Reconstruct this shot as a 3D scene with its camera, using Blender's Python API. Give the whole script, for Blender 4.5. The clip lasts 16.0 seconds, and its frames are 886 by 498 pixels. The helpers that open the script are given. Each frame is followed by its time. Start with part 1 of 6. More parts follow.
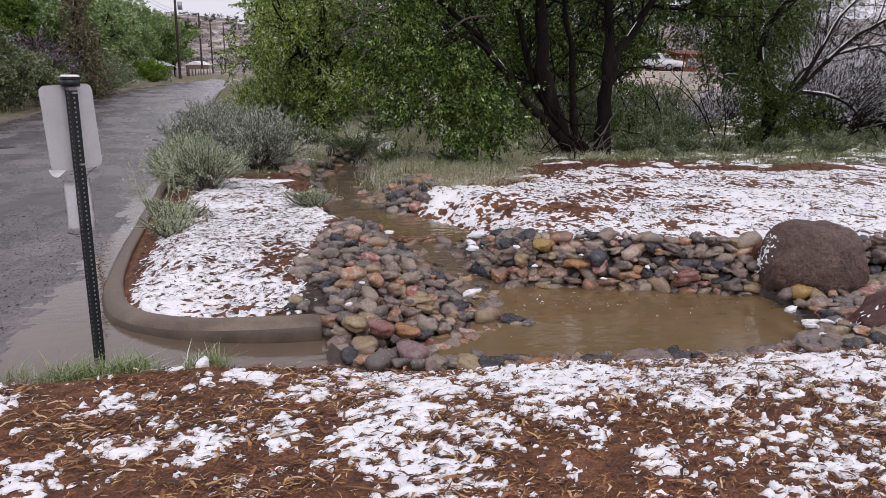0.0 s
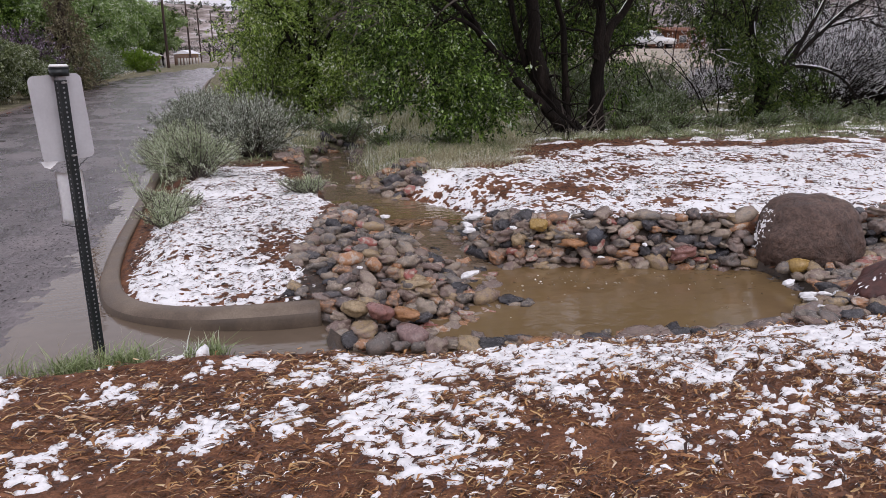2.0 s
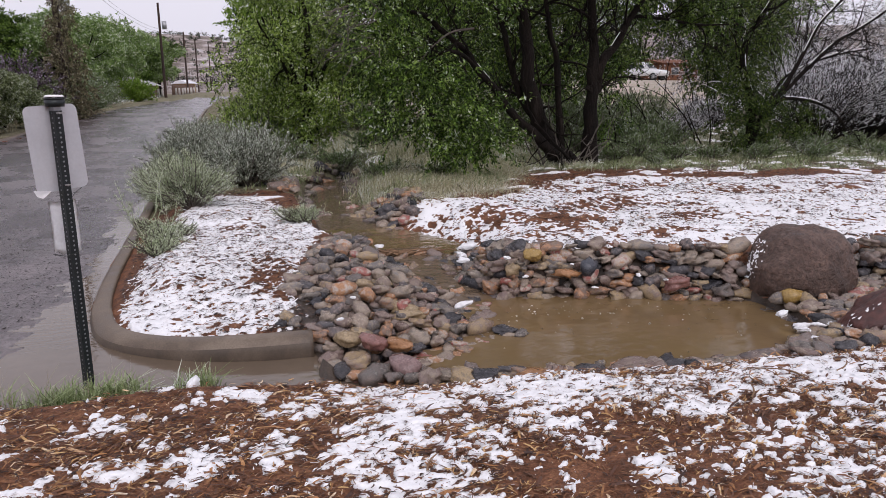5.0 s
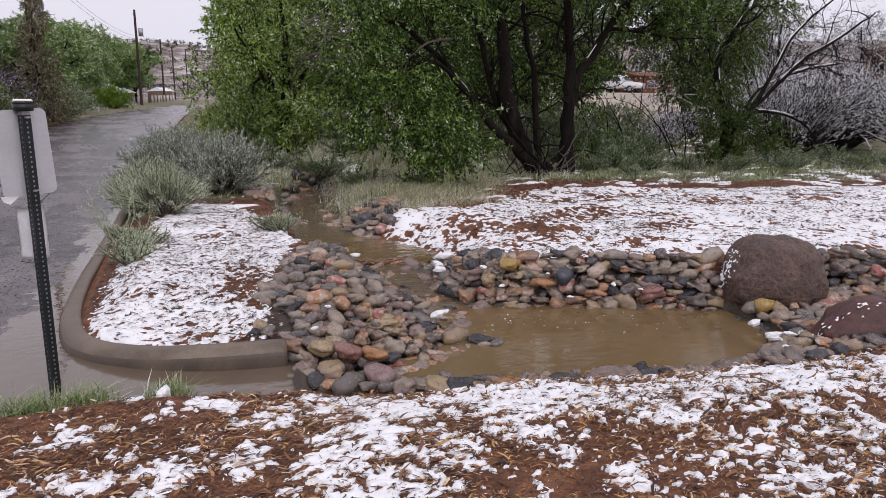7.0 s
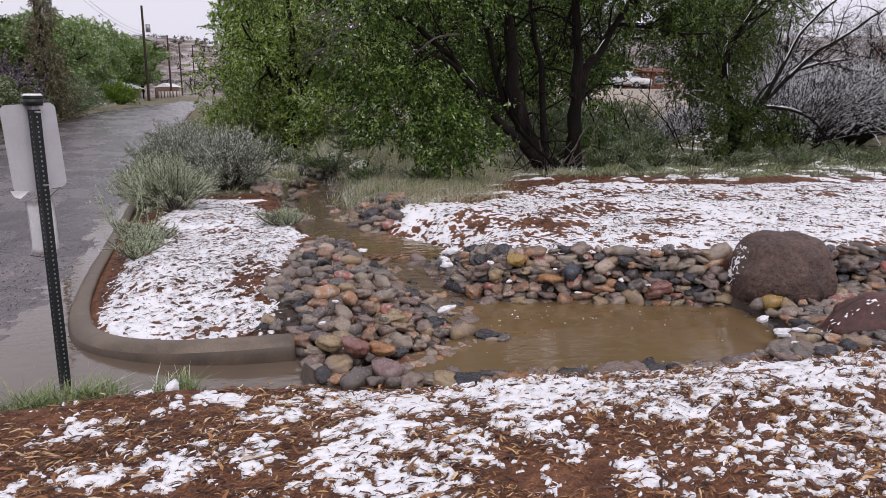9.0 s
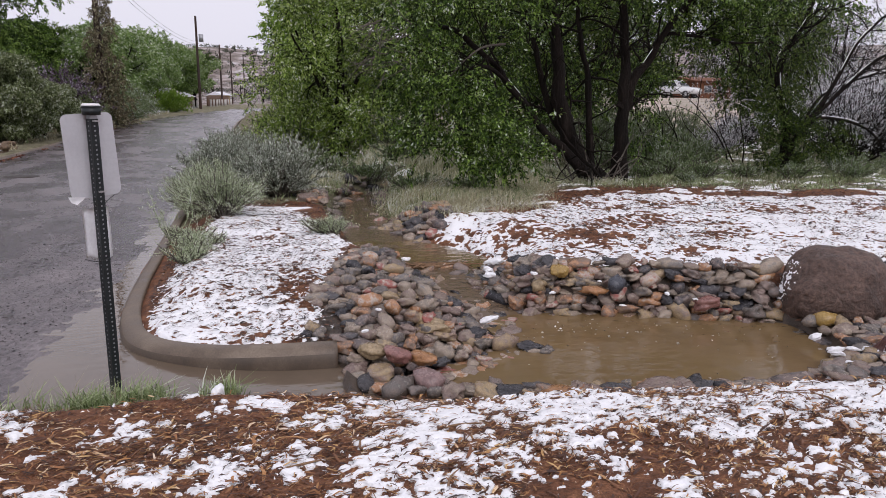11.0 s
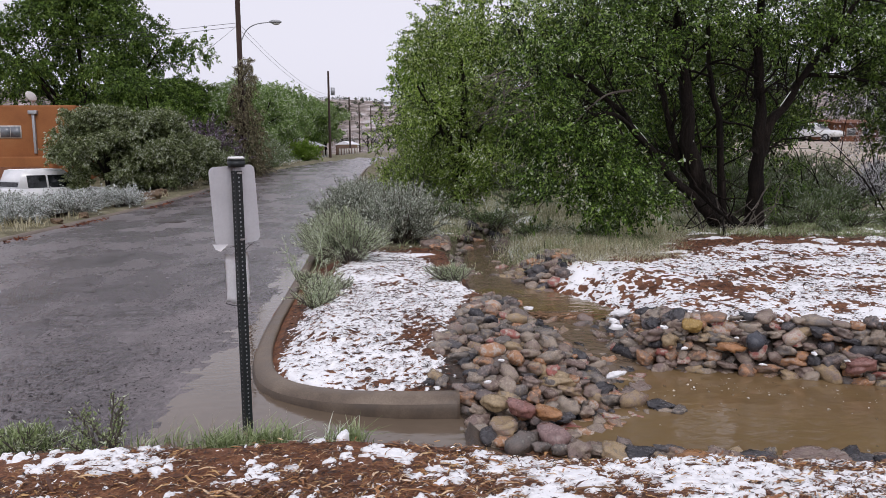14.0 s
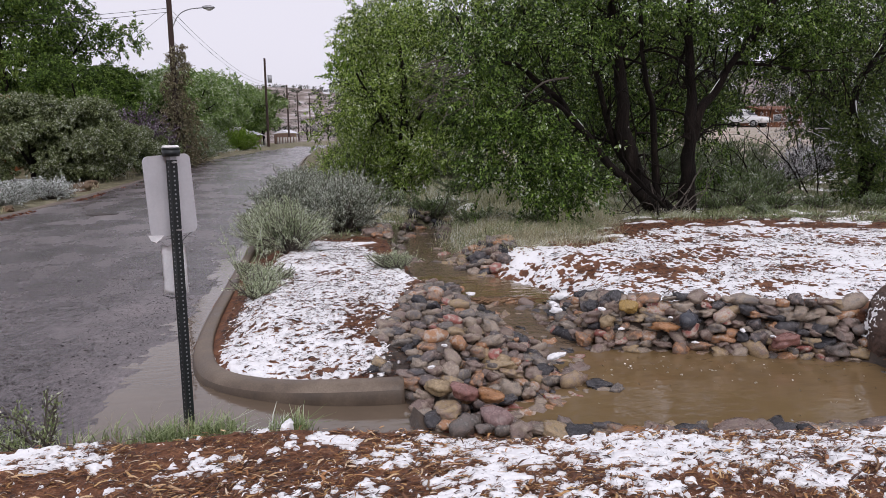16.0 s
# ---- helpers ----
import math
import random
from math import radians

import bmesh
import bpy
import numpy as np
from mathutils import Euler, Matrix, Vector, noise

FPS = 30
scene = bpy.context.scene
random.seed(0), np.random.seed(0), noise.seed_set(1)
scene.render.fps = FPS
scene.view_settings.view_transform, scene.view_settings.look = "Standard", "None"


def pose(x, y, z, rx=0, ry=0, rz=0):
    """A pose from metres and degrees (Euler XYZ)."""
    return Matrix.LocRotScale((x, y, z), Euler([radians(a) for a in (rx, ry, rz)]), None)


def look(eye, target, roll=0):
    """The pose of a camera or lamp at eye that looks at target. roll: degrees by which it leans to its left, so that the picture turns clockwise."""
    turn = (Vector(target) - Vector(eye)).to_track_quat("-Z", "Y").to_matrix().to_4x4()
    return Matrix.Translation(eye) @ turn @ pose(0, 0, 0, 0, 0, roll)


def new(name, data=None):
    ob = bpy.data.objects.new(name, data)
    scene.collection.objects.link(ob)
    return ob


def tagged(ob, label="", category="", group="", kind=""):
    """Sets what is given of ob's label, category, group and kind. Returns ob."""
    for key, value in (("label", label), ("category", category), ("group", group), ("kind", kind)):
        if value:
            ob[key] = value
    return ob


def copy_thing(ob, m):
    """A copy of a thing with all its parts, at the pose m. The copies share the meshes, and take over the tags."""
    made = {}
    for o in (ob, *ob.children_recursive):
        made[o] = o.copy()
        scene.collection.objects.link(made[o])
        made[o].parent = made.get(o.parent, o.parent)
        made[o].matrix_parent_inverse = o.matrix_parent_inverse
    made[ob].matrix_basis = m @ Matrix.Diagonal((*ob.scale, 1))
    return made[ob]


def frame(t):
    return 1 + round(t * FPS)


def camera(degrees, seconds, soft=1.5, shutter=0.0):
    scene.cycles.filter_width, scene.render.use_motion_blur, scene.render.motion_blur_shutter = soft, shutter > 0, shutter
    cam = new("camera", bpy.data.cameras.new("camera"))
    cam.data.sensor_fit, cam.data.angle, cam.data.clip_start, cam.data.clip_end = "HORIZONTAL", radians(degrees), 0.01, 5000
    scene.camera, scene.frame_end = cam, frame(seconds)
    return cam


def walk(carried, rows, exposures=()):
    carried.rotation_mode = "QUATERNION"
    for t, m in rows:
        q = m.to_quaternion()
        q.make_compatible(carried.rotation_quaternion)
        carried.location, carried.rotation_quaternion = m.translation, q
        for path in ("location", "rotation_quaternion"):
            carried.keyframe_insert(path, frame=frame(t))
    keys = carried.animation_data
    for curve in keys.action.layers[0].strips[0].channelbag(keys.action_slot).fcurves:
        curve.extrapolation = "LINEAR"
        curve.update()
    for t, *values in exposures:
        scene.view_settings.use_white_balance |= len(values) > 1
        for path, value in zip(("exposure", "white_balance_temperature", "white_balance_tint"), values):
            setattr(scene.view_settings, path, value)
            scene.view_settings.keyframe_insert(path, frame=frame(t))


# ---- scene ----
cam = camera(63.3, 16.0, soft=0.2)
PATH = [
    (0, (0.044, -0.046, 1.646), (0.574, 1.826, 1.183), 0.6),
    (0.5, (0.027, -0.034, 1.635), (0.634, 1.81, 1.155), -0.2),
    (1, (0.034, -0.033, 1.637), (0.637, 1.811, 1.149), -0.8),
    (1.5, (0.039, -0.036, 1.64), (0.62, 1.817, 1.162), -0.5),
    (2, (0.032, -0.031, 1.632), (0.572, 1.827, 1.126), -0.8),
    (2.5, (0.042, -0.038, 1.635), (0.568, 1.828, 1.142), -1.3),
    (3, (0.037, -0.03, 1.64), (0.597, 1.827, 1.153), -0.3),
    (3.5, (0.04, -0.038, 1.639), (0.632, 1.813, 1.168), -0.5),
    (4, (0.025, -0.03, 1.641), (0.609, 1.828, 1.185), -0.7),
    (6.3, (0.07, -0.032, 1.636), (0.611, 1.85, 1.229), -0.2),
    (6.5, (0.069, -0.028, 1.635), (0.649, 1.842, 1.225), 0.2),
    (7, (0.062, -0.028, 1.628), (0.681, 1.831, 1.227), -0),
    (7.5, (0.057, -0.032, 1.628), (0.637, 1.842, 1.24), 0),
    (8, (0.057, -0.034, 1.629), (0.657, 1.83, 1.224), 0.1),
    (8.2, (0.048, -0.028, 1.625), (0.652, 1.834, 1.215), 0),
    (10.3, (0.061, -0.022, 1.621), (0.638, 1.848, 1.21), 0.3),
    (10.5, (0.05, -0.02, 1.625), (0.604, 1.858, 1.217), 0.5),
    (11, (0.051, -0.019, 1.633), (0.54, 1.881, 1.244), 0.2),
    (11.5, (0.016, -0.012, 1.656), (0.348, 1.938, 1.359), -0.2),
    (11.7, (0.01, -0.016, 1.658), (0.255, 1.949, 1.38), -0.52),
    (12, (0, -0.022, 1.662), (0.127, 1.958, 1.411), -1.2),
    (12.5, (0.007, -0.026, 1.652), (0.157, 1.952, 1.397), -1.1),
    (13, (0.012, -0.015, 1.649), (0.206, 1.957, 1.378), -0.9),
    (13.5, (0.006, 0.105, 1.639), (0.17, 2.077, 1.349), -0.9),
    (14, (0.018, 0.039, 1.651), (0.187, 2.014, 1.388), -0.4),
    (14.5, (0.021, 0.03, 1.632), (0.245, 2.005, 1.418), -0.9),
    (15, (0.022, -0.007, 1.646), (0.27, 1.964, 1.412), -0.9),
    (15.3, (0.024, -0.003, 1.645), (0.279, 1.964, 1.388), -1.17),
    (15.5, (0.026, -0.001, 1.644), (0.301, 1.954, 1.321), -0.5),
    (16, (0.022, 0.006, 1.646), (0.348, 1.956, 1.349), -0.8),
]
walk(cam, [(t, look(eye, target, roll)) for t, eye, target, roll in PATH], [(0, -0.07, 6500, 19), (10.5, -0.07, 6500, 19), (12, -0.03, 6350, 15), (13.5, -0.03, 6400, 16), (16, -0.05, 6500, 18)])

# ---- light ----
world = bpy.data.worlds.new("overcast_sky")
scene.world = world
world.use_nodes = True
wn, wl = world.node_tree.nodes, world.node_tree.links
sky = wn.new("ShaderNodeTexSky")
sky.sky_type, sky.sun_disc = "NISHITA", False
sky.sun_elevation, sky.sun_rotation = radians(48), radians(200)
sky.air_density, sky.dust_density, sky.ozone_density = 1.0, 4.0, 1.0
grey = wn.new("ShaderNodeHueSaturation")
grey.inputs["Saturation"].default_value = 0.12
cloud = wn.new("ShaderNodeMix")
cloud.data_type = "RGBA"
cloud.inputs[0].default_value = 0.8
cloud.inputs[7].default_value = (7.6, 7.75, 8.5, 1)
wl.new(sky.outputs[0], grey.inputs["Color"])
wl.new(grey.outputs[0], cloud.inputs[6])
wl.new(cloud.outputs[2], wn["Background"].inputs[0])
wn["Background"].inputs[1].default_value = 0.119
sun = new("sun", bpy.data.lights.new("sun", "SUN"))
sun.data.energy, sun.data.angle, sun.data.color = 0.9, radians(25), (1.0, 0.97, 0.93)
sun.matrix_world = look((6, -14, 22), (0, 6, 0))

# ---- helpers of the scene ----


def smooth(a, b, v):
    w = np.clip((v - a) / (b - a), 0, 1)
    return w * w * (3 - 2 * w)


LATTICE = np.random.default_rng(3).random((256, 256))


def value_noise(x, y):
    xi, yi = np.floor(x).astype(int), np.floor(y).astype(int)
    u, v = x - xi, y - yi
    u, v = u * u * (3 - 2 * u), v * v * (3 - 2 * v)
    a, b = LATTICE[xi % 256, yi % 256], LATTICE[(xi + 1) % 256, yi % 256]
    c, d = LATTICE[xi % 256, (yi + 1) % 256], LATTICE[(xi + 1) % 256, (yi + 1) % 256]
    return (a * (1 - u) + b * u) * (1 - v) + (c * (1 - u) + d * u) * v


def fbm(x, y, octaves=4):
    total, amp, size = 0.0, 1.0, 0.0
    for k in range(octaves):
        total = total + amp * value_noise(x * 2 ** k + 17.3 * k, y * 2 ** k + 5.1 * k)
        size += amp
        amp *= 0.5
    return total / size


def seg_dist(x, y, pts, closed=False):
    """Distance from the places x, y to a polyline."""
    best = np.full(np.shape(x), 1e9)
    run = list(zip(pts, pts[1:] + pts[:1] if closed else pts[1:]))
    for (ax, ay), (bx, by) in run:
        dx, dy = bx - ax, by - ay
        s = np.clip(((x - ax) * dx + (y - ay) * dy) / (dx * dx + dy * dy + 1e-12), 0, 1)
        best = np.minimum(best, np.hypot(x - ax - s * dx, y - ay - s * dy))
    return best


def inside(x, y, pts):
    odd = np.zeros(np.shape(x), bool)
    for (ax, ay), (bx, by) in zip(pts, pts[1:] + pts[:1]):
        if ay != by:
            odd ^= ((ay > y) != (by > y)) & (x < (bx - ax) * (y - ay) / (by - ay) + ax)
    return odd


def signed(x, y, pts):
    """Distance to an outline, negative inside."""
    d = seg_dist(x, y, pts, True)
    return np.where(inside(x, y, pts), -d, d)


def spline(pts, steps=6):
    """A smooth line through the points."""
    p = [Vector(q) for q in pts]
    p = [2 * p[0] - p[1]] + p + [2 * p[-1] - p[-2]]
    out = []
    for i in range(1, len(p) - 2):
        for k in range(steps):
            s = k / steps
            a, b, c, d = p[i - 1:i + 3]
            out.append(0.5 * (2 * b + (c - a) * s + (2 * a - 5 * b + 4 * c - d) * s * s + (3 * b - a - 3 * c + d) * s ** 3))
    return out + [p[-2]]


def mesh_from(name, verts, faces, flat=False):
    """A mesh from an array of places and an array of faces that all have as many corners."""
    me = bpy.data.meshes.new(name)
    verts, faces = np.asarray(verts, np.float32), np.asarray(faces, np.int32)
    n, k = faces.shape
    me.vertices.add(len(verts))
    me.vertices.foreach_set("co", verts.ravel())
    me.loops.add(n * k)
    me.loops.foreach_set("vertex_index", faces.ravel())
    me.polygons.add(n)
    me.polygons.foreach_set("loop_start", np.arange(0, n * k, k, dtype=np.int32))
    me.polygons.foreach_set("use_smooth", np.full(n, not flat))
    me.update(calc_edges=True)
    me.validate()
    return me


def mesh_of(name, bm, flat=False):
    me = bpy.data.meshes.new(name)
    bm.normal_update()
    bm.to_mesh(me)
    bm.free()
    me.polygons.foreach_set("use_smooth", [not flat] * len(me.polygons))
    return me


def part(name, shape, material, parent=None, label="", flat=False):
    """Links a bmesh or a mesh as one object, under a thing or a part."""
    me = shape if isinstance(shape, bpy.types.Mesh) else mesh_of(name, shape, flat)
    if material and not me.materials:
        me.materials.append(material)
    ob = new(name, me)
    if parent:
        ob.parent = parent
    return tagged(ob, label)


def thing(name, at, label, category, group="", kind="", turn=0.0):
    ob = new(name)
    ob.empty_display_size = 0.1
    ob.matrix_basis = pose(*at, 0, 0, turn)
    return tagged(ob, label, category, group, kind)


def box(bm, x0, x1, y0, y1, z0, z1, bevel=0.0):
    made = bmesh.ops.create_cube(bm, size=1.0, matrix=Matrix.LocRotScale(
        ((x0 + x1) / 2, (y0 + y1) / 2, (z0 + z1) / 2), None, (x1 - x0, y1 - y0, z1 - z0)))
    if bevel:
        edges = list({e for v in made["verts"] for e in v.link_edges})
        bmesh.ops.bevel(bm, geom=edges, offset=bevel, segments=2, profile=0.5, affect="EDGES")
    return bm


def boxes(*rows, bevel=0.0):
    bm = bmesh.new()
    for row in rows:
        box(bm, *row, bevel=bevel)
    return bm


class Tubes:
    """Gathers tapered tubes along lines."""

    def __init__(self, sides=6):
        self.v, self.f, self.n, self.sides = [], [], 0, sides

    def add(self, pts, r0, r1, sides=None, flare=0.0, knots=0.0):
        k = sides or self.sides
        p = np.array([tuple(q) for q in pts], float)
        if len(p) < 2:
            return
        tan = np.gradient(p, axis=0)
        tan /= np.linalg.norm(tan, axis=1)[:, None] + 1e-9
        ref = np.array([0.31, 0.95, 0.05]) if abs(tan[0][2]) > 0.7 else np.array([0.0, 0.1, 0.99])
        a = np.cross(tan, ref)
        a /= np.linalg.norm(a, axis=1)[:, None] + 1e-9
        b = np.cross(tan, a)
        s = np.linspace(0, 1, len(p))
        r = r0 * (1 - s) + r1 * s + flare * np.exp(-s * 9)
        ang = np.arange(k) * 2 * np.pi / k
        r = r[:, None] * (1 + knots * np.sin(3 * ang[None] + 5.0 * s[:, None]) * 0.5 + knots * np.sin(31.0 * s[:, None] + 2 * ang[None]) * 0.5)
        ring = (p[:, None] + r[:, :, None] * (np.cos(ang)[None, :, None] * a[:, None] + np.sin(ang)[None, :, None] * b[:, None]))
        self.v.append(ring.reshape(-1, 3))
        i, j = np.meshgrid(np.arange(len(p) - 1), np.arange(k), indexing="ij")
        q = np.stack([i * k + j, i * k + (j + 1) % k, (i + 1) * k + (j + 1) % k, (i + 1) * k + j], -1).reshape(-1, 4)
        self.f.append(q + self.n)
        self.n += len(p) * k

    def mesh(self, name):
        return mesh_from(name, np.concatenate(self.v), np.concatenate(self.f))


def unit(v):
    return v / (np.linalg.norm(v, axis=-1, keepdims=True) + 1e-9)


def leaf_mesh(name, at, way, size, wide=0.5, droop=0.5, spread=1.0, seed=1):
    """Leaves, each of two folded halves, at the given places, pointing roughly along way."""
    g = np.random.default_rng(seed)
    n = len(at)
    d = unit(way + g.normal(0, spread, (n, 3)) + np.array([0, 0, -droop]))
    side = unit(np.cross(d, g.normal(0, 1, (n, 3))))
    up = np.cross(side, d)
    s = (size * g.uniform(0.6, 1.25, n))[:, None]
    w = s * wide * 0.5
    mid = at + d * s * 0.5
    v = np.stack([at, mid + side * w + up * w * 0.45, at + d * s, mid - side * w + up * w * 0.45], 1).reshape(-1, 3)
    b = np.arange(n)[:, None] * 4
    f = np.concatenate([b + np.array([[0, 1, 2]]), b + np.array([[0, 2, 3]])], 0)
    return mesh_from(name, v, f, True)


# ---- materials ----
def ramp_stops(node, stops):
    ramp = node.color_ramp
    while len(ramp.elements) > 1:
        ramp.elements.remove(ramp.elements[-1])
    for i, (at, colour) in enumerate(stops):
        e = ramp.elements[0] if i == 0 else ramp.elements.new(at)
        e.position, e.color = at, (*colour, 1)


def surface(name, stops, scale=8.0, rough=(0.6, 0.9), bump=0.3, fine=60.0, depth=0.01, metal=0.0, stretch=(1, 1, 1),
            by="", spec=0.5, grain=0.35, coat=0.0, drift=0.3):
    """A node material: colour stops over a noise of that scale, a finer grain in colour and relief, uneven roughness.
    by: "object" or "island" takes the main colour from a random number of its own for each object or piece."""
    m = bpy.data.materials.new(name)
    m.use_nodes = True
    n, l = m.node_tree.nodes, m.node_tree.links
    shader = n["Principled BSDF"]
    coords, mapping = n.new("ShaderNodeTexCoord"), n.new("ShaderNodeMapping")
    mapping.inputs["Scale"].default_value = stretch
    l.new(coords.outputs["Object"], mapping.inputs["Vector"])
    big, small = n.new("ShaderNodeTexNoise"), n.new("ShaderNodeTexNoise")
    for node, size, detail in ((big, scale, 5), (small, fine, 6)):
        node.inputs["Scale"].default_value, node.inputs["Detail"].default_value = size, detail
        node.inputs["Roughness"].default_value = 0.62
        l.new(mapping.outputs[0], node.inputs["Vector"])
    ramp = n.new("ShaderNodeValToRGB")
    ramp_stops(ramp, stops)
    factor = big.outputs["Fac"]
    if by:
        info = n.new("ShaderNodeObjectInfo") if by == "object" else n.new("ShaderNodeNewGeometry")
        own = info.outputs["Random"] if by == "object" else info.outputs["Random Per Island"]
        mix = n.new("ShaderNodeMath")
        mix.operation = "MULTIPLY_ADD"
        shift = n.new("ShaderNodeMath")
        shift.operation = "SUBTRACT"
        l.new(big.outputs["Fac"], shift.inputs[0])
        shift.inputs[1].default_value = 0.5
        l.new(shift.outputs[0], mix.inputs[0])
        mix.inputs[1].default_value = drift
        l.new(own, mix.inputs[2])
        factor = mix.outputs[0]
    l.new(factor, ramp.inputs[0])
    tone = n.new("ShaderNodeMapRange")
    tone.inputs["From Min"].default_value, tone.inputs["From Max"].default_value = 0.25, 0.75
    tone.inputs["To Min"].default_value, tone.inputs["To Max"].default_value = 1 - grain, 1 + grain
    l.new(small.outputs["Fac"], tone.inputs["Value"])
    shade = n.new("ShaderNodeVectorMath")
    shade.operation = "SCALE"
    l.new(ramp.outputs[0], shade.inputs[0])
    l.new(tone.outputs[0], shade.inputs["Scale"])
    l.new(shade.outputs[0], shader.inputs["Base Color"])
    gloss = n.new("ShaderNodeMapRange")
    gloss.inputs["From Min"].default_value, gloss.inputs["From Max"].default_value = 0.3, 0.7
    gloss.inputs["To Min"].default_value, gloss.inputs["To Max"].default_value = rough
    l.new(big.outputs["Fac"], gloss.inputs["Value"])
    l.new(gloss.outputs[0], shader.inputs["Roughness"])
    shader.inputs["Metallic"].default_value = metal
    shader.inputs["Specular IOR Level"].default_value = spec
    shader.inputs["Coat Weight"].default_value = coat
    shader.inputs["Coat Roughness"].default_value = 0.15
    if bump:
        relief = n.new("ShaderNodeBump")
        relief.inputs["Strength"].default_value, relief.inputs["Distance"].default_value = bump, depth
        l.new(small.outputs["Fac"], relief.inputs["Height"])
        l.new(relief.outputs[0], shader.inputs["Normal"])
    return m


def leafy(name, stops, gloss=0.45, through_light=0.25, by="island", scale=1.1, drift=1.1):
    """Leaves: colour by the piece, a little light through them."""
    m = surface(name, stops, scale, (gloss, gloss + 0.2), 0.0, 30, by=by, grain=0.25, spec=0.28, drift=drift)
    n, l = m.node_tree.nodes, m.node_tree.links
    lucent, mix = n.new("ShaderNodeBsdfTranslucent"), n.new("ShaderNodeMixShader")
    shader = n["Principled BSDF"]
    l.new(shader.inputs["Base Color"].links[0].from_socket, lucent.inputs["Color"])
    mix.inputs[0].default_value = through_light
    l.new(shader.outputs[0], mix.inputs[1])
    l.new(lucent.outputs[0], mix.inputs[2])
    l.new(mix.outputs[0], n["Material Output"].inputs["Surface"])
    return m


MULCH = surface("wet_mulch", [(0.3, (0.085, 0.038, 0.021)), (0.5, (0.19, 0.083, 0.045)), (0.62, (0.28, 0.132, 0.072)), (0.75, (0.13, 0.058, 0.032))],
                9, (0.55, 0.9), 0.9, 75, 0.02, grain=0.65, spec=0.2)
SCRUB = surface("scrub_soil", [(0.3, (0.1, 0.09, 0.055)), (0.5, (0.2, 0.185, 0.115)), (0.7, (0.32, 0.29, 0.21))], 2.2, (0.8, 1), 0.8, 30, 0.04, grain=0.5, spec=0.2)
FIELD = surface("dry_field", [(0.3, (0.34, 0.28, 0.22)), (0.6, (0.46, 0.41, 0.34)), (0.75, (0.6, 0.57, 0.53))], 0.5, (0.85, 1), 0.5, 6, 0.05, spec=0.2)
HILLSIDE = surface("snowy_hillside", [(0.3, (0.1, 0.085, 0.07)), (0.46, (0.2, 0.17, 0.15)), (0.56, (0.36, 0.31, 0.29)), (0.7, (0.55, 0.53, 0.54))], 0.09, (0.9, 1), 0.5, 0.6, 0.3, spec=0.1, grain=0.5)
# Wet stream mud, darkened further to carry the shade between cobbles.
MUD = surface("gap_shade_mud", [(0.3, (0.03, 0.021, 0.014)), (0.7, (0.075, 0.052, 0.036))], 6, (0.3, 0.7), 0.6, 50, 0.01)
SNOW = surface("wet_snow", [(0.3, (0.88, 0.89, 0.91)), (0.7, (0.95, 0.95, 0.96))], 14, (0.5, 0.75), 0.5, 110, 0.008, grain=0.06, spec=0.3)
ASPHALT = surface("wet_asphalt", [(0.3, (0.046, 0.039, 0.042)), (0.5, (0.104, 0.087, 0.091)), (0.68, (0.2, 0.17, 0.172))], 0.9, (0.12, 0.4), 0.9, 30, 0.016, stretch=(1, 0.55, 1), grain=0.6)
CONCRETE = surface("muddy_concrete", [(0.25, (0.07, 0.049, 0.033)), (0.5, (0.145, 0.108, 0.078)), (0.75, (0.245, 0.197, 0.15))], 3.5, (0.35, 0.7), 0.35, 120, 0.005, grain=0.28)
STONE = surface("river_stone", [(at, tuple(c * 1.2 for c in tone)) for at, tone in [(0.0, (0.022, 0.022, 0.026)), (0.12, (0.07, 0.066, 0.07)), (0.22, (0.22, 0.165, 0.14)), (0.33, (0.105, 0.095, 0.088)),
                                (0.44, (0.28, 0.23, 0.18)), (0.53, (0.155, 0.108, 0.096)), (0.62, (0.3, 0.245, 0.19)), (0.7, (0.115, 0.108, 0.108)), (0.77, (0.33, 0.245, 0.14)), (0.84, (0.19, 0.14, 0.115)),
                                (0.9, (0.36, 0.18, 0.085)), (0.95, (0.4, 0.35, 0.3)), (1.0, (0.27, 0.085, 0.068))]], 1.6, (0.12, 0.36), 0.4, 14, 0.03, by="object", grain=0.3)
BARK = surface("wet_bark", [(0.3, (0.006, 0.005, 0.0045)), (0.6, (0.016, 0.012, 0.01)), (0.8, (0.05, 0.041, 0.036))], 6, (0.7, 0.95), 0.9, 40, 0.03, stretch=(1, 1, 0.25), grain=0.5, spec=0.12)
TWIG = surface("bare_twig", [(0.3, (0.06, 0.05, 0.042)), (0.7, (0.17, 0.15, 0.13))], 4, (0.7, 0.9), 0.5, 60, 0.01, spec=0.2)


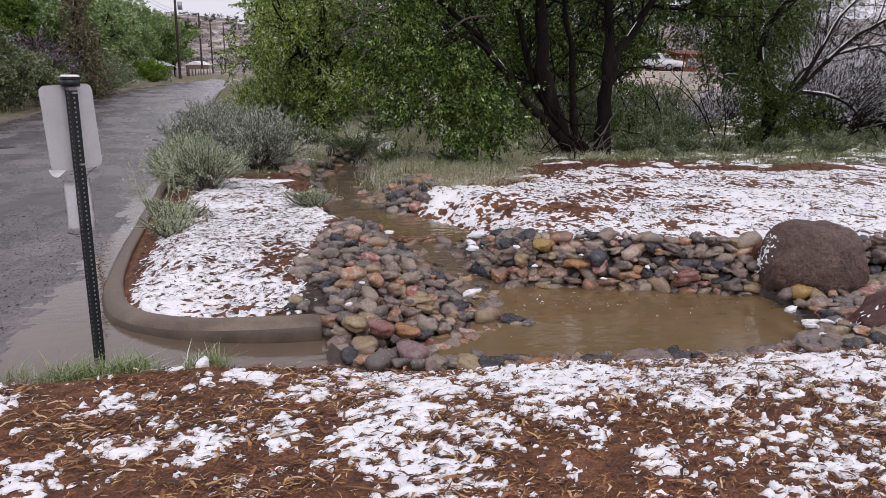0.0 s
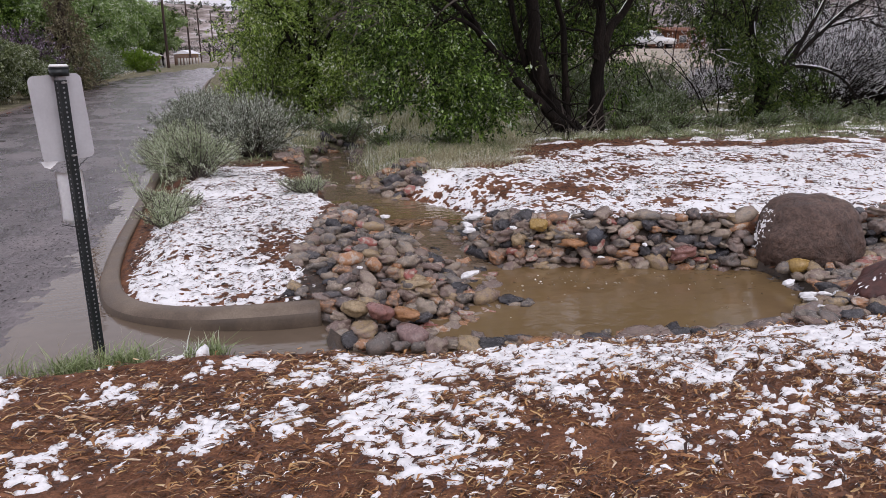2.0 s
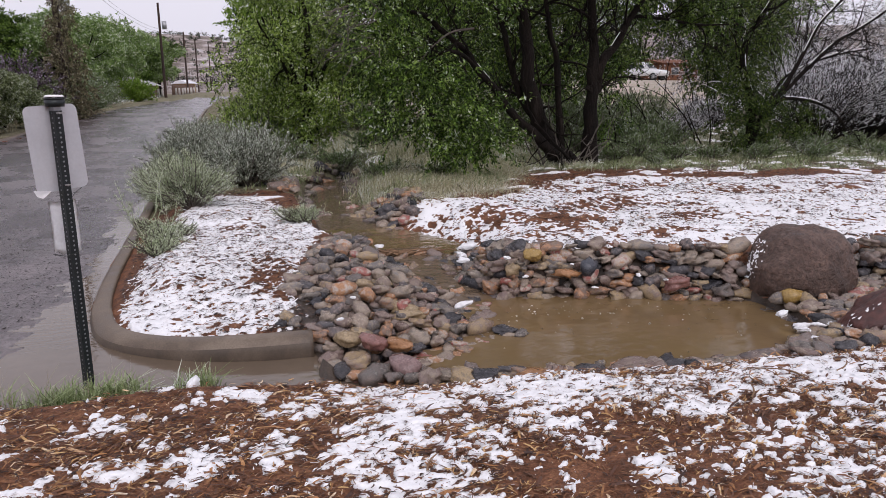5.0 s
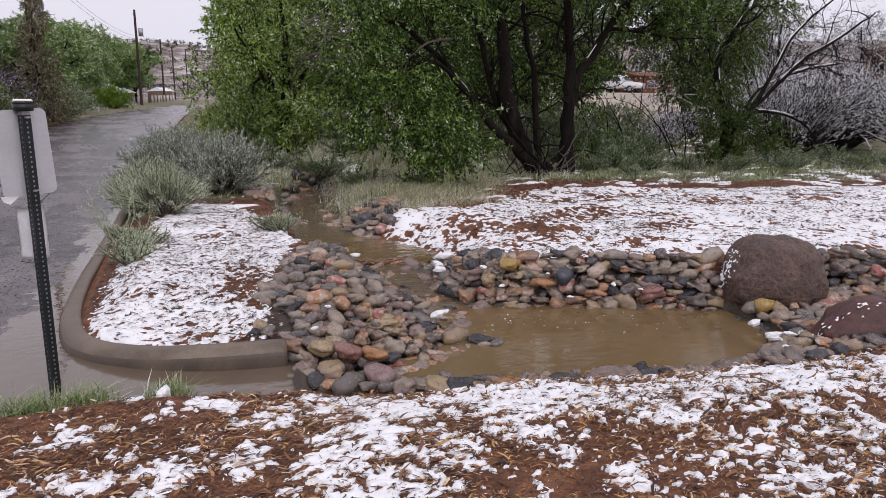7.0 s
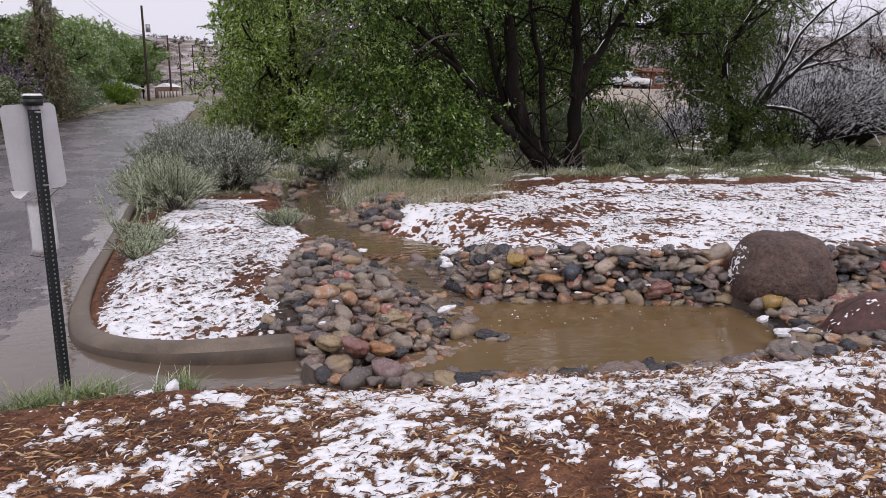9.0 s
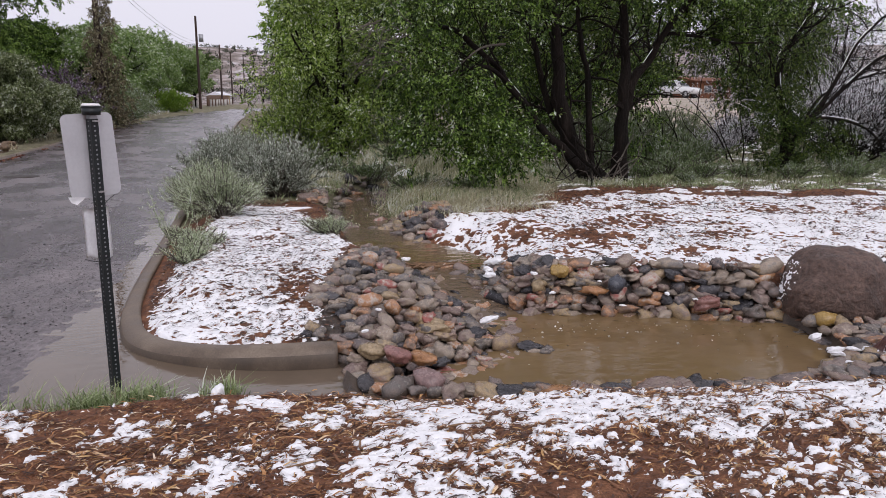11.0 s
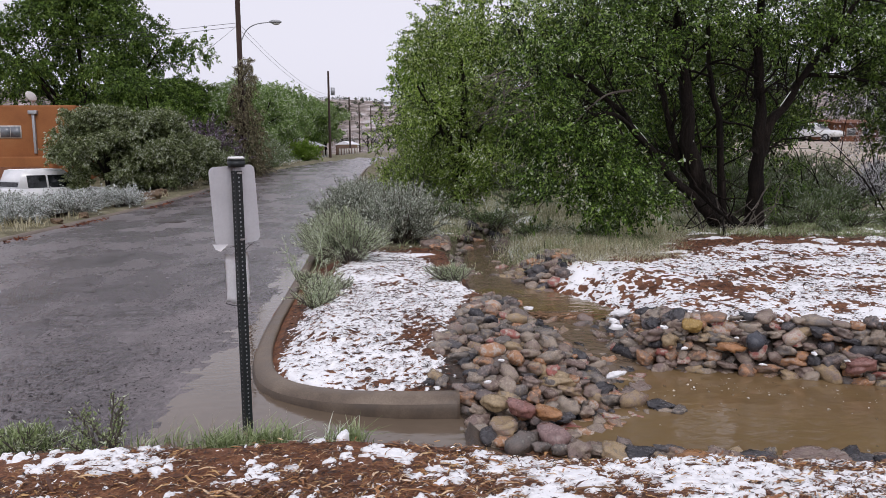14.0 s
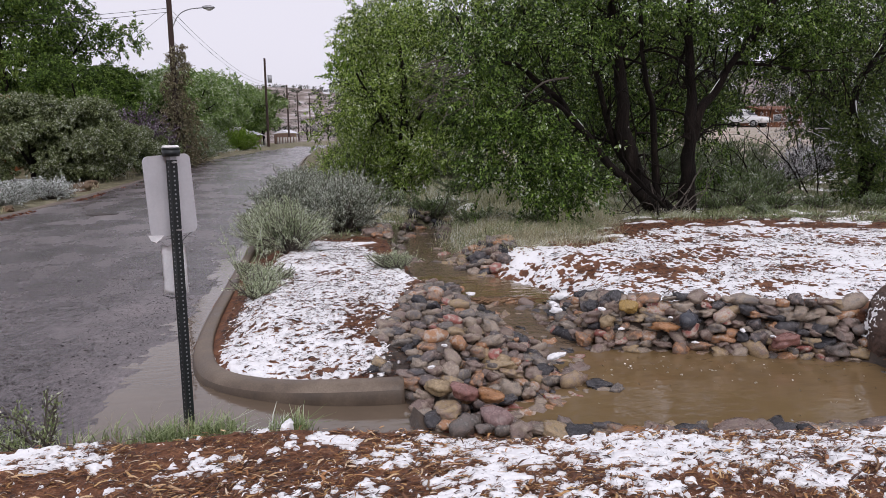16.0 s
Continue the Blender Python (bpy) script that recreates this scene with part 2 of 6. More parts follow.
def still_water(name, colour, rough, ripple, scale, stretch=(1, 1, 1)):
    m = surface(name, [(0.3, tuple(c * 0.85 for c in colour)), (0.7, colour)], 1.4, (rough, rough + 0.05), 0.0, 8, grain=0.08)
    n, l = m.node_tree.nodes, m.node_tree.links
    shader = n["Principled BSDF"]
    shader.inputs["IOR"].default_value = 1.4
    shader.inputs["Specular IOR Level"].default_value = 0.75
    coords, mapping, waves, relief = (n.new("ShaderNode" + k) for k in ("TexCoord", "Mapping", "TexNoise", "Bump"))
    mapping.inputs["Scale"].default_value = stretch
    waves.inputs["Scale"].default_value, waves.inputs["Detail"].default_value = scale, 3
    l.new(coords.outputs["Object"], mapping.inputs["Vector"])
    l.new(mapping.outputs[0], waves.inputs["Vector"])
    relief.inputs["Strength"].default_value, relief.inputs["Distance"].default_value = ripple, 0.04
    l.new(waves.outputs["Fac"], relief.inputs["Height"])
    l.new(relief.outputs[0], shader.inputs["Normal"])
    return m


POND_WATER = still_water("muddy_pond_water", (0.2, 0.134, 0.066), 0.01, 0.15, 7, (0.6, 1.3, 1))
STREAM_WATER = still_water("muddy_stream_water", (0.15, 0.105, 0.066), 0.04, 0.5, 14)
GUTTER_WATER = still_water("gutter_water", (0.145, 0.108, 0.076), 0.02, 0.07, 9, (0.8, 1.6, 1))

# ---- ground ----
KERB_LINE = [(0.5, 4.455), (0.25, 4.47), (0.02, 4.495), (-0.27, 4.55), (-0.5, 4.65), (-0.71, 4.81), (-0.87, 5.06), (-0.97, 5.46), (-1.03, 5.95), (-1.07, 6.75),
             (-1.08, 7.6), (-1.1, 8.8), (-1.11, 10.0), (-1.15, 14.0), (-1.2, 22.0), (-1.2, 40.0), (-0.6, 60.0), (2.0, 90.0), (9.0, 130.0), (22.0, 170.0)]
LEFT_KERB = [(-7.1, -30.0), (-7.08, 12.0), (-7.1, 20.0), (-7.15, 40.0), (-6.6, 60.0), (-4.0, 90.0), (3.0, 130.0), (16.0, 170.0)]
ROAD = [(-7.1, 3.95), (-2.4, 3.95), (-0.4, 3.98), (0.47, 4.02)] + KERB_LINE + LEFT_KERB[::-1][:-1]
POND = [(0.8, 4.02), (1.07, 4.2), (1.44, 4.4), (1.9, 4.66), (1.9, 5.0), (1.95, 5.4), (2.22, 5.42), (2.9, 5.28), (3.55, 5.0), (4.05, 4.7), (4.0, 4.3), (3.75, 4.05),
        (3.37, 3.8), (2.91, 3.72), (2.36, 3.8), (1.82, 3.92), (1.2, 3.95)]
POOL = [(1.12, 8.4), (1.5, 8.65), (2.0, 8.15), (2.3, 7.35), (2.05, 6.95), (1.5, 7.1), (1.2, 7.55)]
RUN = [(2.12, 5.3), (2.06, 5.6), (1.93, 5.95), (1.8, 6.3), (1.72, 6.65), (1.8, 7.1)]
STREAM = [(1.4, 8.3), (1.3, 9.6), (1.5, 11.2), (1.85, 12.8)]


def to_water(x, y):
    return np.minimum.reduce([signed(x, y, POND), signed(x, y, POOL), seg_dist(x, y, RUN) - 0.1, seg_dist(x, y, STREAM) - 0.19])


def water_level(y):
    return -0.1 + 0.1 * smooth(5.5, 6.9, y) + 0.014 * np.clip(y - 8.5, 0, 12)


def gutter_dip(x, y):
    return 0.05 * smooth(5.1, 4.5, y) * smooth(-0.9, 0.35, x)


def road_level(x, y):
    climb = 0.55 * smooth(20, 52, y) + 0.011 * np.clip(y - 45, 0, 200)
    shore = -1.42 + 0.12 * smooth(5.4, 6.2, y)
    camber = 0.05 * smooth(0.7, -0.7, x - shore) - 0.008 + 0.03 * smooth(-1.5, -4.0, x)
    return climb + camber - gutter_dip(x, y) + 0.022 * (fbm(x * 2.1, y * 2.1, 4) - 0.5) + 0.014 * (fbm(x * 8, y * 8, 3) - 0.5) + 0.012 * (fbm(x * 21, y * 21, 2) - 0.5)


def ground_level(x, y):
    sd = to_water(x, y)
    mid = np.interp(y, [4.5, 5.3, 5.75, 6.3, 6.7, 7.1, 8.3, 9.6, 11.2, 13, 16, 20], [2.0, 2.08, 1.9, 1.69, 1.7, 1.78, 1.4, 1.3, 1.5, 1.9, 2.6, 3.0])
    left = smooth(0.1, -0.1, x - mid) * smooth(4.1, 4.35, y)
    near = smooth(4.5, 3.7, y) * (1 - left)
    far = np.clip(1 - left - near, 0, 1)
    lumps = fbm(x * 1.3, y * 1.3, 4) - 0.5
    island = 0.075 + 0.2 * smooth(4.6, 6.2, y) * smooth(-0.95, -0.35, x) + 0.05 * lumps
    bank = 0.03 + 0.09 * smooth(0.25, 1.1, sd) + 0.05 * lumps
    back = 0.23 + 0.1 * lumps + 0.03 * smooth(5, 11, y)
    high = island * left + bank * near + back * far
    width = (0.3 + 0.55 * smooth(8.5, 5.2, y)) * left + 0.4 * near + (0.42 + 0.6 * smooth(5.9, 6.8, y)) * far
    low = water_level(y) - 0.13
    z = np.where(sd < 0, low, low + (high - low) * smooth(-0.06, 1.0, sd / width))
    z = z + 0.02 * (fbm(x * 6, y * 6, 3) - 0.5)
    apron = smooth(3.5, 3.75, y) * smooth(5.1, 4.86, y + 0.36 * np.clip(x - 5.3, 0, 9)) * smooth(3.85, 4.15, x) * smooth(7.6, 6.4, x)
    z = z + (np.minimum(z, 0.0) - z) * apron
    # behind: rises to the field, falls to the lot across the road
    z = z + far * (0.048 * np.clip(y - 15, 0, 44) * smooth(4, 14, x) + 0.35 * fbm(x * 0.15, y * 0.15, 3) * smooth(16, 30, y))
    z = z + far * 0.36 * smooth(11.2, 15.5, y) * smooth(1.2, 2.4, x) * smooth(6.2, 4.6, x) * smooth(0.3, 1.3, sd)
    z = z + left * (0.7 * smooth(24, 60, y) + 0.011 * np.clip(y - 45, 0, 200))
    r = signed(x, y, ROAD)
    across = smooth(-7.0, -7.4, x) * smooth(4, 8, y)
    lot = 0.12 + 0.55 * smooth(20, 52, y) + 0.011 * np.clip(y - 45, 0, 200) - 0.95 * smooth(-10.6, -12.6, x) * smooth(46, 38, y)
    z = z * (1 - across) + lot * across
    zr = road_level(x, y)
    z = np.where(r < 0.0, zr - 0.06, z)
    edge = smooth(0.0, 0.22, r)
    nearby = (y < 4.6) & (r >= 0)
    z = np.where((x < 0.4) & (y > 4.6) & (y < 16) & (r > 0), np.minimum(z, 0.07 + 0.9 * np.clip(r - 0.16, 0, 9)), z)
    z = np.where(nearby & (x < 0.5), zr - 0.06 + (z - zr + 0.06) * edge, z)
    return z + 52 * smooth(260, 620, np.hypot(x - 20, y)) * smooth(-40, 120, y) * (0.55 + 0.5 * fbm(x * 0.006, y * 0.006, 3))


def stretch_axis(lo, hi, step, far, grow=1.16):
    core = list(np.arange(lo, hi + 1e-6, step))
    a, d, left_side, right_side = lo, step, [], []
    while a > -far:
        d *= grow
        a -= d
        left_side.append(a)
    a, d = hi, step
    while a < far:
        d *= grow
        a += d
        right_side.append(a)
    return np.array(left_side[::-1] + core + right_side)


def grid_faces(nx, ny):
    i, j = np.meshgrid(np.arange(nx - 1), np.arange(ny - 1), indexing="ij")
    a = i * ny + j
    return np.stack([a, a + ny, a + ny + 1, a + 1], -1).reshape(-1, 4)


gx, gy = stretch_axis(-3.0, 7.5, 0.055, 1800), stretch_axis(1.2, 11.5, 0.055, 1800)
X, Y = np.meshgrid(gx, gy, indexing="ij")
Z = ground_level(X, Y)
faces = grid_faces(len(gx), len(gy))
me = mesh_from("ground", np.stack([X, Y, Z], -1).reshape(-1, 3), faces)
for m in (MULCH, SCRUB, FIELD, MUD, HILLSIDE):
    me.materials.append(m)
cx, cy = X.ravel()[faces].mean(1), Y.ravel()[faces].mean(1)
wob = fbm(cx * 1.2, cy * 1.2, 4)
kind = np.zeros(len(faces), np.int32)
edge_y = np.interp(cx, [-3, 0.5, 1.0, 2.2, 3.7, 4.6, 6.0, 10, 14], [9.6, 10.4, 9.5, 9.2, 9.4, 11.4, 11.1, 9.9, 8.9])
kind[(cy > edge_y + 1.6 * (wob - 0.5)) | (cx < -7)] = 1
kind[(cy > 26) & (cx > 8) & (cx < 46) & (cy < 75) & (wob > 0.3)] = 2
kind[(to_water(cx, cy) < 0.16) & (cy > 3.7)] = 3
# Under the cobbles the darkened mud stands for shade in their gaps.
kind[inside(cx, cy, [(0.35, 3.92), (0.3, 4.8), (0.45, 5.5), (0.75, 6.3), (1.1, 6.95), (1.6, 7.1), (2.1, 6.2), (2.1, 4.6), (1.0, 3.9)])] = 3
kind[inside(cx, cy, [(1.7, 5.6), (1.7, 7.05), (2.4, 6.75), (2.62, 5.95), (3.2, 5.65), (4.2, 5.3), (4.2, 4.7), (2.3, 5.3)])] = 3
kind[inside(cx, cy, [(3.7, 3.4), (4.0, 4.4), (4.4, 5.1), (5.3, 4.95), (7.2, 4.2), (7.2, 3.6), (4.6, 3.3)])] = 3
kind[np.hypot(cx, cy) > 150] = 4
me.polygons.foreach_set("material_index", kind)
tagged(new("ground", me), "brown mulch, scrub soil and dry field under patchy snow", "ground", kind="structure")

# road
rx = np.concatenate([np.arange(-8.0, -2.4, 0.16), np.arange(-2.4, 0.6, 0.03), np.arange(0.6, 26, 0.5)])
ry = np.concatenate([np.arange(3.8, 8.0, 0.035), np.arange(8.0, 16, 0.09), np.arange(16, 20, 0.25), np.arange(20, 172, 1.0)])
X2, Y2 = np.meshgrid(rx, ry, indexing="ij")
f2 = grid_faces(len(rx), len(ry))
ok = (signed(X2, Y2, ROAD) < 0.07).ravel()[f2].any(1)
me = mesh_from("road", np.stack([X2, Y2, road_level(X2, Y2)], -1).reshape(-1, 3), f2[ok])
me.materials.append(ASPHALT)
tagged(new("road", me), "worn wet grey asphalt street with muddy wash", "road", kind="structure")


def sheet(name, outline, level, material, label, category="water", step=0.06):
    xs, ys = [p[0] for p in outline], [p[1] for p in outline]
    ax, ay = np.arange(min(xs) - 0.3, max(xs) + 0.3, step), np.arange(min(ys) - 0.3, max(ys) + 0.3, step)
    sx, sy = np.meshgrid(ax, ay, indexing="ij")
    f = grid_faces(len(ax), len(ay))
    keep = (signed(sx, sy, outline) < 0.12).ravel()[f].any(1)
    m = mesh_from(name, np.stack([sx, sy, level(sx, sy)], -1).reshape(-1, 3), f[keep])
    m.materials.append(material)
    return tagged(new(name, m), label, category, kind="structure")


sheet("water_pond", POND, lambda x, y: -0.1 + 0 * x, POND_WATER, "still muddy brown pond water with faint ripples")
strip = [(x - 0.2, y) for x, y in RUN] + [(x + 0.2, y) for x, y in RUN[::-1]]
sheet("water_run", strip, lambda x, y: water_level(y) + 0.012 * (fbm(x * 7, y * 7, 2) - 0.5) + 0.02 - 0.05 * smooth(5.62, 5.4, y), STREAM_WATER, "muddy water running down between cobbles", step=0.04)
sheet("water_pool", POOL, lambda x, y: 0.0 * x, POND_WATER, "small muddy pool of stream water")
strip = [(x - 0.33, y) for x, y in STREAM] + [(x + 0.33, y) for x, y in STREAM[::-1]]
sheet("water_stream", strip, lambda x, y: water_level(y) + 0.012 * (fbm(x * 7, y * 7, 2) - 0.5), STREAM_WATER, "shallow muddy stream over stones")
gutter = [(0.62, 4.0), (-0.6, 3.9), (-2.2, 3.9), (-2.2, 5.2), (-1.9, 6.5), (-1.7, 9.0), (-1.6, 16.0), (-1.05, 16.0), (-1.0, 6.5), (-0.85, 5.05), (-0.5, 4.65), (0.0, 4.52), (0.62, 4.52)]
sheet("water_gutter", gutter, lambda x, y: 0.018 - gutter_dip(x, y) - 0.03 * smooth(0.5, 0.62, x), GUTTER_WATER, "thin muddy water standing in the gutter", step=0.03)


# ---- kerbs ----
def sweep(line, profile, level):
    """A solid of that profile (metres to the left of the line, height) along a line on the plan."""
    p = np.array([(q[0], q[1]) for q in line])
    t = unit(np.gradient(p, axis=0))
    nrm = np.stack([-t[:, 1], t[:, 0]], -1)
    k = len(profile)
    v = []
    for i in range(len(p)):
        z = float(level(p[i][0], p[i][1]))
        for off, h in profile:
            q = p[i] + nrm[i] * off
            v.append((q[0], q[1], z + h))
    bm = bmesh.new()
    vs = [bm.verts.new(q) for q in v]
    for i in range(len(p) - 1):
        for j in range(k):
            bm.faces.new((vs[i * k + j], vs[i * k + (j + 1) % k], vs[(i + 1) * k + (j + 1) % k], vs[(i + 1) * k + j]))
    bm.faces.new(vs[:k])
    bm.faces.new(vs[-k:][::-1])
    bmesh.ops.recalc_face_normals(bm, faces=bm.faces)
    return bm


def climb_only(x, y):
    return 0.55 * smooth(20, 52, y) + 0.011 * np.clip(y - 45, 0, 200)


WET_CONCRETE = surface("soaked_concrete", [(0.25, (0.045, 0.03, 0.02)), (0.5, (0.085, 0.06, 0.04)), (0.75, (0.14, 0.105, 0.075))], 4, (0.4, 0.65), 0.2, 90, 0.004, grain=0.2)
KERB_PROFILE = [(0.026, -0.3), (0.024, -0.03), (0.012, 0.03), (0.0, 0.058), (-0.015, 0.079), (-0.034, 0.094), (-0.056, 0.103), (-0.12, 0.108), (-0.136, 0.103), (-0.14, 0.09), (-0.14, -0.3)]
near_kerb = spline([(x, y, 0) for x, y in KERB_LINE], 8)
ob = part("kerb_near", sweep(near_kerb, KERB_PROFILE, climb_only), CONCRETE, None)
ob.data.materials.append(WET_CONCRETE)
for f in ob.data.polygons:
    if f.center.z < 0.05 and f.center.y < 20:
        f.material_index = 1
tagged(ob, "rounded mud-stained concrete kerb round the planted corner", "kerb", kind="structure")
left_kerb = spline([(x, y, 0) for x, y in LEFT_KERB], 8)
ob = part("kerb_across", sweep([(p.x, p.y) for p in left_kerb][::-1], [(a, h + 0.015) for a, h in KERB_PROFILE], climb_only), CONCRETE, None)
tagged(ob, "low worn concrete kerb along the far side of the street", "kerb", kind="structure")

# ---- sign post ----
STEEL = surface("dark_green_steel", [(0.3, (0.007, 0.011, 0.012)), (0.7, (0.016, 0.022, 0.024))], 20, (0.3, 0.5), 0.15, 90, 0.002, metal=0.2)
PLATE = surface("bare_aluminium", [(0.3, (0.5, 0.51, 0.54)), (0.7, (0.6, 0.61, 0.64))], 5, (0.4, 0.55), 0.05, 60, 0.002, metal=0.35, grain=0.06)
PAPER = surface("wet_cardboard", [(0.3, (0.88, 0.89, 0.91)), (0.7, (0.95, 0.95, 0.96))], 8, (0.6, 0.8), 0.2, 50, 0.004, grain=0.08)
BOLT = surface("zinc_bolt", [(0.3, (0.45, 0.45, 0.46)), (0.7, (0.6, 0.6, 0.6))], 30, (0.25, 0.4), 0.0, 60, metal=0.9)
METAL = surface("galvanised_metal", [(0.3, (0.3, 0.31, 0.33)), (0.7, (0.45, 0.46, 0.48))], 6, (0.35, 0.6), 0.1, 50, 0.003, metal=0.6, grain=0.15)
WIRE = surface("black_wire", [(0.3, (0.012, 0.012, 0.012)), (0.7, (0.03, 0.03, 0.03))], 30, (0.4, 0.6), 0.0)


def perforated_post(h, w):
    """A square tube with a round hole each inch on every side."""
    bm = bmesh.new()
    step, r = 0.0254, 0.0055
    n = int(h / step)
    for turn in range(4):
        rot = Matrix.Rotation(turn * math.pi / 2, 3, "Z")
        for i in range(n):
            zc = (i + 0.5) * step
            outer = [(-w / 2, -step / 2), (0, -step / 2), (w / 2, -step / 2), (w / 2, 0), (w / 2, step / 2), (0, step / 2), (-w / 2, step / 2), (-w / 2, 0)]
            ov = [bm.verts.new(rot @ Vector((a, -w / 2, zc + b))) for a, b in outer]
            iv = []
            for a, b in outer:
                ang = math.atan2(b / step, a / w)
                iv.append(bm.verts.new(rot @ Vector((r * math.cos(ang), -w / 2, zc + r * math.sin(ang)))))
            for k in range(8):
                bm.faces.new((ov[k], ov[(k + 1) % 8], iv[(k + 1) % 8], iv[k]))
    bmesh.ops.remove_doubles(bm, verts=bm.verts, dist=0.0004)
    return bm


def rounded_plate(w, h, r, thick, bend=0.0, cols=10):
    bm = bmesh.new()
    outline = []
    for cx_, cz_, a0 in ((w / 2 - r, h / 2 - r, 0), (-w / 2 + r, h / 2 - r, 90), (-w / 2 + r, -h / 2 + r, 180), (w / 2 - r, -h / 2 + r, 270)):
        for k in range(7):
            a = radians(a0 + 15 * k)
            outline.append((cx_ + r * math.cos(a), cz_ + r * math.sin(a)))
    f = bm.faces.new([bm.verts.new((a, 0, b)) for a, b in outline])
    out = bmesh.ops.extrude_face_region(bm, geom=[f])
    bmesh.ops.translate(bm, verts=[v for v in out["geom"] if isinstance(v, bmesh.types.BMVert)], vec=(0, thick, 0))
    bmesh.ops.recalc_face_normals(bm, faces=bm.faces)
    return bm


def sign_post():
    t = thing("sign_post", (-0.801, 4.25, 0.0), "dark perforated steel post with a bare sign back and torn card", "sign post", turn=40)
    post = part("post", perforated_post(1.72, 0.044), STEEL, t, "dark steel tube with a row of holes", flat=True)
    post.location = (0, 0, -0.14)
    # Solid pale core added so the holes read as letting light through.
    part("hole_core", boxes((-0.0195, 0.0195, -0.0195, 0.0195, 0.0, 1.72)), METAL, post, "pale metal core set behind the holes, standing for light in them", flat=True)
    plate = part("sign_plate", rounded_plate(0.287, 0.452, 0.035, 0.004), PLATE, t, "bare grey back of a metal sign", flat=True)
    plate.matrix_basis = pose(-0.004, 0.026, 1.365, 0, -3.0, 0)
    for z in (1.55, 1.17):
        bm = bmesh.new()
        bmesh.ops.create_cone(bm, cap_ends=True, segments=8, radius1=0.006, radius2=0.006, depth=0.07, matrix=Matrix.Rotation(math.pi / 2, 4, "X"))
        box(bm, -0.012, 0.03, -0.03, -0.024, -0.004, 0.004)
        b = part("bolt", bm, BOLT, t, "pale zinc bolt and tie", flat=True)
        b.location = (0, 0, z)
    bm = bmesh.new()
    for r0, r1, z0, z1 in ((0.046, 0.05, 0.0, 0.035), (0.05, 0.046, 0.035, 0.05)):
        bmesh.ops.create_cone(bm, cap_ends=True, segments=20, radius1=r0, radius2=r1, depth=z1 - z0, matrix=Matrix.Translation((0, 0, (z0 + z1) / 2)))
    cap = part("cap", bm, STEEL, t)
    cap.location = (0, 0, 1.582)
    bm = bmesh.new()
    bmesh.ops.create_cone(bm, cap_ends=True, segments=20, radius1=0.05, radius2=0.04, depth=0.012)
    c = part("snow_cap", bm, SNOW, cap, "thin disc of wet snow")
    c.location = (0, 0, 0.055)
    # curled card tied behind the post
    bm = bmesh.new()
    cols, rows_ = 12, 8
    vs = [[bm.verts.new((-0.082 + 0.152 * i / cols, 0.032 + 0.012 * j / rows_ + 0.018 * math.sin(i / cols * 3.0) - 0.012 * math.sin(j / rows_ * 2.5),
                         0.79 + 0.29 * j / rows_ + 0.008 * math.sin(i * 1.1) + (0.012 if i < 4 and j == 0 else 0))) for j in range(rows_ + 1)] for i in range(cols + 1)]
    for i in range(cols):
        for j in range(rows_):
            bm.faces.new((vs[i][j], vs[i + 1][j], vs[i + 1][j + 1], vs[i][j + 1]))
    bmesh.ops.solidify(bm, geom=bm.faces[:], thickness=0.004)
    part("card", bm, PAPER, t, "curled white torn card")
    bm = bmesh.new()
    vs = [bm.verts.new(q) for q in ((-0.155, 0.025, 1.15), (-0.06, 0.025, 1.142), (-0.08, 0.024, 1.125), (-0.11, 0.023, 1.105), (-0.14, 0.024, 1.118))]
    bm.faces.new(vs)
    bmesh.ops.solidify(bm, geom=bm.faces[:], thickness=0.003)
    part("torn_scrap", bm, PAPER, t, "torn scrap of white card", flat=True)
    w = Tubes(6)
    w.add(spline([(0.01, -0.028, 1.09), (0.03, 0.0, 1.095), (0.07, 0.03, 1.115), (0.13, 0.04, 1.15), (0.145, 0.045, 1.165)], 4), 0.0025, 0.002)
    part("tie_wire", w.mesh("tie_wire"), WIRE, t, "thin black tie wire")
    w = Tubes(6)
    w.add(spline([(-0.09, 0.03, 0.80), (-0.05, -0.02, 0.788), (0.0, -0.027, 0.795), (0.03, 0.0, 0.80)], 4), 0.0025, 0.0025)
    part("tie_wire", w.mesh("tie_wire"), WIRE, t, "thin black tie wire")


sign_post()

# ---- boulders ----
BOULDER = surface("brown_boulder", [(0.3, (0.05, 0.03, 0.023)), (0.5, (0.1, 0.062, 0.048)), (0.72, (0.17, 0.11, 0.088))], 5.5, (0.35, 0.7), 1.0, 30, 0.035, grain=0.6)
RED_BOULDER = surface("red_boulder", [(0.3, (0.04, 0.014, 0.012)), (0.5, (0.085, 0.03, 0.024)), (0.72, (0.14, 0.06, 0.046))], 3.2, (0.35, 0.7), 0.8, 26, 0.02, grain=0.4)


def lump(size, seed, rough=0.16, flat_bottom=-0.5, level=4, power=2.6):
    """A worn rock: a rounded block pushed in and out."""
    bm = bmesh.new()
    bmesh.ops.create_icosphere(bm, subdivisions=level, radius=1.0)
    off = Vector((seed * 3.1, seed * 1.7, seed * 0.9))
    for v in bm.verts:
        p = v.co.normalized()
        q = (abs(p.x) ** power + abs(p.y) ** power + abs(p.z) ** power) ** (-1 / power)
        k = q * (1 + rough * noise.noise(p * 1.3 + off) + rough * 0.45 * noise.noise(p * 3.1 + off) + rough * 0.16 * noise.noise(p * 8 + off))
        v.co = Vector((p.x * size[0], p.y * size[1], max(p.z, flat_bottom) * size[2])) * k
    return bm


